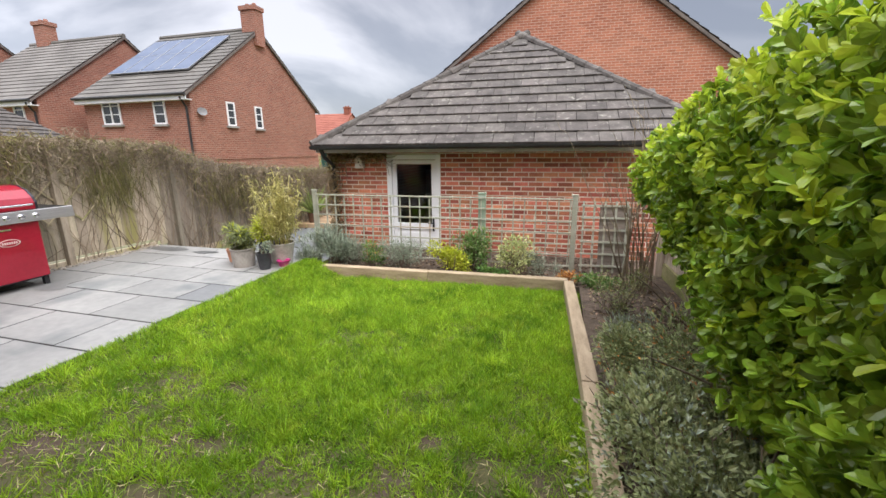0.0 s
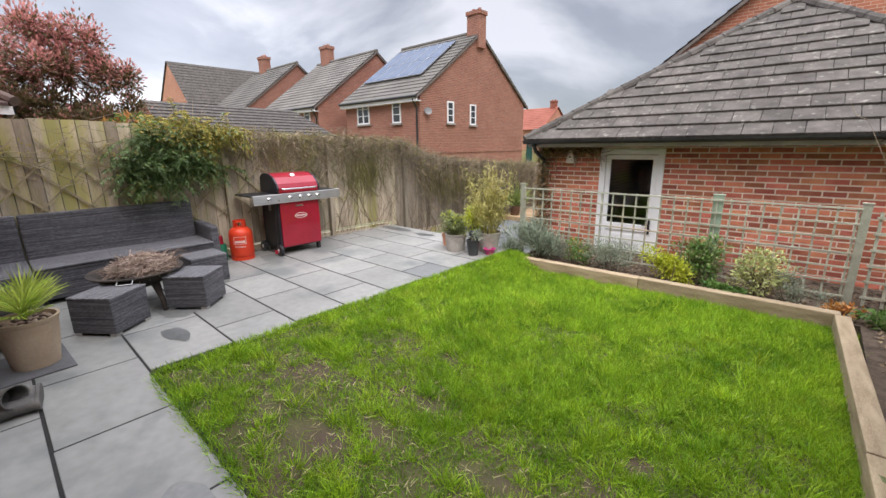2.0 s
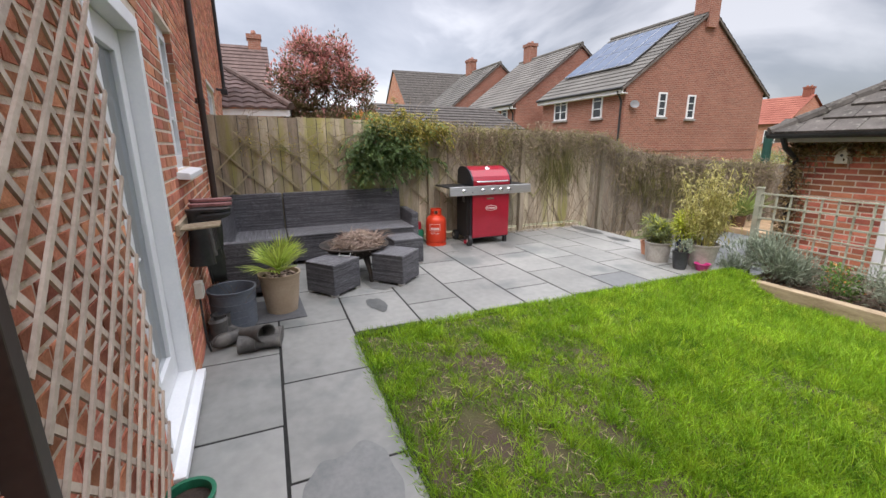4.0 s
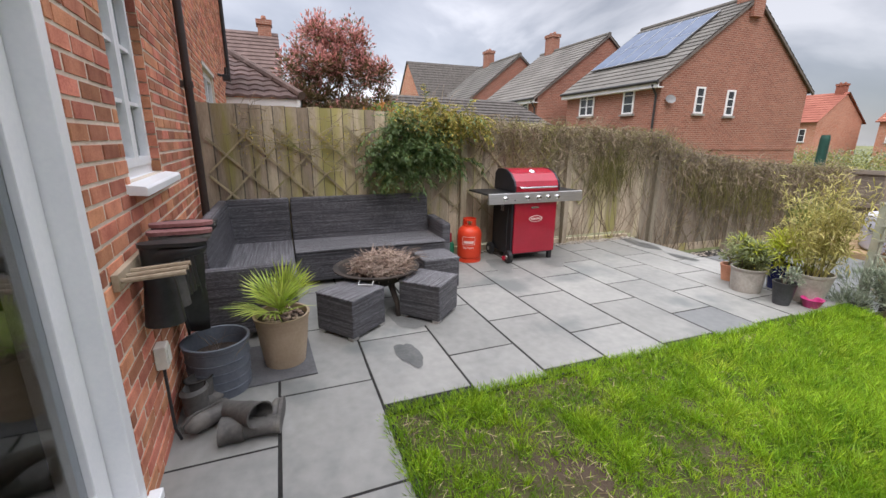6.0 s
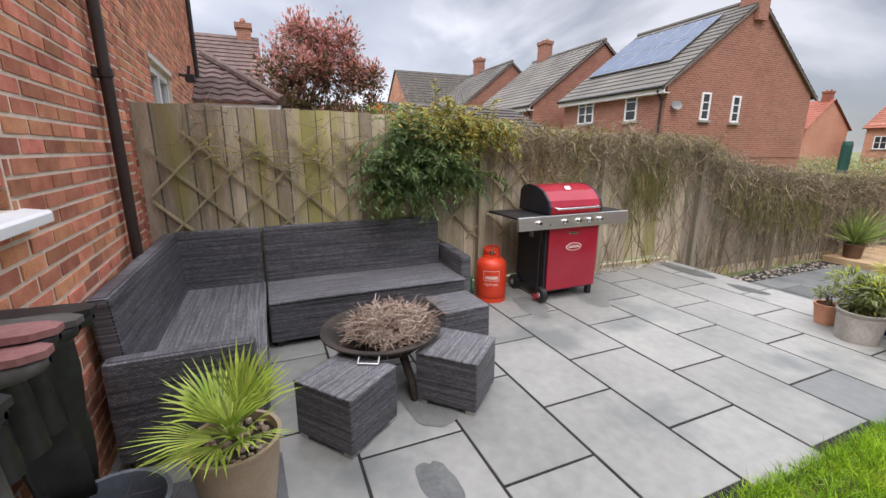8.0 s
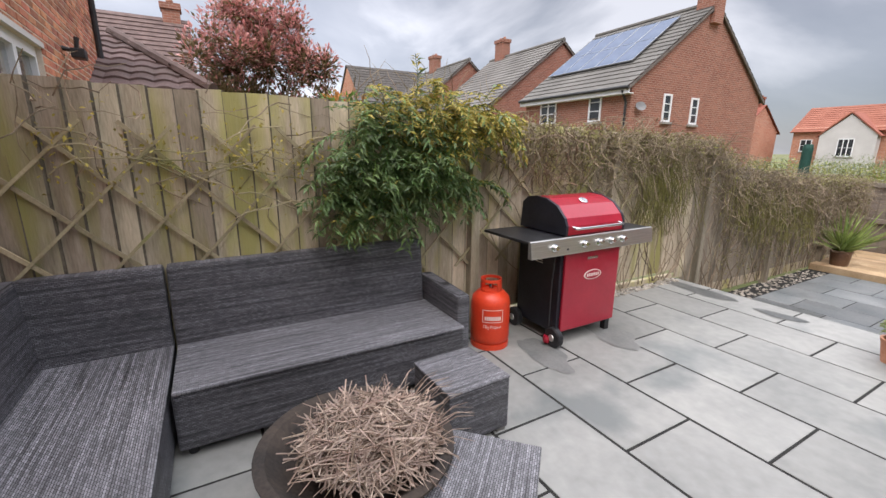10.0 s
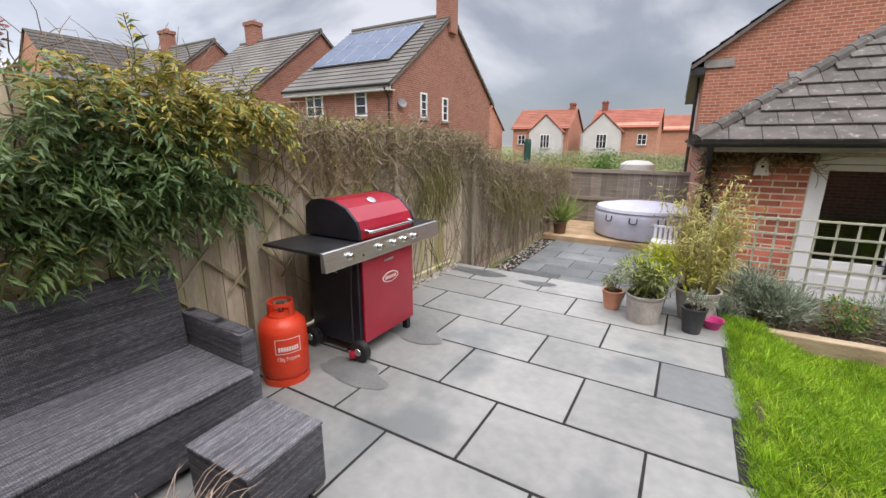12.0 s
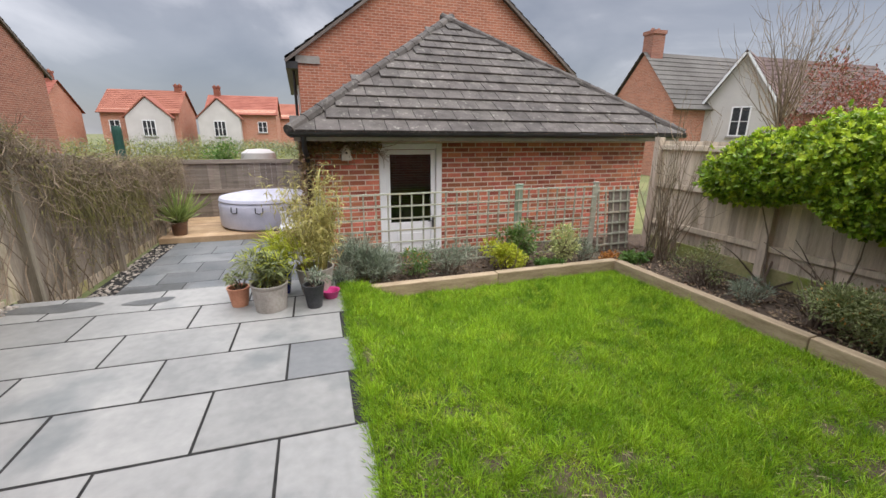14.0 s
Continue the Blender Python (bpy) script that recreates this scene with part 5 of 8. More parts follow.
# ---- materials of the things ----
def weave(name, c1, c2, gap, axes, w=0.021, h=0.0095):
    """Flat plastic rattan woven in rows; axes: which two object axes run along and across the rows."""
    m = mat(name, c1, c2, 0.5, 5, 90, 0.1, stretch=(1, 1, 1))
    N, L = m.node_tree.nodes, m.node_tree.links
    b = N["Principled BSDF"]
    co, sp, cb, br = N.new("ShaderNodeTexCoord"), N.new("ShaderNodeSeparateXYZ"), N.new("ShaderNodeCombineXYZ"), N.new("ShaderNodeTexBrick")
    L.new(co.outputs["Object"], sp.inputs[0])
    if len(axes) == 3:
        ad = N.new("ShaderNodeMath")
        ad.operation = "ADD"
        L.new(sp.outputs[axes[0]], ad.inputs[0])
        L.new(sp.outputs[axes[1]], ad.inputs[1])
        L.new(ad.outputs[0], cb.inputs["X"])
    else:
        L.new(sp.outputs[axes[0]], cb.inputs["X"])
    L.new(sp.outputs[axes[-1]], cb.inputs["Y"])
    L.new(cb.outputs[0], br.inputs["Vector"])
    br.inputs["Scale"].default_value = 1.0
    br.inputs["Brick Width"].default_value, br.inputs["Row Height"].default_value, br.inputs["Mortar Size"].default_value = w, h, 0.0013
    br.inputs["Mortar Smooth"].default_value = 0.4
    br.inputs["Color1"].default_value, br.inputs["Color2"].default_value, br.inputs["Mortar"].default_value = (*c1, 1), (*c2, 1), (*gap, 1)
    ns = N.new("ShaderNodeTexNoise")
    ns.inputs["Scale"].default_value, ns.inputs["Detail"].default_value = 1.0, 3
    ml = N.new("ShaderNodeVectorMath")
    ml.operation = "MULTIPLY"
    ml.inputs[1].default_value = (1.5, 52.0, 1.0)
    L.new(cb.outputs[0], ml.inputs[0])
    L.new(ml.outputs[0], ns.inputs["Vector"])
    hs = N.new("ShaderNodeHueSaturation")
    mr = N.new("ShaderNodeMapRange")
    mr.inputs["From Min"].default_value, mr.inputs["From Max"].default_value = 0.3, 0.7
    mr.inputs["To Min"].default_value, mr.inputs["To Max"].default_value = 0.5, 2.0
    L.new(ns.outputs["Fac"], mr.inputs["Value"])
    L.new(mr.outputs["Result"], hs.inputs["Value"])
    L.new(br.outputs["Color"], hs.inputs["Color"])
    L.new(hs.outputs["Color"], b.inputs["Base Color"])
    bu = N.new("ShaderNodeBump")
    bu.inputs["Strength"].default_value, bu.inputs["Distance"].default_value = 0.8, 0.004
    bu.invert = True
    L.new(br.outputs["Fac"], bu.inputs["Height"])
    L.new(bu.outputs["Normal"], b.inputs["Normal"])
    return m


WA, WB, WG = (0.062, 0.061, 0.067), (0.122, 0.119, 0.13), (0.016, 0.016, 0.017)
WICK_Y = weave("rattan_rows_upright", WA, WB, WG, "YZ")
WICK_XY = weave("rattan_rows_sides", WA, WB, WG, "XYZ")
WICK_TOP = weave("rattan_seat", (0.11, 0.109, 0.117), (0.20, 0.197, 0.21), WG, "YX")
WICK_TOPX = weave("rattan_seat_crosswise", (0.11, 0.109, 0.117), (0.20, 0.197, 0.21), WG, "XY")
RED = mat("red_enamel", (0.27, 0.006, 0.02), (0.34, 0.012, 0.03), 0.28, 3, 30, 0.02, coat=0.4)
STEEL = mat("brushed_steel", (0.50, 0.49, 0.47), (0.64, 0.63, 0.61), 0.32, 4, 60, 0.04, metal=0.9, stretch=(30, 1, 30))
CHROME = mat("chrome", (0.6, 0.6, 0.6), (0.7, 0.7, 0.7), 0.15, 4, 40, 0.0, metal=1.0)
ENAMEL_B = mat("black_enamel", (0.01, 0.01, 0.014), (0.022, 0.022, 0.03), 0.3, 4, 40, 0.03)
ORANGE = mat("orange_red_gas_paint", (0.55, 0.035, 0.012), (0.66, 0.06, 0.02), 0.4, 5, 50, 0.06, c3=(0.40, 0.06, 0.03), cover=0.62, patch=6)
LABEL = mat("pale_label", (0.66, 0.54, 0.50), (0.78, 0.68, 0.63), 0.6, 10, 60, 0)
RUST = mat("sooty_iron", (0.02, 0.017, 0.015), (0.06, 0.045, 0.035), 0.8, 6, 60, 0.4)
BRUSH = mat("dry_straw_twig", (0.24, 0.17, 0.13), (0.48, 0.38, 0.31), 0.85, 9, 40, 0, rnd=0.4, space="World")
TERRA = mat("terracotta", (0.50, 0.22, 0.13), (0.64, 0.33, 0.21), 0.85, 8, 60, 0.2)
STONEPOT = mat("grey_stone_pot", (0.27, 0.25, 0.22), (0.43, 0.40, 0.36), 0.85, 8, 60, 0.4)
BEIGE = mat("beige_pot", (0.34, 0.25, 0.17), (0.44, 0.34, 0.24), 0.7, 5, 50, 0.1)
GREYPOT = mat("blue_grey_pot", (0.09, 0.10, 0.12), (0.14, 0.155, 0.18), 0.6, 5, 50, 0.2)
DARKPOT = mat("dark_pot", (0.03, 0.032, 0.035), (0.06, 0.062, 0.066), 0.5, 6, 50, 0.1)
BLUEPOT = mat("blue_glazed_pot", (0.01, 0.015, 0.10), (0.02, 0.03, 0.16), 0.2, 6, 50, 0.05, coat=0.5)
PEBBLE = mat("brown_pebble", (0.20, 0.13, 0.09), (0.42, 0.32, 0.25), 0.7, 8, 50, 0.2, rnd=0.5, space="World")
RUBBER = mat("worn_rubber_boot", (0.055, 0.052, 0.048), (0.12, 0.112, 0.102), 0.6, 6, 40, 0.3, c3=(0.17, 0.155, 0.135), cover=0.55, patch=5)
RUBBER_B = mat("black_rubber_boot", (0.012, 0.012, 0.013), (0.03, 0.03, 0.03), 0.4, 6, 40, 0.1)
SOLE = mat("faded_maroon_sole", (0.19, 0.075, 0.072), (0.32, 0.155, 0.145), 0.7, 8, 60, 0.3)
RAWWOOD = mat("rack_wood", (0.27, 0.20, 0.13), (0.42, 0.34, 0.24), 0.8, 5, 50, 0.3)
CREAM = mat("cream_plastic", (0.58, 0.55, 0.48), (0.68, 0.65, 0.58), 0.5, 5, 50, 0.05)
PINK = mat("magenta_plastic", (0.45, 0.03, 0.16), (0.52, 0.06, 0.22), 0.4, 5, 50, 0.05)
SPAMAT = mat("lilac_grey_vinyl", (0.40, 0.40, 0.47), (0.50, 0.50, 0.57), 0.55, 4, 40, 0.1)
SLATE = mat("dark_slate_tile", (0.07, 0.072, 0.075), (0.13, 0.13, 0.135), 0.6, 6, 60, 0.3)
GREENP = mat("green_plastic", (0.01, 0.11, 0.055), (0.02, 0.17, 0.09), 0.4, 6, 50, 0.05)
# colours pale stains and also the painted shadow beside the barbecue
STAIN_SHADE = mat("stain_and_shade", (0.135, 0.14, 0.135), (0.19, 0.19, 0.182), 0.45, 5, 40, 0.1, space="World")
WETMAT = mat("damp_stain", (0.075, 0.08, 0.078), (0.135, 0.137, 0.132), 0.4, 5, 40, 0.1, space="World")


def leafmat(name, a, b, rough=0.45, trans=0.3, rnd=0.35, spec=0.4):
    return mat(name, a, b, rough, 6, 30, 0, rnd=rnd, space="World", trans=trans, spec=spec)


LAUREL = leafmat("glossy_hedge_leaf", (0.12, 0.22, 0.02), (0.30, 0.44, 0.04), 0.3, 0.3, 0.45, 0.5)
LAUREL_N = leafmat("young_hedge_leaf", (0.36, 0.50, 0.03), (0.52, 0.62, 0.06), 0.35, 0.4, 0.25)
DULL = leafmat("dull_small_leaf", (0.12, 0.155, 0.05), (0.30, 0.33, 0.15), 0.5, 0.25)
JASM = leafmat("jasmine_leaf", (0.055, 0.105, 0.035), (0.17, 0.245, 0.085), 0.4, 0.25)
JASM_Y = leafmat("yellowed_jasmine_leaf", (0.30, 0.25, 0.045), (0.50, 0.41, 0.10), 0.5, 0.35)
PHOT_R = leafmat("red_young_leaf", (0.42, 0.15, 0.13), (0.64, 0.34, 0.30), 0.4, 0.35)
PHOT_G = leafmat("bronze_green_leaf", (0.085, 0.08, 0.035), (0.22, 0.15, 0.075), 0.4, 0.3)
FIELD = leafmat("field_scrub_leaf", (0.17, 0.19, 0.05), (0.31, 0.31, 0.09), 0.7, 0.25)
COPPER = leafmat("copper_leaf", (0.20, 0.065, 0.045), (0.36, 0.14, 0.095), 0.5, 0.25)
LAVEN = leafmat("grey_green_leaf", (0.17, 0.21, 0.15), (0.30, 0.34, 0.25), 0.8, 0.15)
YELLOWG = leafmat("yellow_green_leaf", (0.34, 0.40, 0.02), (0.52, 0.54, 0.06), 0.5, 0.35)
MIDG = leafmat("mid_green_leaf", (0.07, 0.15, 0.03), (0.16, 0.28, 0.06), 0.5, 0.3)
CREAMY = leafmat("variegated_leaf", (0.30, 0.36, 0.12), (0.52, 0.52, 0.24), 0.5, 0.3)
RUSTY = leafmat("orange_leaf", (0.40, 0.17, 0.04), (0.54, 0.28, 0.08), 0.5, 0.3)
BAMB = leafmat("straw_bamboo_leaf", (0.34, 0.30, 0.08), (0.50, 0.46, 0.18), 0.5, 0.35)
PALM = leafmat("palm_blade", (0.26, 0.38, 0.04), (0.50, 0.58, 0.12), 0.4, 0.3)
BARK = mat("bark", (0.10, 0.075, 0.055), (0.22, 0.17, 0.13), 0.9, 10, 60, 0.3, space="World", rnd=0.3)
VINE = mat("dry_vine", (0.14, 0.105, 0.068), (0.31, 0.245, 0.165), 0.9, 8, 60, 0.2, space="World", rnd=0.4)
VINE_G = leafmat("dry_vine_leaf", (0.13, 0.125, 0.045), (0.28, 0.26, 0.085), 0.7, 0.25)


# ---- rattan sofa ----
sofa = thing("rattan_sofa", pose(-6.0, 1.29, 0), "long dark grey woven rattan sofa section with one arm", "sofa", "corner sofa sections")
L2 = 0.91
bm = bmesh.new()
box(bm, -0.36, 0.36, -L2, L2 - 0.1, 0.05, 0.375)
part("base", bm, WICK_Y, sofa, bevel=0.02)
bm = bmesh.new()
box(bm, -0.28, 0.375, -L2 + 0.005, L2 - 0.105, 0.378, 0.395)
part("seat", bm, WICK_TOP, sofa, "paler streaked woven seat", bevel=0.012)
bm = bmesh.new()
v = box(bm, -0.37, -0.27, -L2, L2 - 0.12, 0.30, 0.89)
for q in v:
    if q.co.z < 0.5:
        q.co.x += 0.05
part("backrest", bm, WICK_Y, sofa, bevel=0.022)
bm = bmesh.new()
box(bm, -0.33, 0.28, L2 - 0.11, L2, 0.05, 0.60)
v = [q for q in bm.verts if q.co.z > 0.5]
for q in v:
    if q.co.x > 0:
        q.co.z -= 0.02
part("arm", bm, weave("rattan_arm", WA, WB, WG, "XZ"), sofa, bevel=0.03)
for x in (-0.3, 0.3):
    for yy in (-L2 + 0.06, L2 - 0.16):
        bm = bmesh.new()
        lathe(bm, [(0.0, 0), (0.025, 0), (0.025, 0.05), (0, 0.05)], 10, (x, yy, 0))
        part("foot", bm, BLACK, sofa)

s2 = thing("rattan_corner_sofa", pose(-5.81, 0.0, 0), "dark grey woven rattan corner section against the house wall", "sofa", "corner sofa sections")
bm = bmesh.new()
box(bm, -0.55, 1.20, -0.33, 0.36, 0.05, 0.375)
part("base", bm, WICK_XY, s2, bevel=0.02)
bm = bmesh.new()
box(bm, -0.48, 1.195, -0.26, 0.37, 0.378, 0.395)
part("seat", bm, WICK_TOPX, s2, "paler streaked woven seat", bevel=0.012)
bm = bmesh.new()
v = box(bm, -0.55, 1.19, -0.38, -0.28, 0.30, 0.885)
for q in v:
    if q.co.z < 0.5:
        q.co.y += 0.04
part("backrest", bm, weave("rattan_back_wall", WA, WB, WG, "XZ"), s2, bevel=0.022)
bm = bmesh.new()
v = box(bm, -0.56, -0.46, -0.30, 0.365, 0.30, 0.89)
for q in v:
    if q.co.z < 0.5:
        q.co.x += 0.04
part("backrest", bm, WICK_Y, s2, bevel=0.022)
bm = bmesh.new()
box(bm, 1.205, 1.315, -0.33, 0.33, 0.05, 0.60)
part("arm", bm, WICK_Y, s2, bevel=0.03)
for x in (-0.5, 1.25):
    for yy in (-0.28, 0.3):
        bm = bmesh.new()
        lathe(bm, [(0.0, 0), (0.025, 0), (0.025, 0.05), (0, 0.05)], 10, (x, yy, 0))
        part("foot", bm, BLACK, s2)


def stool(m):
    t = thing("rattan_stool", m, "low square dark grey rattan stool", "stool", "rattan stools")
    b = bmesh.new()
    box(b, -0.2, 0.2, -0.2, 0.2, 0.025, 0.335)
    part("body", b, WICK_XY, t, bevel=0.012)
    b = bmesh.new()
    box(b, -0.203, 0.203, -0.203, 0.203, 0.337, 0.352)
    part("top", b, WICK_TOP, t, "paler woven top", bevel=0.008)
    for x in (-0.16, 0.16):
        for yy in (-0.16, 0.16):
            b = bmesh.new()
            box(b, x - 0.03, x + 0.03, yy - 0.03, yy + 0.03, 0.0, 0.024)
            part("foot", b, STEEL, t)
    return t


st = stool(pose(-5.225, 1.815, 0, 0, 0, 2))
copy_thing(st, pose(-4.515, 1.495, 0, 0, 0, 44))
copy_thing(st, pose(-4.44, 0.775, 0, 0, 0, 38))

# fire pit heaped with dry brush
fp = thing("fire_pit", pose(-4.87, 1.09, 0), "round black iron fire bowl on three legs", "fire pit")
bm = bmesh.new()
lathe(bm, [(0.0, 0.22), (0.16, 0.235), (0.29, 0.30), (0.365, 0.385), (0.405, 0.39), (0.405, 0.40), (0.36, 0.398), (0.28, 0.315), (0.15, 0.25), (0.0, 0.235)], 40)
part("bowl", bm, RUST, fp, smooth=True)
for k in range(3):
    a = radians(20 + 120 * k)
    bm = bmesh.new()
    tube(bm, [(0.24 * math.cos(a), 0.24 * math.sin(a), 0.27), (0.33 * math.cos(a), 0.33 * math.sin(a), 0.12), (0.35 * math.cos(a), 0.35 * math.sin(a), 0.0)], [0.03, 0.024, 0.022], 8)
    part("leg", bm, RUST, fp)
for a in (radians(-25), radians(155)):
    bm = bmesh.new()
    c, s = math.cos(a), math.sin(a)
    tube(bm, [(0.39 * c - 0.06 * s, 0.39 * s + 0.06 * c, 0.385), (0.44 * c - 0.06 * s, 0.44 * s + 0.06 * c, 0.36), (0.44 * c + 0.06 * s, 0.44 * s - 0.06 * c, 0.36), (0.39 * c + 0.06 * s, 0.39 * s - 0.06 * c, 0.385)], 0.006, 6)
    part("handle", bm, STEEL, fp)
br_ = thing("dry_brushwood", pose(-4.87, 1.09, 0.38), "heap of dry straw-coloured cut stems in the fire bowl", "brushwood", kind="stuff")
bm = bmesh.new()
for _ in range(1300):
    a, r = rng.uniform(0, 6.28), 0.27 * math.sqrt(rng.random())
    h = 0.17 * (1 - (r / 0.34) ** 2) * rng.random()
    p = Vector((0.03 + r * math.cos(a), 0.05 + r * math.sin(a), h))
    d = Vector((rng.normal(0, 1), rng.normal(0, 1), rng.normal(0.05, 0.35))).normalized()
    l = rng.uniform(0.07, 0.26)
    q = p + d * l * 0.5 + Vector((0, 0, rng.normal(0, 0.012)))
    tube(bm, [p - d * l * 0.5, p + Vector(rng.normal(0, 0.008, 3)), q], [0.0036, 0.003, 0.0014], 3, False)
for _ in range(26):
    a = rng.uniform(0.3, 2.2)
    p = Vector((0.3 * math.cos(a), 0.3 * math.sin(a), 0.06))
    d = Vector((math.cos(a) + rng.normal(0, 0.4), math.sin(a) + rng.normal(0, 0.4), 0.35)).normalized()
    tube(bm, [p, p + d * 0.12 + Vector((0, 0, 0.03)), p + d * 0.2], [0.0025, 0.002, 0.0008], 3, False)
o = part("stems", bm, BRUSH, br_)
for q in o.data.vertices:
    q.co.z = max(q.co.z, -0.11 + 0.3 * (q.co.x ** 2 + q.co.y ** 2))

# ---- gas barbecue ----
bq = thing("gas_barbecue", pose(-5.95, 3.36, 0), "red and black gas barbecue with a steel control panel, lid closed", "barbecue")
bm = bmesh.new()
box(bm, -0.25, 0.25, -0.33, 0.33, 0.10, 0.80)
part("cabinet", bm, ENAMEL_B, bq, bevel=0.006)
bm = bmesh.new()
box(bm, 0.252, 0.275, -0.30, 0.335, 0.12, 0.785)
dd = part("door", bm, RED, bq, "dark red enamel door", bevel=0.006)
bm = bmesh.new()
box(bm, 0.276, 0.284, -0.06, 0.06, 0.715, 0.735)
part("handle", bm, CHROME, dd, bevel=0.002)
bm = bmesh.new()
lathe(bm, [(0.0, 0), (1, 0), (1, 0.004), (0, 0.004)], 28)
bmesh.ops.transform(bm, matrix=Matrix.Translation((0.276, 0.02, 0.575)) @ pose(0, 0, 0, 0, 90, 0) @ Matrix.Diagonal((0.042, 0.10, 1, 1)), verts=bm.verts)
bdg = part("badge", bm, LABEL, dd, "oval pale maker's badge")
bm = bmesh.new()
lathe(bm, [(0.0, 0.0045), (0.93, 0.0045), (0.93, 0.0055), (0, 0.0055)], 28)
bmesh.ops.transform(bm, matrix=Matrix.Translation((0.276, 0.02, 0.575)) @ pose(0, 0, 0, 0, 90, 0) @ Matrix.Diagonal((0.038, 0.095, 1, 1)), verts=bm.verts)
part("badge_field", bm, RED, bdg)
bm = bmesh.new()
for i in range(7):
    box(bm, 0.2815, 0.2825, -0.05 + i * 0.021, -0.05 + i * 0.021 + 0.013, 0.562, 0.588)
part("badge_lettering", bm, LABEL, bdg)
# control panel
bm = bmesh.new()
extrude_outline(bm, [(0.27, 0.79), (0.315, 0.79), (0.295, 0.918), (0.285, 0.922), (0.27, 0.922)], 1, -0.69, 0.715)
pn = part("control_panel", bm, STEEL, bq, "brushed steel control panel", bevel=0.004)
for yy in (-0.46, -0.14, 0.03, 0.17, 0.31):
    bm = bmesh.new()
    lathe(bm, [(0.0, 0), (0.031, 0), (0.031, 0.006), (0.022, 0.01), (0.022, 0.032), (0.018, 0.036), (0, 0.036)], 18)
    box(bm, -0.004, 0.004, -0.021, 0.021, 0.034, 0.042)
    k_ = part("knob", bm, CHROME, pn, m=Matrix.Translation((0.304, yy, 0.855)) @ pose(0, 0, 0, 0, 81, 0), smooth=True)
bm = bmesh.new()
box(bm, 0.30, 0.312, -0.33, -0.315, 0.825, 0.84)
part("igniter", bm, ENAMEL_B, pn)
# shelves
for a, b in ((-0.69, -0.34), (0.345, 0.715)):
    bm = bmesh.new()
    box(bm, -0.30, 0.27, a, b, 0.895, 0.918)
    part("side_shelf", bm, BLACK, bq, bevel=0.006)
bm = bmesh.new()
box(bm, -0.27, 0.268, -0.34, 0.345, 0.80, 0.915)
part("firebox", bm, ENAMEL_B, bq)
# lid: black ends, red shell
prof = [(0.262, 0.925), (0.262, 1.0), (0.235, 1.06), (0.14, 1.15), (0.02, 1.195), (-0.10, 1.205), (-0.2, 1.19), (-0.265, 1.14), (-0.28, 0.925)]
bm = bmesh.new()
extrude_outline(bm, prof, 1, -0.285, 0.35)
part("lid", bm, RED, bq, "glossy red lid", bevel=0.006)
for a, b in ((-0.31, -0.283), (0.348, 0.375)):
    bm = bmesh.new()
    extrude_outline(bm, [(x * 1.01, 0.92 + (z - 0.92) * 1.015) for x, z in prof], 1, a, b)
    part("lid_end", bm, ENAMEL_B, bq, bevel=0.004)
bm = bmesh.new()
tube(bm, [(0.262, -0.24, 0.99), (0.305, -0.24, 0.985), (0.312, -0.2, 0.985), (0.312, 0.26, 0.985), (0.305, 0.30, 0.985), (0.262, 0.30, 0.99)], 0.011, 10)
part("lid_handle", bm, CHROME, bq, smooth=True)
bm = bmesh.new()
lathe(bm, [(0, 0), (0.04, 0), (0.04, 0.006), (0.034, 0.009), (0, 0.009)], 20)
part("thermometer", bm, CHROME, bq, m=Matrix.Translation((0.10, 0.03, 1.172)) @ pose(0, 0, 0, 0, 28, 0))
for yy in (-0.36,):
    for x in (0.27, -0.24):
        bm = bmesh.new()
        lathe(bm, [(0, -0.03), (0.035, -0.032), (0.075, -0.03), (0.085, -0.02), (0.085, 0.02), (0.075, 0.03), (0.035, 0.032), (0, 0.03)], 22)
        wh = part("wheel", bm, BLACK, bq, m=Matrix.Translation((x, yy, 0.085)) @ pose(0, 0, 0, 90, 0, 0), smooth=True)
        bm = bmesh.new()
        lathe(bm, [(0, 0.033), (0.03, 0.033), (0.028, 0.038), (0, 0.038)], 14)
        part("hub", bm, STEEL, wh)
for x in (0.22, -0.22):
    bm = bmesh.new()
    box(bm, x - 0.025, x + 0.025, 0.28, 0.33, 0.0, 0.12)
    part("foot", bm, BLACK, bq)
bm = bmesh.new()
for i in range(5):
    box(bm, 0.02 - 0.05, 0.10 - 0.05, -0.334, -0.331, 0.66 + i * 0.02, 0.668 + i * 0.02)
part("vent", bm, STEEL, bq)
bm = bmesh.new()
tube(bm, [(0.2, -0.34, 0.78), (0.21, -0.37, 0.5), (0.2, -0.36, 0.25), (0.22, -0.38, 0.09)], 0.006, 8)
hz = part("hose", bm, BLACK, bq)
bm = bmesh.new()
lathe(bm, [(0, 0), (0.03, 0.004), (0.034, 0.03), (0.03, 0.055), (0, 0.06)], 14, (0.22, -0.39, 0.03))
part("regulator", bm, RED, bq, "red gas regulator")

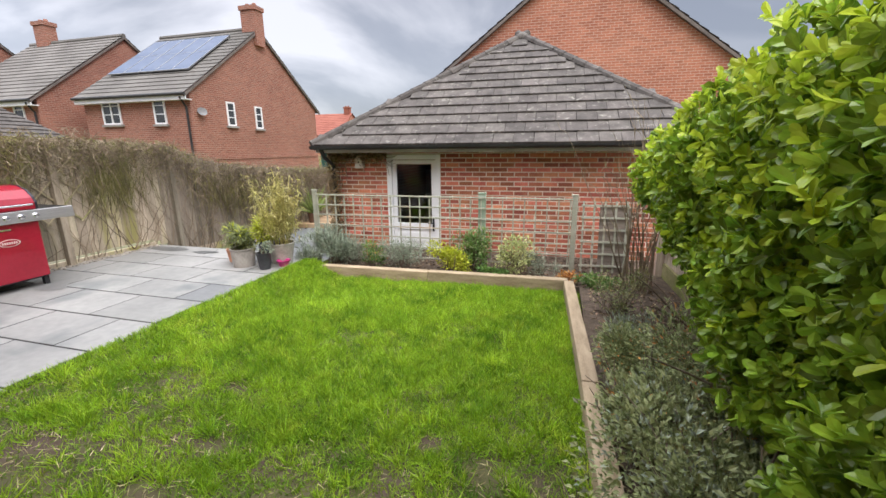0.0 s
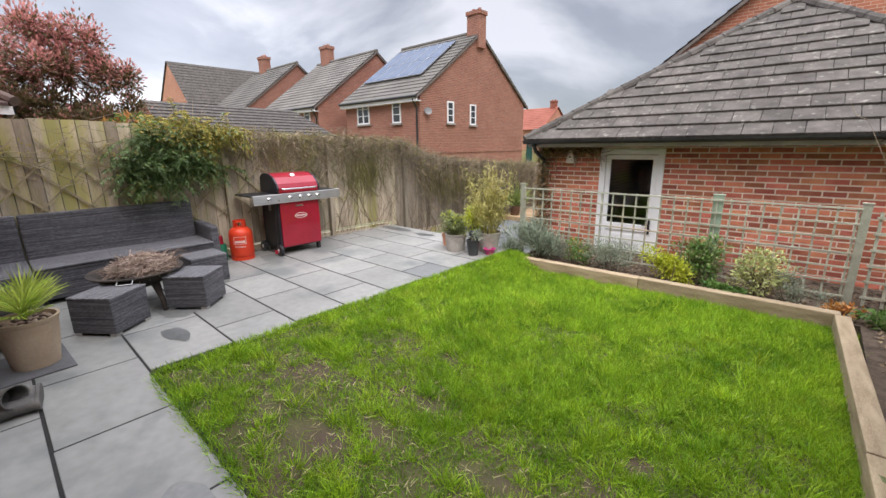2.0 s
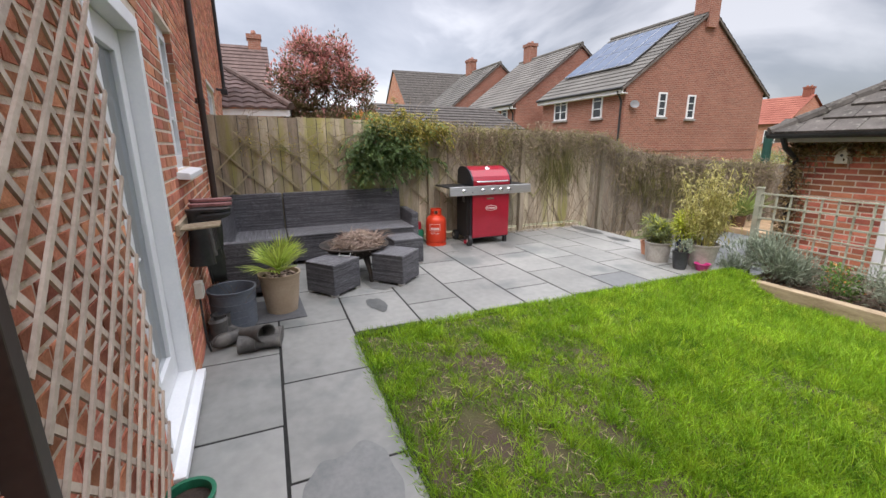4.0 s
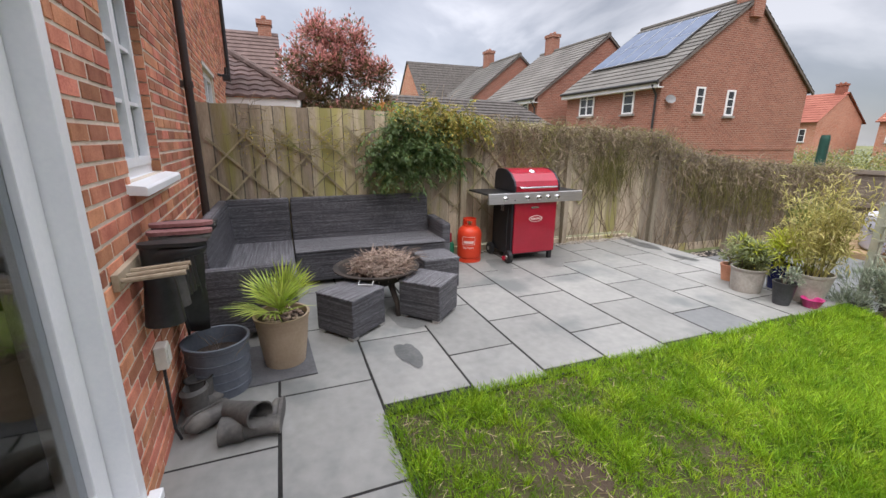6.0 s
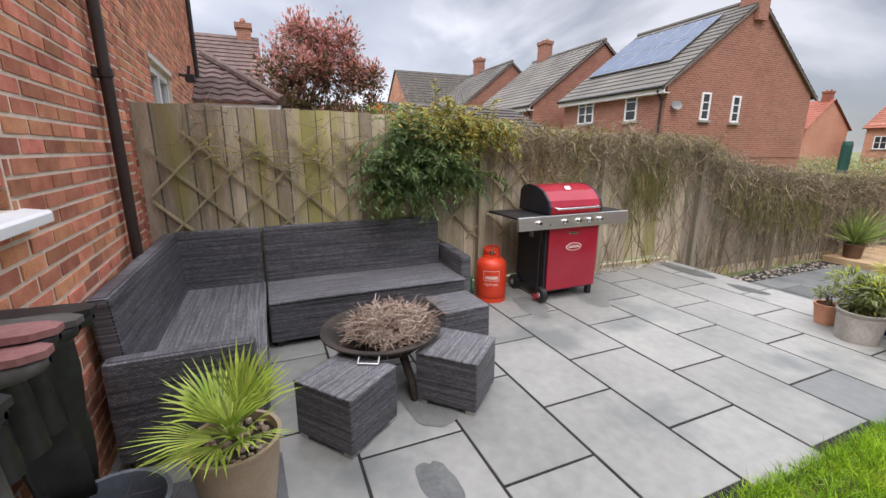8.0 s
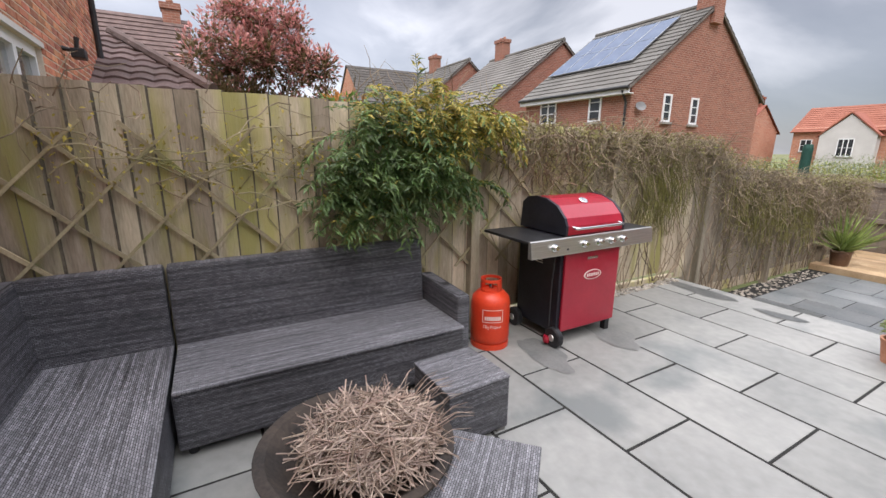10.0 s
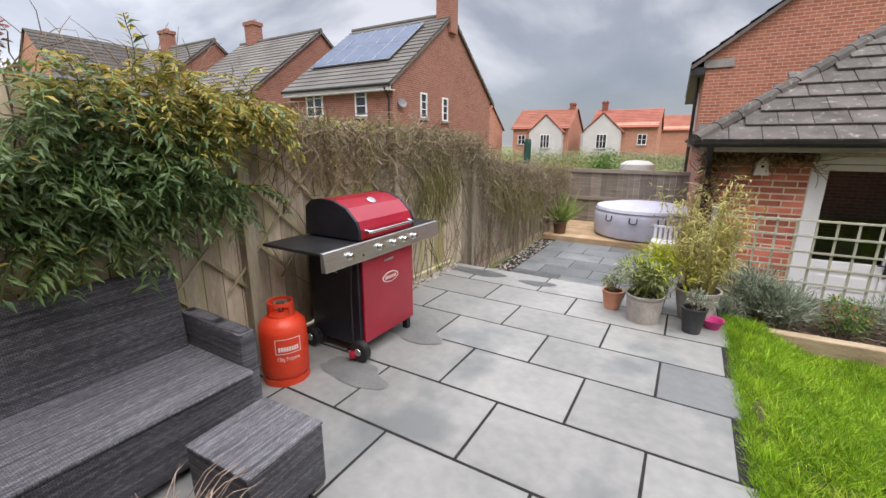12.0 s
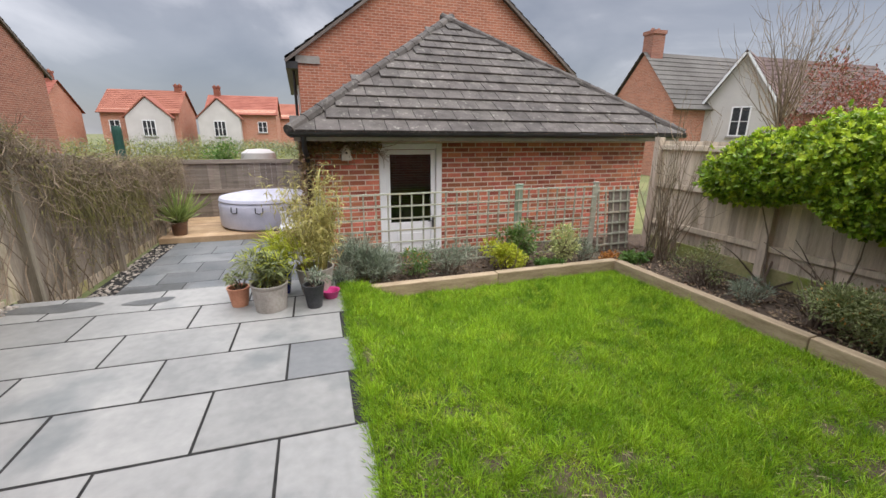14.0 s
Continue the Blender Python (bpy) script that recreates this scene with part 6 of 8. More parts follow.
# gas bottle
gb = thing("gas_bottle", pose(-6.0, 2.58, 0), "orange-red propane gas bottle with a pale label", "gas bottle")
gb.scale = (1.0, 1.0, 0.92)
bm = bmesh.new()
lathe(bm, [(0, 0.03), (0.13, 0.03), (0.155, 0.06), (0.16, 0.10), (0.16, 0.40), (0.15, 0.455), (0.11, 0.50), (0.05, 0.52), (0, 0.525)], 32)
body = part("body", bm, ORANGE, gb, smooth=True)
bm = bmesh.new()
for k in range(32):
    a0, a1 = 2 * math.pi * k / 32, 2 * math.pi * (k + 1) / 32
    v = [bm.verts.new((r * math.cos(a), r * math.sin(a), z)) for r, z in ((0.158, 0.0), (0.158, 0.05), (0.15, 0.05), (0.15, 0.0)) for a in (a0, a1)]
    for i in range(4):
        j = (i + 1) % 4
        bm.faces.new((v[2 * i], v[2 * i + 1], v[2 * j + 1], v[2 * j]))
bmesh.ops.remove_doubles(bm, verts=bm.verts, dist=1e-4)
part("foot_ring", bm, ORANGE, gb)
bm = bmesh.new()
for k in range(28):
    a0, a1 = 2 * math.pi * k / 28, 2 * math.pi * (k + 1) / 28
    for lo, hi in ((0.50, 0.62),) if k % 14 in (0, 1, 2, 3, 4) else ((0.50, 0.525), (0.595, 0.62)):
        v = [bm.verts.new((r * math.cos(a), r * math.sin(a), z)) for r, z in ((0.088, lo), (0.085, hi), (0.078, hi), (0.081, lo)) for a in (a0, a1)]
        for i in range(4):
            j = (i + 1) % 4
            bm.faces.new((v[2 * i], v[2 * i + 1], v[2 * j + 1], v[2 * j]))
part("collar", bm, ORANGE, gb)
bm = bmesh.new()
lathe(bm, [(0, 0.52), (0.02, 0.52), (0.018, 0.58), (0.026, 0.585), (0.026, 0.605), (0, 0.605)], 12)
part("valve", bm, CHROME, gb)


def curved_patch(bm, r, a0, a1, z0, z1, n=10):
    lo, hi = [], []
    for i in range(n + 1):
        a = a0 + (a1 - a0) * i / n
        lo.append(bm.verts.new((r * math.cos(a), r * math.sin(a), z0)))
        hi.append(bm.verts.new((r * math.cos(a), r * math.sin(a), z1)))
    for i in range(n):
        bm.faces.new((lo[i], lo[i + 1], hi[i + 1], hi[i]))


bm = bmesh.new()
A0 = radians(-58)
for z0, z1, a, b in ((0.375, 0.38, 0, 1.05), (0.265, 0.27, 0, 1.05), (0.265, 0.38, 0, 0.03), (0.265, 0.38, 1.02, 1.05)):
    curved_patch(bm, 0.1615, A0 + a, A0 + b, z0, z1)
for i in range(8):
    curved_patch(bm, 0.1615, A0 + 0.12 + i * 0.105, A0 + 0.20 + i * 0.105, 0.285, 0.32, 2)
part("label", bm, LABEL, gb, "white printed frame and lettering")


def lettering(words, size):
    """Words as flat faces, in the x-y plane, from the built-in font."""
    cu = bpy.data.curves.new("words", "FONT")
    cu.body, cu.size, cu.resolution_u = words, size, 3
    ob = new("words", cu)
    me = ob.evaluated_get(bpy.context.evaluated_depsgraph_get()).to_mesh()
    b = bmesh.new()
    b.from_mesh(me)
    bpy.data.objects.remove(ob)
    bpy.data.curves.remove(cu)
    return b


bm = lettering("13kg Propane", 0.044)
for q in bm.verts:
    a = A0 + 0.03 + q.co.x / 0.262
    q.co = Vector((0.162 * math.cos(a), 0.162 * math.sin(a), 0.212 + q.co.y))
part("writing", bm, LABEL, gb, "white words 13kg Propane")
gc = thing("watering_can", pose(-6.13, 2.33, 0), "green plastic can with a red top standing by the fence", "watering can")
bm = bmesh.new()
lathe(bm, [(0, 0), (0.08, 0), (0.085, 0.2), (0.07, 0.24), (0, 0.24)], 16)
part("body", bm, GREENP, gc, smooth=True)
bm = bmesh.new()
lathe(bm, [(0, 0.245), (0.05, 0.245), (0.045, 0.36), (0, 0.37)], 14)
part("top", bm, RED, gc, smooth=True)


# ---- pots and plants ----
def pot(name, m, r, h, material, label, taper=0.75, rim=0.02, soil=COMPOST, category="plant pot", group="", drop=0.035):
    t = thing(name, m, label, category, group)
    b = bmesh.new()
    lathe(b, [(0, 0), (r * taper, 0), (r * (taper + 0.8) / 1.8, h * 0.4), (r * 0.97, h - rim * 1.6), (r, h - rim * 1.4), (r + 0.006, h), (r - 0.012, h), (r - 0.018, h - rim * 1.5), (r * 0.9, h - 0.05), (r * 0.87, h - drop - 0.02)], 28)
    part("pot", b, material, t, smooth=True)
    b = bmesh.new()
    lathe(b, [(0, h - drop), (r * 0.9, h - drop - 0.005)], 20)
    part("soil", b, soil, t)
    return t


def shrub(name, pos, radii, n, l, w, material, label, category="shrub", stems=10, shell=0.35, up=0.4, second=None, droop=0.15, parent=None, blobs=6):
    """A bush: stems from the ground and leaves in several uneven lobes."""
    t = parent or thing(name, pose(*pos), label, category)
    off = Vector((0, 0, 0)) if parent is None else Vector(pos)
    rx, ry, rz = radii
    bm = bmesh.new()
    twigs(bm, stems, off, rx * 0.15, 1.6, rz * 1.7, 0.006 + 0.01 * rz, 5, 0.22)
    tagged(part("stem_tangle", bm, BARK, t), kind="stuff")
    P, D = [], []
    for k in range(blobs):
        c = np.array([rng.normal(0, rx * 0.42), rng.normal(0, ry * 0.42), rz * (1.0 + rng.normal(0, 0.32))]) + np.array(off)
        f = rng.uniform(0.45, 0.75)
        p, d = ball(n // blobs, c, (rx * f, ry * f, rz * f), shell)
        P.append(p)
        D.append(d)
    P, D = np.concatenate(P), np.concatenate(D)
    ok = P[:, 2] > off.z + 0.01
    P, D = P[ok], D[ok]
    D = D + np.array([0, 0, up]) + rng.normal(0, 0.45, D.shape)
    if second:
        s = rng.random(len(P)) < second[1] * np.clip((P[:, 2] - off.z) / (2 * rz), 0.15, 1.2)
        leaves("foliage", P[~s], D[~s], l, w, material, t, droop=droop)
        leaves("young_foliage", P[s], D[s], l, w, second[0], t, droop=droop)
    else:
        leaves("foliage", P, D, l, w, material, t, droop=droop)
    return t


# palm in a beige pot
pp = pot("potted_palm", pose(-4.05, 0.235, 0.012), 0.185, 0.37, BEIGE, "small fan palm in a beige pot topped with pebbles", 0.74, category="potted plant")
bm = bmesh.new()
for _ in range(90):
    a, r = rng.uniform(0, 6.28), 0.15 * math.sqrt(rng.random())
    bmesh.ops.create_icosphere(bm, subdivisions=1, radius=rng.uniform(0.008, 0.018), matrix=Matrix.Translation((r * math.cos(a), r * math.sin(a), 0.342)) @ Matrix.Diagonal((1, 1.2, 0.7, 1)))
tagged(part("pebble_topping", bm, PEBBLE, pp), kind="stuff")
for k in range(15):
    a = k * 2.4
    el = rng.uniform(0.35, 1.35)
    d0 = Vector((math.cos(a) * math.cos(el), math.sin(a) * math.cos(el), math.sin(el)))
    st_ = Vector((0, 0, 0.36))
    hub = st_ + d0 * rng.uniform(0.06, 0.13)
    bm = bmesh.new()
    tube(bm, [st_, st_.lerp(hub, 0.5) + Vector((0, 0, 0.01)), hub], [0.007, 0.005, 0.004], 5)
    sd = d0.cross(Vector((0, 0, 1))).normalized()
    for j in range(-6, 7):
        ang = j * 0.12
        d = (d0 * math.cos(ang) + sd * math.sin(ang)).normalized()
        ln = 0.33 * (1 - 0.02 * abs(j)) * rng.uniform(0.85, 1.05)
        n = sd.cross(d0).normalized()
        w = n.cross(d).normalized() * 0.0062
        m1 = hub + d * ln * 0.6
        tip = hub + d * ln - Vector((0, 0, 0.02 + 0.02 * abs(j) / 6))
        v = [bm.verts.new(q) for q in (hub - w * 0.3, hub + w * 0.3, m1 + w, m1 - w, tip)]
        bm.faces.new(v[:4])
        bm.faces.new((v[3], v[2], v[4]))
    part("frond", bm, PALM, pp)
gp = pot("grey_planter", pose(-3.85, -0.155, 0.0), 0.19, 0.35, GREYPOT, "ribbed blue-grey planter with bare twigs in dark soil", 0.9, drop=0.11)
bm = bmesh.new()
twigs(bm, 9, (0, 0, 0.24), 0.07, 0.9, 0.26, 0.003)
part("twigs", bm, BARK, gp)
bm = bmesh.new()
tube(bm, [(0.185 * math.cos(a), 0.185 * math.sin(a), 0.318) for a in [i * 2 * math.pi / 24 for i in range(25)]], 0.006, 6)
for zz in (0.06, 0.12, 0.18, 0.24):
    tube(bm, [((0.173 + zz * 0.045) * math.cos(a), (0.173 + zz * 0.045) * math.sin(a), zz) for a in [i * 2 * math.pi / 24 for i in range(25)]], 0.004, 5)
part("ribs", bm, GREYPOT, gp)
mt = thing("slate_slab", pose(-4.07, 0.18, 0.0, 0, 0, 3), "loose dark slate slab under the pots", "slab")
bm = bmesh.new()
box(bm, -0.28, 0.29, -0.25, 0.24, 0.001, 0.012)
part("slab", bm, SLATE, mt, bevel=0.003)

tp = pot("terracotta_pot", pose(-4.22, 5.12, 0), 0.10, 0.19, TERRA, "terracotta pot with a small twiggy shrub", 0.72, category="potted plant", group="pots at the patio end")
shrub("", (0, 0, 0.16), (0.12, 0.12, 0.12), 220, 0.035, 0.02, DULL, "", parent=tp, stems=7)
sp2 = pot("stone_pot", pose(-3.92, 4.96, 0), 0.165, 0.26, STONEPOT, "carved grey stone pot with a feathery green shrub", 0.85, category="potted plant", group="pots at the patio end")
shrub("", (0, 0, 0.22), (0.21, 0.21, 0.18), 1500, 0.075, 0.014, DULL, "", parent=sp2, stems=10, second=(YELLOWG, 0.35), droop=0.3)
dk = pot("dark_pot", pose(-3.52, 4.89, 0), 0.10, 0.23, DARKPOT, "dark tapered pot with a small grey-green plant", 0.7, category="potted plant", group="pots at the patio end")
shrub("", (0, 0, 0.2), (0.1, 0.1, 0.09), 240, 0.04, 0.012, LAVEN, "", parent=dk, stems=6)
bp = pot("blue_pot", pose(-3.85, 5.36, 0), 0.12, 0.28, BLUEPOT, "blue glazed pot with a yellow-green fern-like shrub", 0.7, category="potted plant", group="pots at the patio end")
shrub("", (0, 0, 0.26), (0.22, 0.22, 0.21), 800, 0.10, 0.014, YELLOWG, "", parent=bp, stems=9, droop=0.35)
bb = pot("bamboo_pot", pose(-3.5, 5.24, 0), 0.19, 0.30, STONEPOT, "wide grey pot of straw-coloured bamboo", 0.7, category="potted plant", group="pots at the patio end")
bm = bmesh.new()
P, D = [], []
for k in range(26):
    a, r = rng.uniform(0, 6.28), 0.12 * math.sqrt(rng.random())
    h = rng.uniform(0.55, 1.05)
    base = Vector((r * math.cos(a), r * math.sin(a), 0.26))
    top = base + Vector((0.25 * math.cos(a) * rng.random() + rng.normal(0, 0.06), 0.25 * math.sin(a) * rng.random() + rng.normal(0, 0.06), h))
    mid_ = base.lerp(top, 0.55) + Vector(rng.normal(0, 0.015, 3))
    bm = bmesh.new()
    tube(bm, [base, mid_, top], [0.006, 0.005, 0.002], 5, False)
    part("cane", bm, BAMB, bb)
    for t_ in rng.uniform(0.25, 1.02, 95):
        P.append(np.array(base.lerp(top, t_)) + rng.normal(0, 0.05, 3))
        D.append(rng.normal(0, 1, 3) + np.array([0, 0, -0.1]))
leaves("bamboo_leaves", np.array(P), np.array(D), 0.085, 0.012, BAMB, bb, droop=0.3)
pk = thing("plastic_trug", pose(-3.36, 5.08, 0), "small magenta plastic tub beside the pots", "tub")
bm = bmesh.new()
lathe(bm, [(0, 0), (0.06, 0), (0.09, 0.08), (0.095, 0.085), (0.08, 0.08), (0.05, 0.01), (0, 0.01)], 18)
part("tub", bm, PINK, pk, smooth=True)


# ---- garden trellis screen before the garage ----
scr = thing("trellis_screen", pose(-3.38, 6.02, 0, 0, 0, 1.6), "square-lattice trellis screen in faded sage paint on posts", "trellis")
TW, TT, TB = 3.88, 0.915, -0.06
n = 26
for i in range(n):
    x = 0.03 + i * (TW - 0.06) / (n - 1)
    bm = bmesh.new()
    box(bm, x - 0.0095, x + 0.0095, 0.0, 0.016, TB, TT)
    part("upright_slat", bm, LATH_G, scr)
for i in range(7):
    z = TT - 0.012 - i * 0.155
    bm = bmesh.new()
    box(bm, 0, TW, -0.016, -0.001, z - 0.0095, z + 0.0095)
    part("cross_slat", bm, LATH_G, scr)
for x, w, h, mt_ in ((-0.03, 0.075, 0.96, LATH_G), (2.64, 0.11, 0.955, SAGE), (TW + 0.03, 0.075, 0.95, LATH_G)):
    bm = bmesh.new()
    box(bm, x - w / 2, x + w / 2, 0.018, 0.05, -0.2, h)
    part("post", bm, mt_, scr, bevel=0.005)
    bm = bmesh.new()
    box(bm, x - w / 2 - 0.008, x + w / 2 + 0.008, 0.01, 0.058, h, h + 0.016)
    part("post_cap", bm, mt_, scr, bevel=0.003)
lean = thing("lattice_screen", pose(0.62, 6.13, -0.1, -6, 0, 4), "small leaning lattice panel with a grey board behind it", "trellis")
for i in range(5):
    bm = bmesh.new()
    box(bm, 0.02 + i * 0.14, 0.045 + i * 0.14, 0, 0.016, 0, 0.98)
    part("upright_slat", bm, LATH_G, lean)
for i in range(6):
    bm = bmesh.new()
    box(bm, 0, 0.62, -0.016, -0.001, 0.08 + i * 0.165, 0.105 + i * 0.165)
    part("cross_slat", bm, LATH_G, lean)
bm = bmesh.new()
box(bm, 0.25, 0.66, 0.02, 0.04, 0.0, 0.9)
part("backing_board", bm, FENCE_F, lean)

# bird box
bx = thing("bird_box", GM @ pose(-0.93, -0.01, 1.27), "small pale wooden bird box with a pitched roof on the wall", "bird box")
bm = bmesh.new()
extrude_outline(bm, [(-0.07, 0), (0.07, 0), (0.055, 0.13), (0, 0.2), (-0.055, 0.13)], 1, -0.12, 0.0)
part("box", bm, mat("pale_box_wood", (0.5, 0.46, 0.38), (0.62, 0.58, 0.5), 0.8, 8, 50, 0.2), bx)
bm = bmesh.new()
lathe(bm, [(0, 0), (0.016, 0), (0.016, 0.004), (0, 0.004)], 12)
part("hole", bm, BLACK, bx, m=Matrix.Translation((0, -0.1195, 0.1)) @ pose(0, 0, 0, 90, 0, 0))
bm = bmesh.new()
for s in (-1, 1):
    roof_plane(bm, (s * 0.075, -0.14, 0.115), (s * 0.075, 0.0, 0.115), (0, 0.0, 0.205), (0, -0.14, 0.205), 0.012)
part("roof", bm, BEIGE, bx)

# ---- deck and hot tub ----
dkk = thing("deck", pose(-6.35, 9.72, LOW), "low timber deck of pale brown boards", "deck", kind="structure")
for i in range(15):
    bm = bmesh.new()
    box(bm, 0, 4.0, i * 0.14, i * 0.14 + 0.134, 0.08, 0.108)
    part("deck_board", bm, DECK, dkk)
bm = bmesh.new()
box(bm, 0, 4.0, -0.025, -0.002, 0.0, 0.105)
part("fascia_board", bm, DECK, dkk, bevel=0.004)
spa = thing("inflatable_hot_tub", pose(-4.47, 10.72, LOW + 0.108), "round lilac-grey inflatable hot tub with its lid on", "hot tub")
bm = bmesh.new()
lathe(bm, [(0, 0.0), (0.9, 0.0), (0.965, 0.05), (0.985, 0.18), (0.98, 0.34), (0.985, 0.48), (0.95, 0.56), (0.90, 0.585), (0, 0.585)], 48)
part("tub_wall", bm, SPAMAT, spa, smooth=True)
bm = bmesh.new()
lathe(bm, [(0.96, 0.555), (0.975, 0.575), (0.95, 0.63), (0.7, 0.675), (0.0, 0.70)], 48)
part("lid", bm, SPAMAT, spa, "padded lid", smooth=True)
for a in (-125, -95, -65):
    bm = bmesh.new()
    ca, sa = math.cos(radians(a)), math.sin(radians(a))
    for da in (-4, 4):
        c2, s2_ = math.cos(radians(a + da)), math.sin(radians(a + da))
        tube(bm, [(0.985 * c2, 0.985 * s2_, 0.5), (1.0 * c2, 1.0 * s2_, 0.4)], 0.012, 6)
    tube(bm, [(1.0 * math.cos(radians(a - 4)), 1.0 * math.sin(radians(a - 4)), 0.4), (1.01 * ca, 1.01 * sa, 0.38), (1.0 * math.cos(radians(a + 4)), 1.0 * math.sin(radians(a + 4)), 0.4)], 0.012, 6)
    part("strap", bm, DARKPOT, spa)
wc = thing("slatted_chair", pose(-3.95, 9.3, LOW), "small white slatted garden chair", "chair")
for i in range(5):
    bm = bmesh.new()
    box(bm, -0.2 + i * 0.085, -0.15 + i * 0.085, 0.2, 0.22, 0.30, 0.52)
    part("back_slat", bm, WHITE, wc)
bm = bmesh.new()
box(bm, -0.22, 0.22, 0.195, 0.225, 0.52, 0.56)
part("top_rail", bm, WHITE, wc)
bm = bmesh.new()
box(bm, -0.22, 0.22, -0.2, 0.22, 0.28, 0.30)
part("seat", bm, WHITE, wc)
for x in (-0.2, 0.2):
    for yy in (-0.18, 0.2):
        bm = bmesh.new()
        box(bm, x - 0.018, x + 0.018, yy - 0.018, yy + 0.018, 0, 0.28)
        part("leg", bm, WHITE, wc)
yu = pot("spiky_plant_pot", pose(-6.05, 9.98, LOW + 0.108), 0.15, 0.26, mat("brown_glazed_pot", (0.07, 0.035, 0.02), (0.13, 0.07, 0.04), 0.3, 5, 40, 0.1), "spiky cordyline in a brown glazed pot on the deck", 0.8, category="potted plant")
p0 = np.tile(np.array([[0, 0, 0.25]]), (110, 1)) + rng.normal(0, 0.02, (110, 3))
dd_ = rng.normal(0, 1, (110, 3))
dd_[:, 2] = np.abs(dd_[:, 2]) + 0.6
blades("sword_foliage", p0, dd_, 0.62, 0.03, leafmat("sword_leaf", (0.13, 0.19, 0.05), (0.30, 0.37, 0.11), 0.4, 0.25), yu, bend=-0.2, seg=3)

# ---- things on and by the house wall ----
tr = thing("wall_trellis", HM @ pose(0.90, 0.04, 0.0), "brown diamond-lattice trellis fixed to the house wall", "trellis")
TRW, TR0, TR1 = 0.88, 0.22, 2.35
for k in range(-10, 30):
    for sgn in (1, -1):
        # laths at 45 degrees, clipped to the panel
        c = 0.142 * k
        za, zb = max(TR0, c if sgn > 0 else c - TRW), min(TR1, c + TRW if sgn > 0 else c)
        if zb - za < 0.08:
            continue
        xa = za - c if sgn > 0 else c - za
        xb = zb - c if sgn > 0 else c - zb
        d = Vector((xb - xa, 0, zb - za))
        bm = bmesh.new()
        box(bm, 0, d.length, -0.004, 0.004, -0.0095, 0.0095)
        part("lath", bm, LATH_W, tr, m=pose(xa, -0.005 if sgn > 0 else 0.005, za, 0, -math.degrees(math.atan2(d.z, d.x)), 0))
for x0, x1, z0, z1 in ((TRW + 0.035, TRW + 0.08, 0.0, TR1),):
    bm = bmesh.new()
    box(bm, x0, x1, -0.038, 0.022, z0, z1)
    part("post", bm, BROWNPIPE, tr, "dark brown upright post", bevel=0.004)
gpot = pot("green_pot", pose(-1.73, -0.19, 0), 0.10, 0.14, GREENP, "small green plastic pot by the trellis", 0.8)

rk = thing("boot_rack", HM @ pose(-0.68, 0.0, 1.02), "wooden wall rack with rails for upturned boots", "boot rack")
bm = bmesh.new()
box(bm, -0.46, 0.44, 0.006, 0.03, -0.035, 0.035)
part("back_board", bm, RAWWOOD, rk, bevel=0.004)
for x in (0.27, 0.34, 0.41):
    bm = bmesh.new()
    tube(bm, [(x, 0.03, 0.0), (x, 0.25, 0.012)], 0.011, 8)
    part("peg", bm, RAWWOOD, rk)


def boot(m, label, material, sole, shaft=0.33, name="wellington_boot"):
    """A boot standing on its sole at the origin, toe along y."""
    t = thing(name, m, label, "boot", "boots by the door")
    b = bmesh.new()
    rings = []
    secs = [(0.0, 0.02, 0.045, 0.055), (0.0, 0.08, 0.043, 0.055), (0.0, 0.13, 0.046, 0.058), (0.005, 0.2, 0.055, 0.066), (0.0, shaft, 0.068, 0.085)]
    for y, z, rx, ry in secs:
        rings.append([b.verts.new((rx * math.cos(a), y + ry * math.sin(a), z)) for a in [i * math.pi / 8 for i in range(16)]])
    for a, c in zip(rings, rings[1:]):
        for i in range(16):
            b.faces.new((a[i], a[(i + 1) % 16], c[(i + 1) % 16], c[i]))
    toe = []
    for y, z, rx, rz in [(0.0, 0.06, 0.044, 0.05), (0.06, 0.055, 0.046, 0.045), (0.12, 0.045, 0.05, 0.036), (0.17, 0.04, 0.047, 0.03), (0.205, 0.035, 0.03, 0.022), (0.218, 0.03, 0.006, 0.008)]:
        toe.append([b.verts.new((rx * math.cos(a), y, max(0.015, z + rz * math.sin(a)))) for a in [i * math.pi / 8 for i in range(16)]])
    for a, c in zip(toe, toe[1:]):
        for i in range(16):
            b.faces.new((a[i], a[(i + 1) % 16], c[(i + 1) % 16], c[i]))
    inner = [b.verts.new(v_.co * 1.0 - Vector((v_.co.x * 0.1, v_.co.y * 0.1, 0.0))) for v_ in rings[-1]]
    deep = [b.verts.new((v_.co.x * 0.85, v_.co.y * 0.85, shaft - 0.12)) for v_ in rings[-1]]
    for a, c in ((rings[-1], inner), (inner, deep)):
        for i in range(16):
            b.faces.new((a[i], a[(i + 1) % 16], c[(i + 1) % 16], c[i]))
    b.faces.new(deep)
    part("upper", b, material, t, smooth=True)
    b = bmesh.new()
    pts = [(0.044 * math.cos(a), -0.012 + 0.05 * math.sin(a)) for a in [math.pi + i * math.pi / 8 for i in range(9)]] + [(0.042, 0.06), (0.05, 0.12), (0.046, 0.18), (0.02, 0.222), (-0.02, 0.222), (-0.046, 0.18), (-0.05, 0.12), (-0.042, 0.06)]
    extrude_outline(b, pts, 2, 0.0, 0.018)
    part("sole", b, sole, t)
    return t


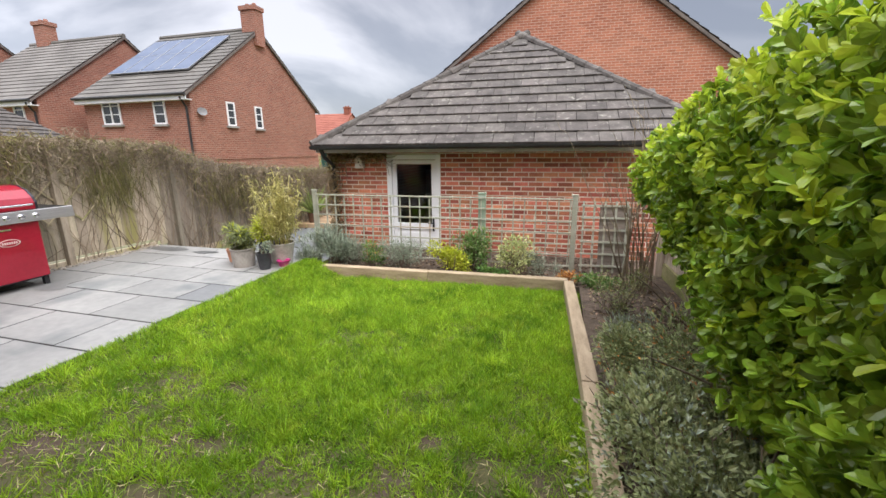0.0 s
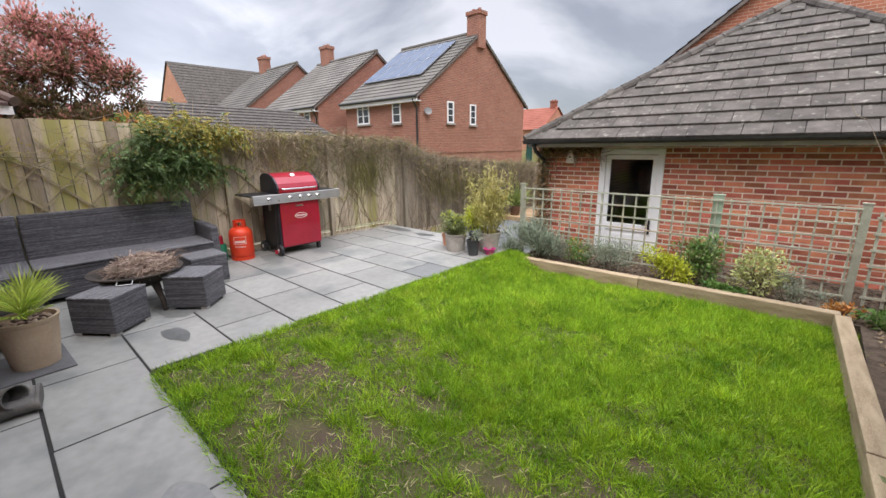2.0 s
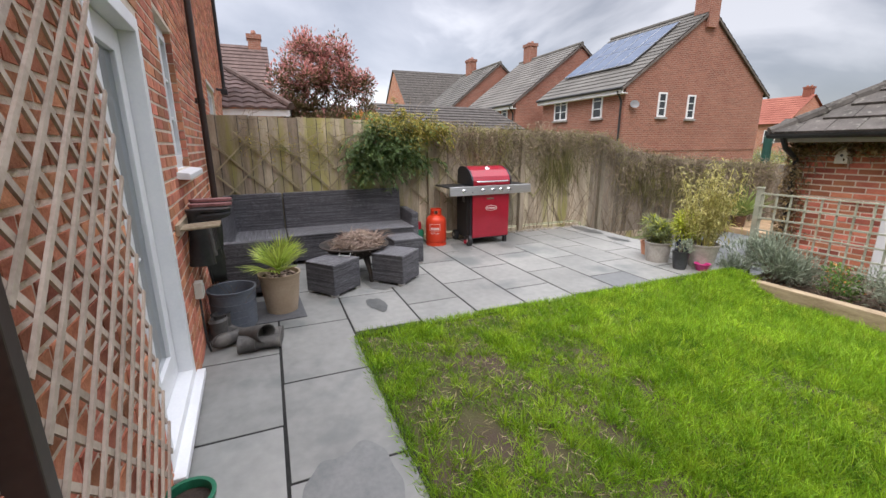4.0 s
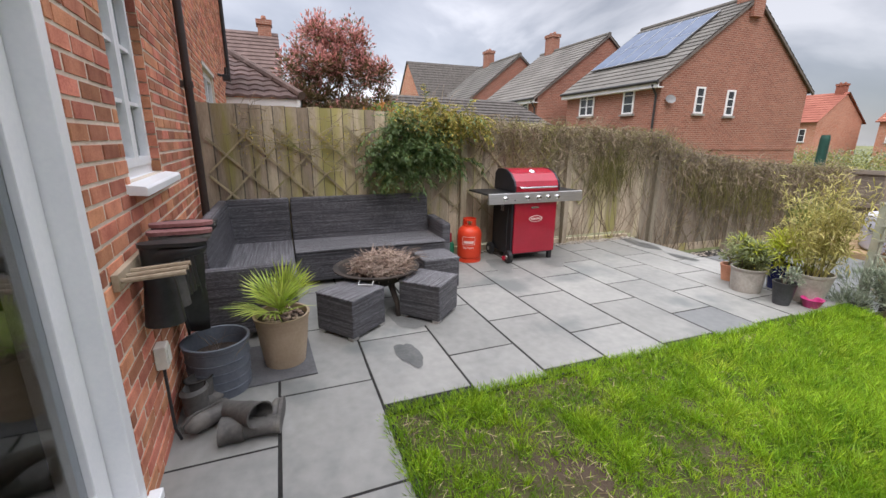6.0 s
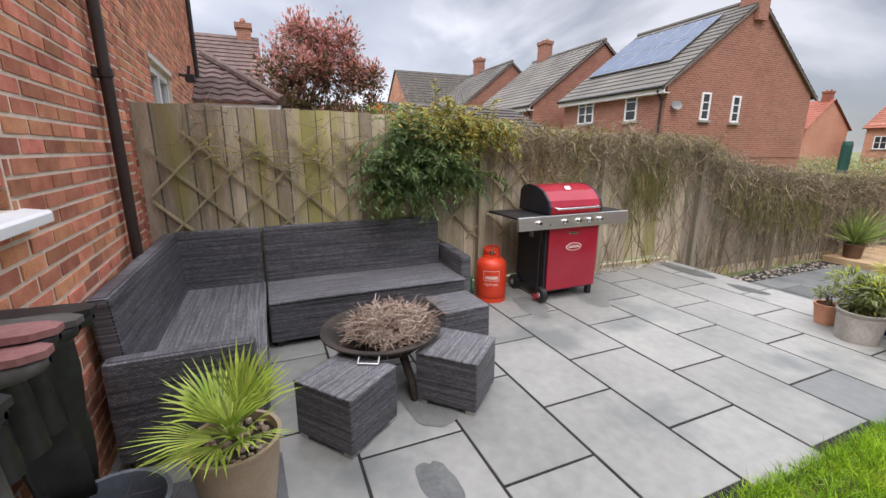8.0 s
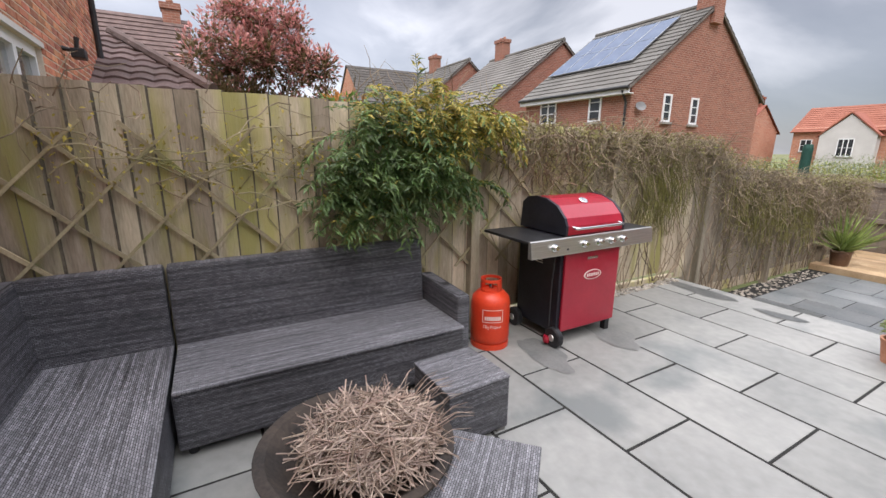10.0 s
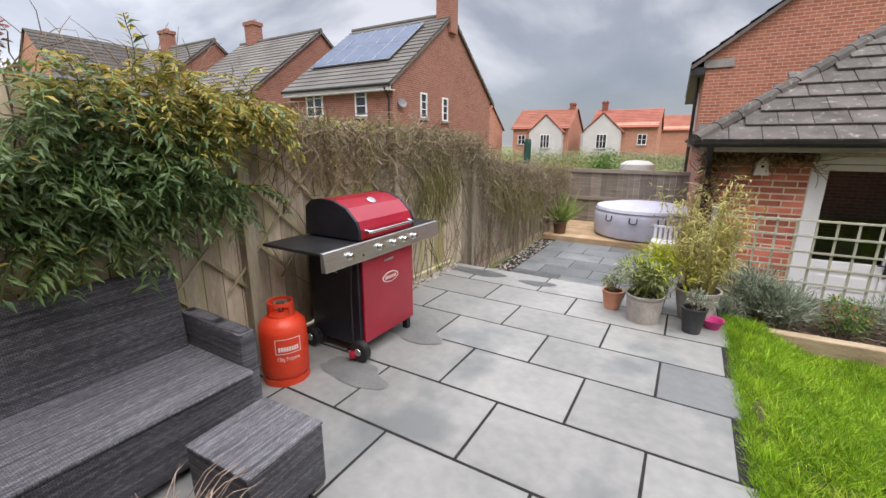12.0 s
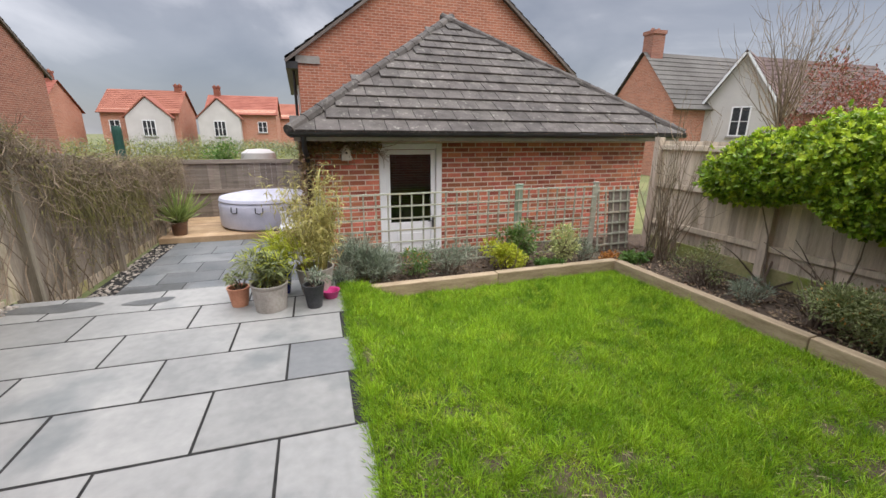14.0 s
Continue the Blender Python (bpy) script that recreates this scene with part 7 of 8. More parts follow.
flip = pose(0, 0, 0, 180, 0, 180)
for x, zz, ma, so, lb in ((0.17, 0.06, RUBBER_B, RUBBER_B, "black rubber boot hung sole up"), (-0.02, 0.075, RUBBER, SOLE, "olive boot with a maroon sole hung upside down"), (-0.10, 0.10, RUBBER_B, SOLE, "dark boot with a faded maroon sole hung sole up"), (-0.25, 0.07, RUBBER_B, RUBBER, "black boot with a grey sole hung sole up"), (-0.37, 0.06, RUBBER_B, RUBBER_B, "black rubber boot hung sole up")):
    boot(HM @ pose(-0.70 + x, 0.095, 1.03 + zz + 0.02) @ flip @ pose(0, 0, 0, 0, 0, rng.normal(0, 5)), lb, ma, so, 0.39)
ap = thing("hanging_sack", HM @ pose(-1.16, 0.0, 0.3), "limp black cloth hanging from the rack end", "cloth")
bm = bmesh.new()
cols = []
for i in range(13):
    u_ = i / 12
    cols.append([bm.verts.new((0.30 * (u_ - 0.5) * (1 - 0.2 * (j / 8)), 0.06 + 0.12 * math.sin(u_ * 3.1) + 0.03 * math.sin(u_ * 17 + 0.4 * j), 0.72 - j * 0.075 + 0.012 * math.sin(i * 1.3))) for j in range(9)])
for a, c in zip(cols, cols[1:]):
    for j in range(8):
        bm.faces.new((a[j], a[j + 1], c[j + 1], c[j]))
o = part("cloth", bm, RUBBER_B, ap, smooth=True)
sd_ = o.modifiers.new("thickness", "SOLIDIFY")
sd_.thickness = 0.012

sk = thing("socket_box", HM @ pose(-0.63, 0.0, 0.45), "cream outdoor socket box with a black cable below", "socket")
bm = bmesh.new()
box(bm, -0.045, 0.045, 0.006, 0.06, 0.0, 0.12)
part("box", bm, CREAM, sk, bevel=0.008)
bm = bmesh.new()
box(bm, -0.03, 0.03, 0.061, 0.066, 0.02, 0.10)
part("cover", bm, CREAM, sk, bevel=0.002)
bm = bmesh.new()
tube(bm, [(0, 0.03, 0.0), (0.0, 0.03, -0.2), (0.015, 0.035, -0.36), (0.0, 0.05, -0.44)], 0.008, 8)
part("cable", bm, BLACK, sk)

# boots lying on the paving
def lying(ox, oy, oz, shaft_dir, toe_dir):
    """A frame for a fallen boot: where its heel is, and which way shaft and toe point."""
    z = Vector(shaft_dir).normalized()
    x = Vector(toe_dir).normalized().cross(z).normalized()
    y = z.cross(x)
    return Matrix.Translation((ox, oy, oz)) @ Matrix((x, y, z)).transposed().to_4x4()


boot(lying(-3.52, -0.13, 0.062, (0.72, 0.64, 0.20), (0.667, -0.745, 0)), "muddy grey wellington boot lying on its side", RUBBER, RUBBER, 0.36)
boot(lying(-3.26, 0.20, 0.056, (-0.12, -1, 0), (-1, 0.1, 0)), "muddy grey wellington boot fallen on the paving", RUBBER, RUBBER, 0.30)
boot(pose(-3.66, -0.24, 0.0, 0, 0, 40), "short muddy boot standing by the wall", RUBBER, RUBBER, 0.2)
boot(pose(-3.56, -0.25, 0.0, 0, 0, 60), "short muddy boot standing by the wall", RUBBER, RUBBER, 0.18)

# ---- plants in the far bed ----
shrub("lavender", (-2.95, 5.80, -0.12), (0.46, 0.28, 0.31), 6200, 0.075, 0.010, LAVEN, "rounded grey-green lavender bush with a woody base", "lavender", 22, up=1.2, blobs=11)
shrub("low_shrub", (-2.32, 5.72, -0.12), (0.22, 0.16, 0.16), 900, 0.035, 0.018, MIDG, "low shrub with green and reddish leaves", "shrub", 10, second=(RUSTY, 0.15))
shrub("grey_shrub", (-1.85, 5.80, -0.12), (0.36, 0.2, 0.24), 1900, 0.05, 0.010, LAVEN, "loose grey-green sage-like shrub", "shrub", 12, up=0.9)
shrub("yellow_shrub", (-1.12, 5.68, -0.12), (0.26, 0.17, 0.21), 1500, 0.045, 0.022, YELLOWG, "bright yellow-green leafy shrub", "shrub", 9)
shrub("evergreen_shrub", (-0.80, 5.82, -0.12), (0.32, 0.2, 0.32), 1900, 0.05, 0.022, MIDG, "upright dark green shrub by the sage post", "shrub", 14, second=(DULL, 0.5))
shrub("ground_cover", (-0.48, 5.60, -0.12), (0.18, 0.13, 0.07), 700, 0.045, 0.022, MIDG, "low mound of fresh green leaves", "plant", 6)
shrub("variegated_shrub", (-0.20, 5.75, -0.12), (0.30, 0.19, 0.30), 1300, 0.045, 0.024, CREAMY, "cream and green variegated shrub on bare stems", "shrub", 12, shell=0.6)
shrub("grey_shrub", (0.12, 5.72, -0.12), (0.16, 0.12, 0.20), 800, 0.05, 0.009, LAVEN, "narrow grey-green shrub in the bed", "shrub", 10, up=1.0)
shrub("orange_plant", (0.48, 5.66, -0.12), (0.12, 0.10, 0.08), 200, 0.045, 0.03, RUSTY, "small orange-leaved plant in the bed", "plant", 6)
shrub("ground_cover", (0.85, 5.52, -0.12), (0.26, 0.15, 0.06), 600, 0.06, 0.025, MIDG, "flat spreading green plant", "plant", 6)
shrub("lavender", (0.98, 3.98, -0.12), (0.20, 0.18, 0.15), 900, 0.05, 0.008, LAVEN, "small grey lavender cushion", "lavender", 10, up=1.0)
shrub("rose_bush", (1.0, 3.35, -0.12), (0.36, 0.7, 0.32), 3800, 0.035, 0.018, DULL, "sparse thorny bush with few dull leaves", "shrub", 36, shell=0.2, second=(RUSTY, 0.12))
shrub("box_shrub", (0.86, 1.62, -0.12), (0.42, 0.66, 0.42), 17000, 0.03, 0.015, DULL, "dense small-leaved dull green shrub over the sleeper", "shrub", 26, shell=0.45, second=(LAVEN, 0.18), blobs=12)
shrub("thin_shrub", (0.88, 2.5, -0.12), (0.38, 0.6, 0.38), 9000, 0.034, 0.013, DULL, "thin twiggy shrub with small leaves", "shrub", 60, shell=0.2, second=(RUSTY, 0.05))
shrub("thin_shrub", (0.96, 4.55, -0.12), (0.24, 0.34, 0.24), 1300, 0.03, 0.012, DULL, "half-bare twiggy shrub with brownish stems", "shrub", 46, shell=0.15, second=(VINE_G, 0.5))
shrub("thin_shrub", (1.12, 2.0, -0.12), (0.30, 0.5, 0.44), 6500, 0.034, 0.015, DULL, "twiggy shrub under the hedge", "shrub", 40, shell=0.2, second=(VINE_G, 0.4))
lit = thing("leaf_litter", pose(0, 0, 0), "fallen brown leaves on the bed soil", "leaf litter", kind="stuff")
n_ = 2600
P = np.stack([rng.uniform(0.72, 1.68, n_), rng.uniform(0.95, 5.5, n_), np.full(n_, -0.105)], 1)
far = rng.random(n_) < 0.35
P[far, 0], P[far, 1] = rng.uniform(-3.0, 1.5, int(far.sum())), rng.uniform(5.5, 6.6, int(far.sum()))
D = rng.normal(0, 1, (n_, 3))
D[:, 2] = np.abs(D[:, 2]) * 0.25
leaves("fallen_leaves", P, D, 0.045, 0.024, mat("fallen_leaf", (0.13, 0.085, 0.05), (0.34, 0.25, 0.16), 0.85, 8, 40, 0, rnd=0.45, space="World"), lit, droop=0.1)

bt = thing("bare_shrub", pose(1.28, 5.55, -0.12), "tall leafless shrub with many thin upright stems", "shrub")
for _ in range(34):
    bm = bmesh.new()
    p = Vector((rng.normal(0, 0.08), rng.normal(0, 0.08), 0))
    d = Vector((rng.normal(-0.08, 0.2), rng.normal(0, 0.2), 1)).normalized()
    L_ = rng.uniform(1.1, 2.3)
    pts = [p.copy()]
    for s in range(6):
        d = (d + Vector(rng.normal(0, 0.1, 3))).normalized()
        p = p + d * L_ / 6
        pts.append(p.copy())
        if s > 1 and rng.random() < 0.8:
            q, e = p.copy(), (d + Vector(rng.normal(0, 0.6, 3))).normalized()
            tube(bm, [q, q + e * 0.14, q + (e + Vector((0, 0, 0.4))).normalized() * 0.3], [0.004, 0.003, 0.0012], 4, False)
    tube(bm, pts, [0.009 * (1 - 0.85 * i / 6) for i in range(7)], 5, False)
    part("stem", bm, VINE, bt)

# ---- hedge overhanging the right bed ----
hd = thing("evergreen_hedge", pose(0, 0, 0), "large glossy green evergreen hedge leaning over the bed", "hedge")
LOBES = [((1.30, 1.25, 0.75), (0.42, 0.5, 0.62)), ((1.32, 1.3, 1.5), (0.46, 0.55, 0.62)), ((1.38, 2.0, 1.55), (0.52, 0.6, 0.55)), ((1.32, 2.0, 0.95), (0.42, 0.55, 0.5)), ((1.38, 2.8, 1.45), (0.56, 0.6, 0.50)),
         ((1.45, 3.6, 1.40), (0.58, 0.6, 0.46)), ((1.50, 4.4, 1.28), (0.52, 0.55, 0.40)), ((1.56, 4.85, 1.12), (0.40, 0.36, 0.30)), ((1.42, 2.6, 1.02), (0.45, 0.55, 0.40)), ((1.45, 0.6, 1.1), (0.4, 0.5, 0.9)), ((1.30, 1.15, 0.25), (0.36, 0.45, 0.40)), ((1.42, 3.35, 1.08), (0.42, 0.45, 0.34)), ((1.40, 2.5, 0.75), (0.36, 0.45, 0.36)), ((1.75, 1.6, 1.75), (0.5, 0.9, 0.45)), ((1.8, 3.0, 1.6), (0.5, 0.9, 0.35))]
P, D = [], []
for c, r in LOBES:
    p, d = ball(int(2300 * (r[0] * r[1] + r[1] * r[2]) / 0.6), c, r, 0.66)
    bump_ = 1 + 0.12 * np.sin(p[:, 0:1] * 13 + p[:, 1:2] * 9) * np.sin(p[:, 2:3] * 11 + p[:, 1:2] * 5)
    p = np.array(c) + (p - np.array(c)) * bump_
    P.append(p)
    D.append(d)
P, D = np.concatenate(P), np.concatenate(D)
ok = (P[:, 0] < 2.1) & ~((P[:, 0] < 0.72) & (P[:, 1] < 0.9)) & (P[:, 2] > -0.1)
P, D = P[ok], D[ok] * 0.8 + np.array([0, 0, 0.25]) + rng.normal(0, 0.75, (int(ok.sum()), 3))
yng = rng.random(len(P)) < np.clip(0.10 + 0.30 * (P[:, 2] - 0.9), 0.03, 0.42)
rosettes("foliage", P[~yng], D[~yng], 6, 0.058, 0.030, LAUREL, hd, "glossy deep green leaves")
rosettes("young_foliage", P[yng] + D[yng] * 0.02, D[yng], 7, 0.054, 0.028, LAUREL_N, hd, "pale yellow-green young leaves")
bm = bmesh.new()
for yy in (1.2, 1.9, 2.7, 3.5, 4.3):
    twigs(bm, 5, (1.62, yy, -0.12), 0.05, 0.8, 1.35, 0.016, 6, 0.12, 5)
tagged(part("branch_tangle", bm, BARK, hd), kind="stuff")

# ---- climbers on the left fence ----
jm = thing("jasmine", pose(0, 0, 0), "bushy evergreen jasmine spilling over the fence top", "climber")
bm = bmesh.new()
P, D = [], []
for k in range(430):
    y = 1.98 + float(np.clip(rng.normal(0, 0.25), -0.5, 0.55))
    z = rng.uniform(1.30, 2.04) + 0.22 * max(0.0, y - 2.0) - 0.30 * abs(y - 1.95) - 0.05
    if rng.random() < 0.13:
        y, z = rng.normal(1.72, 0.12), rng.uniform(1.12, 1.5)
    elif rng.random() < 0.2:
        y, z = rng.uniform(2.3, 2.75), rng.uniform(1.68, 1.88)
    p = Vector((-6.34 + 0.1 * rng.random(), y, z))
    d = Vector((rng.uniform(0.2, 1.0), rng.normal((y - 1.95) * 0.7, 0.45), rng.uniform(-0.2, 0.9))).normalized()
    pts = [p.copy()]
    n_s = int(rng.integers(4, 8))
    for s_ in range(n_s):
        d = (d + Vector((rng.normal(0, 0.12), rng.normal(0, 0.15), -0.24))).normalized()
        p = p + d * 0.062
        p.x = min(p.x, -5.95 if p.z > 1.3 else -6.1)
        pts.append(p.copy())
        side = d.cross(Vector((0, 0, 1))).normalized()
        for q in range(5):
            b_ = pts[-2].lerp(p, q / 5)
            P.append(np.array(b_))
            D.append(np.array(d * 0.7 + side * (1 if q % 2 else -1) + Vector(rng.normal(0, 0.25, 3))))
    tube(bm, pts, [0.0025] * len(pts), 3, False)
part("stem_tangle", bm, MIDG, jm)
P, D = np.array(P), np.array(D)
yl = rng.random(len(P)) < np.clip((P[:, 2] - 1.46 + 0.5 * (P[:, 1] - 2.0)) * 2.2, 0.05, 0.9)
leaves("foliage", P[~yl], D[~yl], 0.072, 0.018, JASM, jm, "dark green narrow leaves", droop=0.3)
leaves("tip_foliage", P[yl], D[yl], 0.052, 0.016, JASM_Y, jm, "yellow-green shoot tips", droop=0.22)
bm = bmesh.new()
for _ in range(26):
    p = Vector((-6.3 + rng.normal(0, 0.06), rng.uniform(1.5, 2.9), 1.9))
    d = Vector((rng.normal(0.1, 0.3), rng.normal(0, 0.5), 1)).normalized()
    pts = [p.copy()]
    for s in range(4):
        d = (d + Vector(rng.normal(0, 0.3, 3)) + Vector((0, 0, -0.12))).normalized()
        p = p + d * 0.09
        pts.append(p.copy())
    tube(bm, pts, [0.003, 0.0028, 0.0025, 0.002, 0.001], 4, False)
tagged(part("shoot_tangle", bm, VINE, jm), kind="stuff")

vn = thing("dry_climber", pose(0, 0, 0), "tangle of dry brown climber stems over the fence", "climber")
bm = bmesh.new()
for _ in range(2500):
    y = 2.8 + 8.6 * rng.random() ** 0.85 if rng.random() < 0.985 else rng.uniform(-0.2, 2.5)
    top = fence_top(y)
    lowz = 0.05 if y > 6.4 else (1.35 if y < 3.6 else 0.75)
    z = top - abs(rng.normal(0, 0.30)) * (1.7 if y > 6.4 else 1.0)
    z = max(z, lowz + rng.normal(0, 0.1))
    p = Vector((FX + 0.09 + abs(rng.normal(0, 0.05)), y, z))
    d = Vector((rng.normal(0, 0.3), rng.normal(0, 1), rng.normal(0, 0.7))).normalized()
    pts = [p.copy()]
    for s in range(6):
        d = (d + Vector((rng.normal(0, 0.35), rng.normal(0, 0.4), rng.normal(-0.03, 0.4)))).normalized()
        p = p + d * rng.uniform(0.05, 0.11)
        p.x = max(p.x, FX + 0.045 if p.z < fence_top(p.y) else FX - 0.1)
        p.z = min(p.z, fence_top(p.y) + 0.07 + 0.06 * math.sin(p.y * 3.1) + 0.05 * math.sin(p.y * 8.3))
        pts.append(p.copy())
    r_ = rng.uniform(0.0015, 0.006)
    tube(bm, pts, [r_ * (1 - 0.1 * i) for i in range(7)], 4, False)
for _ in range(110):
    y = rng.uniform(3.3, 11.3)
    p = Vector((FX + 0.07, y, fence_base(y) + 0.05))
    d = Vector((0.05, rng.normal(0, 0.3), 1)).normalized()
    pts = [p.copy()]
    for s in range(7):
        d = (d + Vector((rng.normal(0, 0.1), rng.normal(0, 0.28), 0.1))).normalized()
        p = p + d * 0.22
        p.x = FX + 0.06 + abs(rng.normal(0, 0.02))
        p.z = min(p.z, fence_top(p.y))
        pts.append(p.copy())
    tube(bm, pts, [0.006 * (1 - 0.1 * i) for i in range(8)], 4, False)
tagged(part("stem_tangle", bm, VINE, vn, "dry tangled brown stems"), kind="stuff")
bm = bmesh.new()
for _ in range(420):
    y = float(rng.choice([4.9, 5.3, 6.9, 7.6, 8.2, 8.9])) + rng.normal(0, 0.22)
    p = Vector((FX + 0.12 + 0.05 * rng.random(), y, fence_top(y) - rng.uniform(0.15, 0.5)))
    d = Vector((0.25, rng.normal(0, 0.25), -1)).normalized()
    pts = [p.copy()]
    for s in range(6):
        d = (d + Vector((rng.normal(-0.03, 0.1), rng.normal(0, 0.18), -0.15))).normalized()
        p = p + d * rng.uniform(0.06, 0.14)
        p.x = max(p.x, FX + 0.07)
        p.z = max(p.z, fence_base(p.y) + 0.1)
        pts.append(p.copy())
    tube(bm, pts, 0.003, 3, False)
tagged(part("strand_tangle", bm, VINE_G, vn, "olive green hanging strands"), kind="stuff")
n_ = 7000
y = rng.uniform(2.9, 11.5, n_) + 0.12 * np.sin(rng.uniform(0, 60, n_))
tz = np.array([fence_top(a) for a in y])
z = np.maximum(tz - np.abs(rng.normal(0, 0.30, n_)) + 0.05, 0.2)
P = np.stack([FX + 0.08 + np.abs(rng.normal(0, 0.06, n_)), y, z], 1)
hang = (y > 6.6) & (y < 9.5) & (rng.random(n_) < 0.4)
P[hang, 2] = rng.uniform(-0.1, 1.1, int(hang.sum()))
o = leaves("dry_leaves", P, rng.normal(0, 1, (n_, 3)) + np.array([0.5, 0, -0.3]), 0.04, 0.014, VINE_G, vn, "withered olive-brown leaves")
tagged(o, kind="stuff")
bm = bmesh.new()
for k in range(16):
    y0_, y1_ = -0.1 + 0.11 * k + rng.normal(0, 0.1), 0.6 + 0.13 * k
    z_ = 1.45 + rng.normal(0, 0.14)
    pts = []
    for i in range(12):
        t_ = i / 11
        pts.append((FX + 0.10 + 0.03 * math.sin(7 * t_ + k), y0_ + (y1_ - y0_) * t_, z_ + 0.10 * math.sin(3.5 * t_ + k) + 0.02 * math.sin(11 * t_)))
    tube(bm, pts, 0.0045, 5, False)
tagged(part("trained_vine", bm, LATH, vn, "pale trained stems along the fence"), kind="stuff")
n_ = 500
P = np.stack([FX + 0.11 + np.abs(rng.normal(0, 0.03, n_)), rng.uniform(-0.1, 1.6, n_), rng.normal(1.5, 0.14, n_)], 1)
leaves("young_leaves", P, rng.normal(0, 1, (n_, 3)), 0.03, 0.016, JASM_Y, vn, "small young leaves")

# gravel along the fence foot
gv = thing("gravel_strip", pose(0, 0, 0), "loose pale pebbles along the foot of the fence", "gravel", kind="stuff")
vs, fs = [], []
base_v = [(1, 0, 0), (0, 1, 0), (-1, 0, 0), (0, -1, 0), (0, 0, 1), (0, 0, -1)]
base_f = [(0, 1, 4), (1, 2, 4), (2, 3, 4), (3, 0, 4), (1, 0, 5), (2, 1, 5), (3, 2, 5), (0, 3, 5)]
for _ in range(1100):
    if rng.random() < 0.5:
        y, zz, x = rng.uniform(5.9, 9.6), LOW - 0.02, rng.uniform(FX + 0.06, FX + 0.36)
    else:
        y, zz, x = rng.uniform(2.5, 5.7), -0.012, rng.uniform(FX + 0.06, FX + 0.17)
    s = rng.uniform(0.012, 0.035)
    k = len(vs)
    a = rng.uniform(0, 6.28)
    for v_ in base_v:
        vx, vy, vz = v_[0] * s * rng.uniform(0.8, 1.3), v_[1] * s, v_[2] * s * 0.6
        vs.append((x + vx * math.cos(a) - vy * math.sin(a), y + vx * math.sin(a) + vy * math.cos(a), zz + s * 0.45 + vz))
    fs += [tuple(i + k for i in f) for f in base_f]
soup("pebbles", vs, fs, mat("pale_pebble", (0.22, 0.19, 0.155), (0.40, 0.365, 0.31), 0.8, 9, 60, 0.2, rnd=0.35, space="World"), gv, smooth=True)

# dark patches on the paving: wet stains, and the barbecue's soft shadow painted beside it
for cx, cy, rx, ry, ma_ in ((-3.83, 1.10, 0.19, 0.085, WETMAT), (-5.62, 3.62, 0.30, 0.16, STAIN_SHADE), (-5.62, 2.85, 0.3, 0.14, STAIN_SHADE), (-4.55, 1.3, 0.28, 0.2, STAIN_SHADE), (-1.62, 0.47, 0.34, 0.2, STAIN_SHADE), (-5.9, 5.5, 0.35, 0.13, WETMAT), (-5.1, 5.45, 0.22, 0.08, WETMAT)):
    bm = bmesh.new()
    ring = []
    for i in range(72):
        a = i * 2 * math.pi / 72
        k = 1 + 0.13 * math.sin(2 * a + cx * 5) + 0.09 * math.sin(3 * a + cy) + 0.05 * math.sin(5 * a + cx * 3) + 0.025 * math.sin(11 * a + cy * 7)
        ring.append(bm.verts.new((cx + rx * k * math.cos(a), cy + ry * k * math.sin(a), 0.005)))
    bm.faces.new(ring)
    part("damp_patch", bm, ma_, patio, "dark patch on the stone, for damp stains and the barbecue's painted shadow")

# ---- trees and far greenery ----
ph = thing("red_tipped_tree", pose(-14.0, 1.95, LOW), "dense tree with red young leaves over bronze green", "tree")
bm = bmesh.new()
tube(bm, [(0, 0, 0), (0.05, 0.03, 1.0), (0, 0.05, 2.2)], [0.12, 0.09, 0.06], 8)
twigs(bm, 26, (0, 0, 2.0), 0.1, 0.9, 2.0, 0.03, 6, 0.25, 5)
part("trunk", bm, BARK, ph)
P, D = [], []
for k in range(98):
    c = np.array([rng.uniform(-1.0, 1.0), rng.uniform(-1.35, 1.35), 3.35 + rng.uniform(-1.3, 1.55)])
    if k > 71:
        c[1:] = rng.uniform(-1.5, 1.5), rng.uniform(2.0, 3.1)
    c[:2] *= 1.02 - 0.42 * max(0.0, c[2] - 3.5)
    p, d = ball(int(430 if c[2] < 4.0 else 190), c, np.array([0.34, 0.34, 0.46]) * rng.uniform(0.55, 1.2), 0.15)
    P.append(p)
    D.append(d)
P, D = np.concatenate(P), np.concatenate(D) + np.array([0, 0, 0.5])
rd = rng.random(len(P)) < np.clip((P[:, 2] - 2.8) * 0.46, 0.10, 0.72)
leaves("crown", P[~rd], D[~rd], 0.11, 0.05, PHOT_G, ph, "bronze green inner leaves")
leaves("young_crown", P[rd] + D[rd] * 0.05, D[rd], 0.10, 0.045, PHOT_R, ph, "red young leaves")
for x, y, rx, rz, m_, lb in ((-7.5, 2.45, 0.40, 0.24, YELLOWG, "yellow-green shrub on tall stems behind the fence"), (-7.4, 1.85, 0.36, 0.22, RUSTY, "orange and green climbing shrub behind the fence")):
    t_ = thing("tall_shrub", pose(x, y, LOW - 0.06), lb, "shrub")
    bm = bmesh.new()
    for k in range(5):
        tube(bm, [(rng.normal(0, 0.05), rng.normal(0, 0.05), 0), (rng.normal(0, 0.1), rng.normal(0, 0.1), 1.2), (rng.normal(0, 0.15), rng.normal(0, 0.2), 2.15)], [0.03, 0.025, 0.015], 6, False)
    part("trunk_stem", bm, BARK, t_)
    shrub("", (0, 0, 2.0), (0.40, rx, rz), 1300, 0.07, 0.03, m_, "", parent=t_, stems=12, second=(MIDG, 0.5))

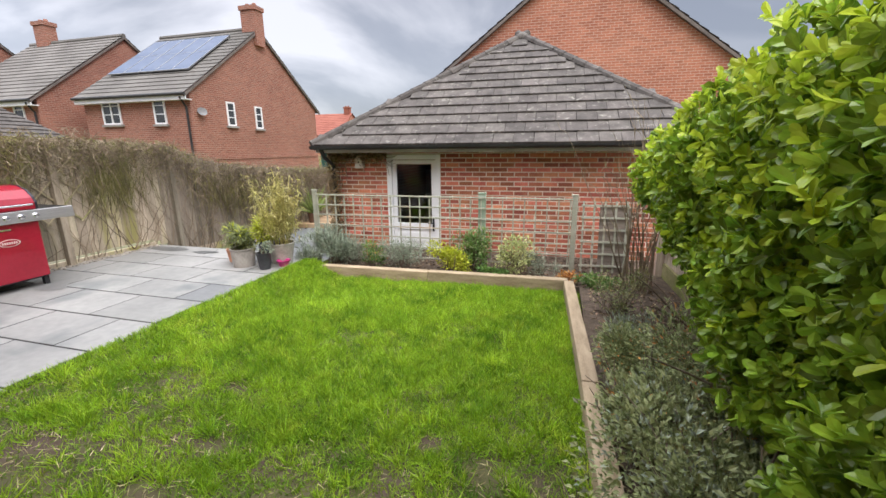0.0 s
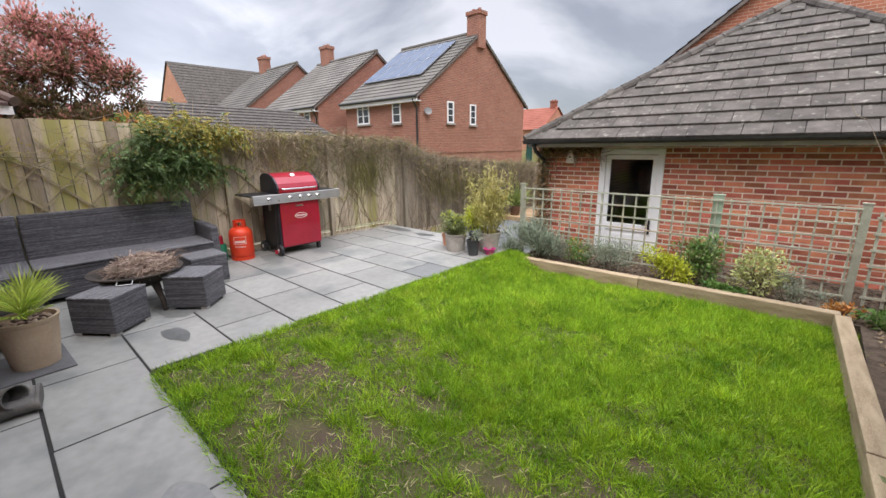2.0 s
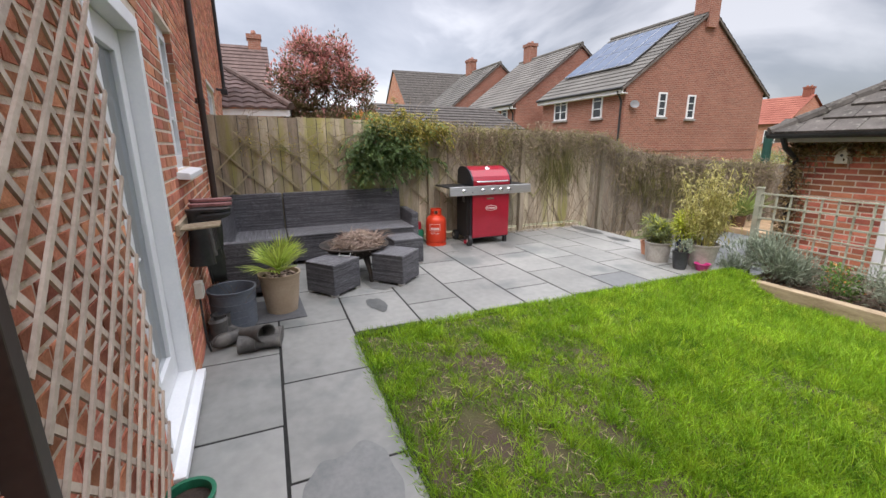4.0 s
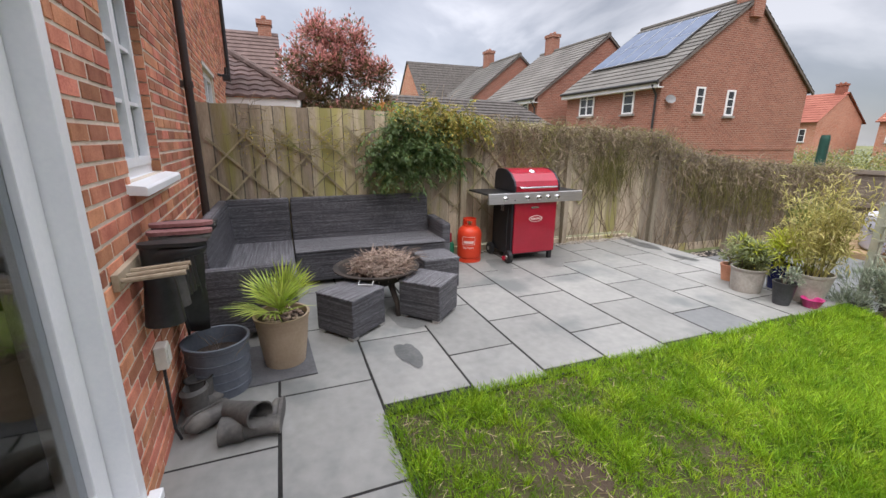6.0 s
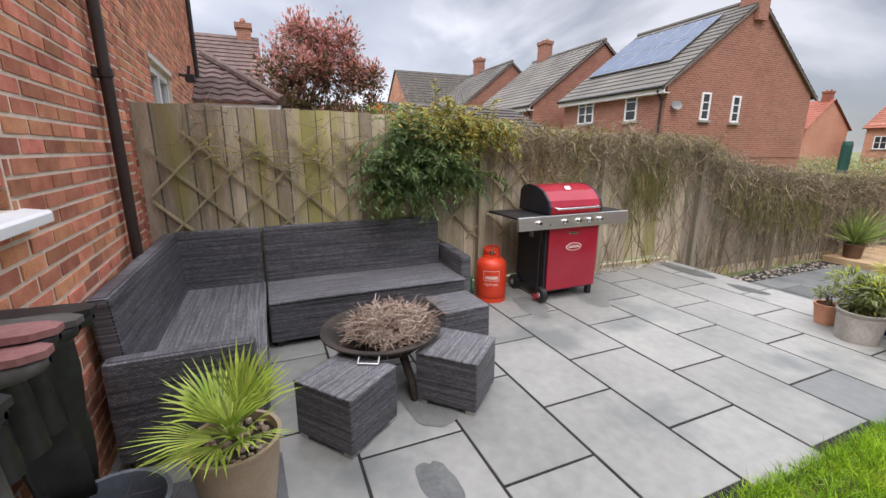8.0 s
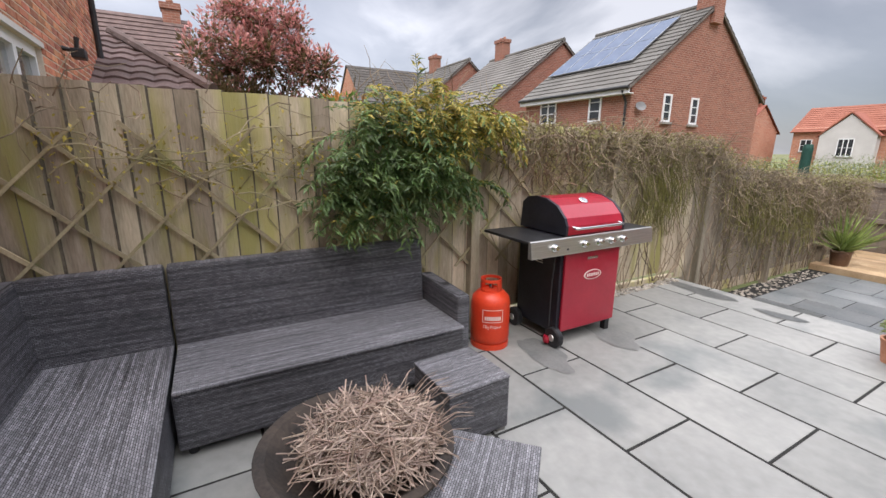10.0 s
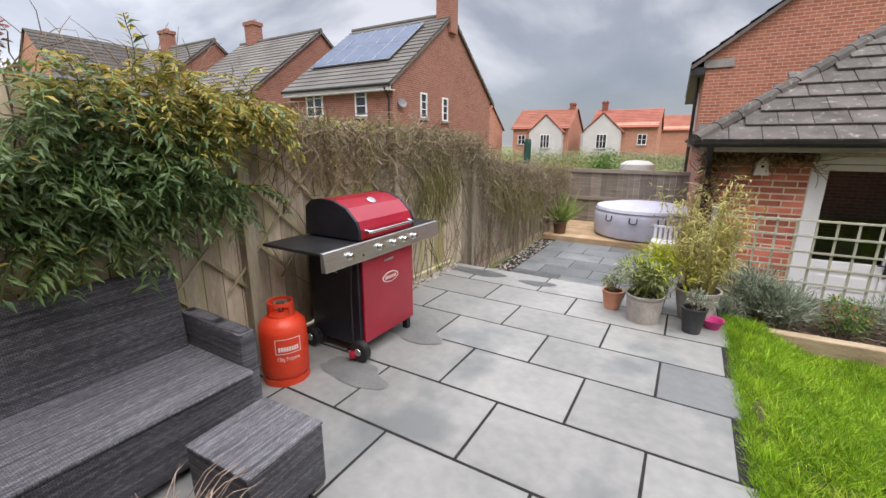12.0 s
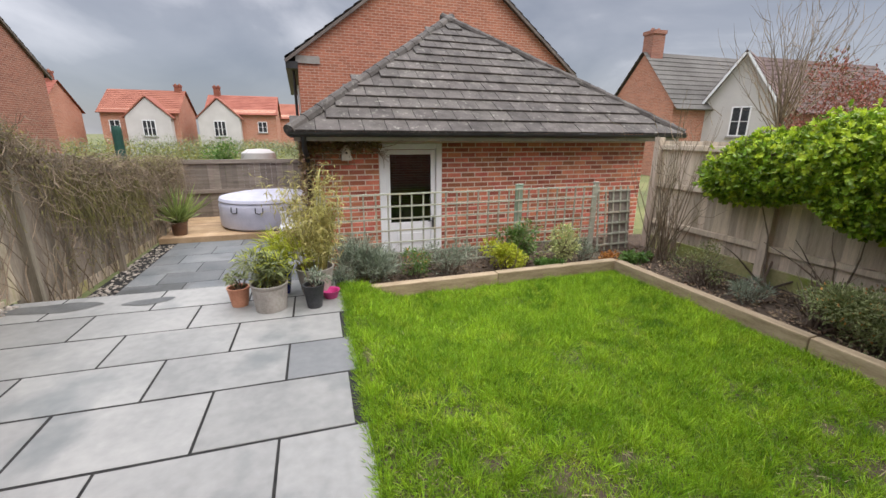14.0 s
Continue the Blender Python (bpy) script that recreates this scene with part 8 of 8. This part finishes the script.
rt = thing("bare_tree", pose(13.0, 12.5, LOW), "leafless tree with a fan of thin branches", "tree")
bm = bmesh.new()
tube(bm, [(0, 0, 0), (0.05, 0, 1.6), (0, 0.05, 2.6)], [0.16, 0.12, 0.09], 8)
part("trunk", bm, BARK, rt)
for _ in range(46):
    bm = bmesh.new()
    p = Vector((0, 0, rng.uniform(1.8, 2.7)))
    d = Vector((rng.normal(0, 0.55), rng.normal(0, 0.55), 1)).normalized()
    pts = [p.copy()]
    for s in range(6):
        d = (d + Vector(rng.normal(0, 0.12, 3)) + Vector((0, 0, 0.08))).normalized()
        p = p + d * 0.62
        pts.append(p.copy())
        if s > 0:
            e = (d + Vector(rng.normal(0, 0.5, 3))).normalized()
            tube(bm, [p, p + e * 0.4, p + (e + Vector((0, 0, 0.3))) * 0.8], [0.008, 0.006, 0.002], 4, False)
    tube(bm, pts, [0.021 * (1 - 0.14 * i) for i in range(7)], 5, False)
    part("branch", bm, VINE, rt)
shrub("copper_hedge", (10.9, 9.2, LOW - 0.06), (1.7, 1.2, 1.95), 12000, 0.085, 0.04, COPPER, "red-brown leafy hedge beyond the fence", "hedge", 30, second=(PHOT_G, 0.3), blobs=16)
for x, y, rx, ry, rz, m_, lb in ((-20, 30, 6, 2.0, 0.9, FIELD, "yellow-green scrub in the field"), (-9.5, 27, 5, 2.0, 0.8, FIELD, "pale scrub beyond the garden"), (-14, 40, 9, 2, 0.9, DULL, "dull green hedge in the distance"), (-4.5, 36, 5, 2, 0.8, DULL, "dull green hedge in the distance"), (-28, 38, 6, 2, 1.0, FIELD, "yellow-green scrub in the field")):
    shrub("field_scrub", (x, y, LOW - 0.05), (rx, ry, rz), 9000, 0.13, 0.05, m_, lb, "scrub", 30, second=(LAVEN, 0.4), blobs=26)
shrub("round_bush", (-6.55, 17.6, LOW), (0.75, 0.7, 0.92), 3200, 0.09, 0.05, MIDG, "rounded dark green bush beyond the fence", "bush", 14, blobs=9)
bo = thing("pale_cover", pose(-5.5, 18.6, LOW), "pale domed plastic cover beyond the fence", "cover")
bm = bmesh.new()
lathe(bm, [(0.62, 0), (0.66, 0.9), (0.6, 1.3), (0.4, 1.42), (0, 1.45)], 20)
part("dome", bm, RENDERED, bo, smooth=True)
gp2 = thing("green_post", pose(-8.65, 15.0, LOW), "dark green slender post standing beyond the fence", "post")
bm = bmesh.new()
lathe(bm, [(0, 0), (0.13, 0), (0.12, 2.1), (0.10, 2.2), (0, 2.2)], 12)
part("post", bm, mat("dark_green_paint", (0.012, 0.05, 0.04), (0.02, 0.08, 0.06), 0.5, 4, 30, 0.1), gp2)
# dry climber at the garage corner
gc2 = thing("dry_climber", GM @ pose(GL, -0.03, 0), "brown dry climber on the garage corner and eaves", "climber")
bm = bmesh.new()
for _ in range(150):
    if rng.random() < 0.6:
        p = Vector((abs(rng.normal(0, 0.12)) - 0.05, -0.02, rng.uniform(-0.2, 1.5)))
        d = Vector((rng.normal(0, 0.3), -0.1, 1)).normalized()
    else:
        p = Vector((rng.uniform(0, 1.0), -0.03, 1.45 + rng.normal(0, 0.05)))
        d = Vector((1, -0.1, rng.normal(0, 0.4))).normalized()
    pts = [p.copy()]
    for s in range(5):
        d = (d + Vector(rng.normal(0, 0.35, 3))).normalized()
        p = p + d * 0.07
        p.y = min(p.y, -0.01)
        pts.append(p.copy())
    tube(bm, pts, 0.0035, 4, False)
tagged(part("stem_tangle", bm, VINE, gc2), kind="stuff")
n_ = 2400
P = np.stack([np.abs(rng.normal(0, 0.13, n_)) - 0.08, -np.abs(rng.normal(0.05, 0.04, n_)), rng.uniform(-0.2, 1.55, n_)], 1)
e_ = rng.random(n_) < 0.35
P[e_, 0], P[e_, 2] = rng.uniform(0, 1.0, int(e_.sum())), 1.47 + rng.normal(0, 0.05, int(e_.sum()))
leaves("dry_leaves", P, rng.normal(0, 1, (n_, 3)), 0.05, 0.028, mat("withered_leaf", (0.16, 0.10, 0.05), (0.30, 0.22, 0.10), 0.8, 8, 40, 0, rnd=0.4, space="World"), gc2)
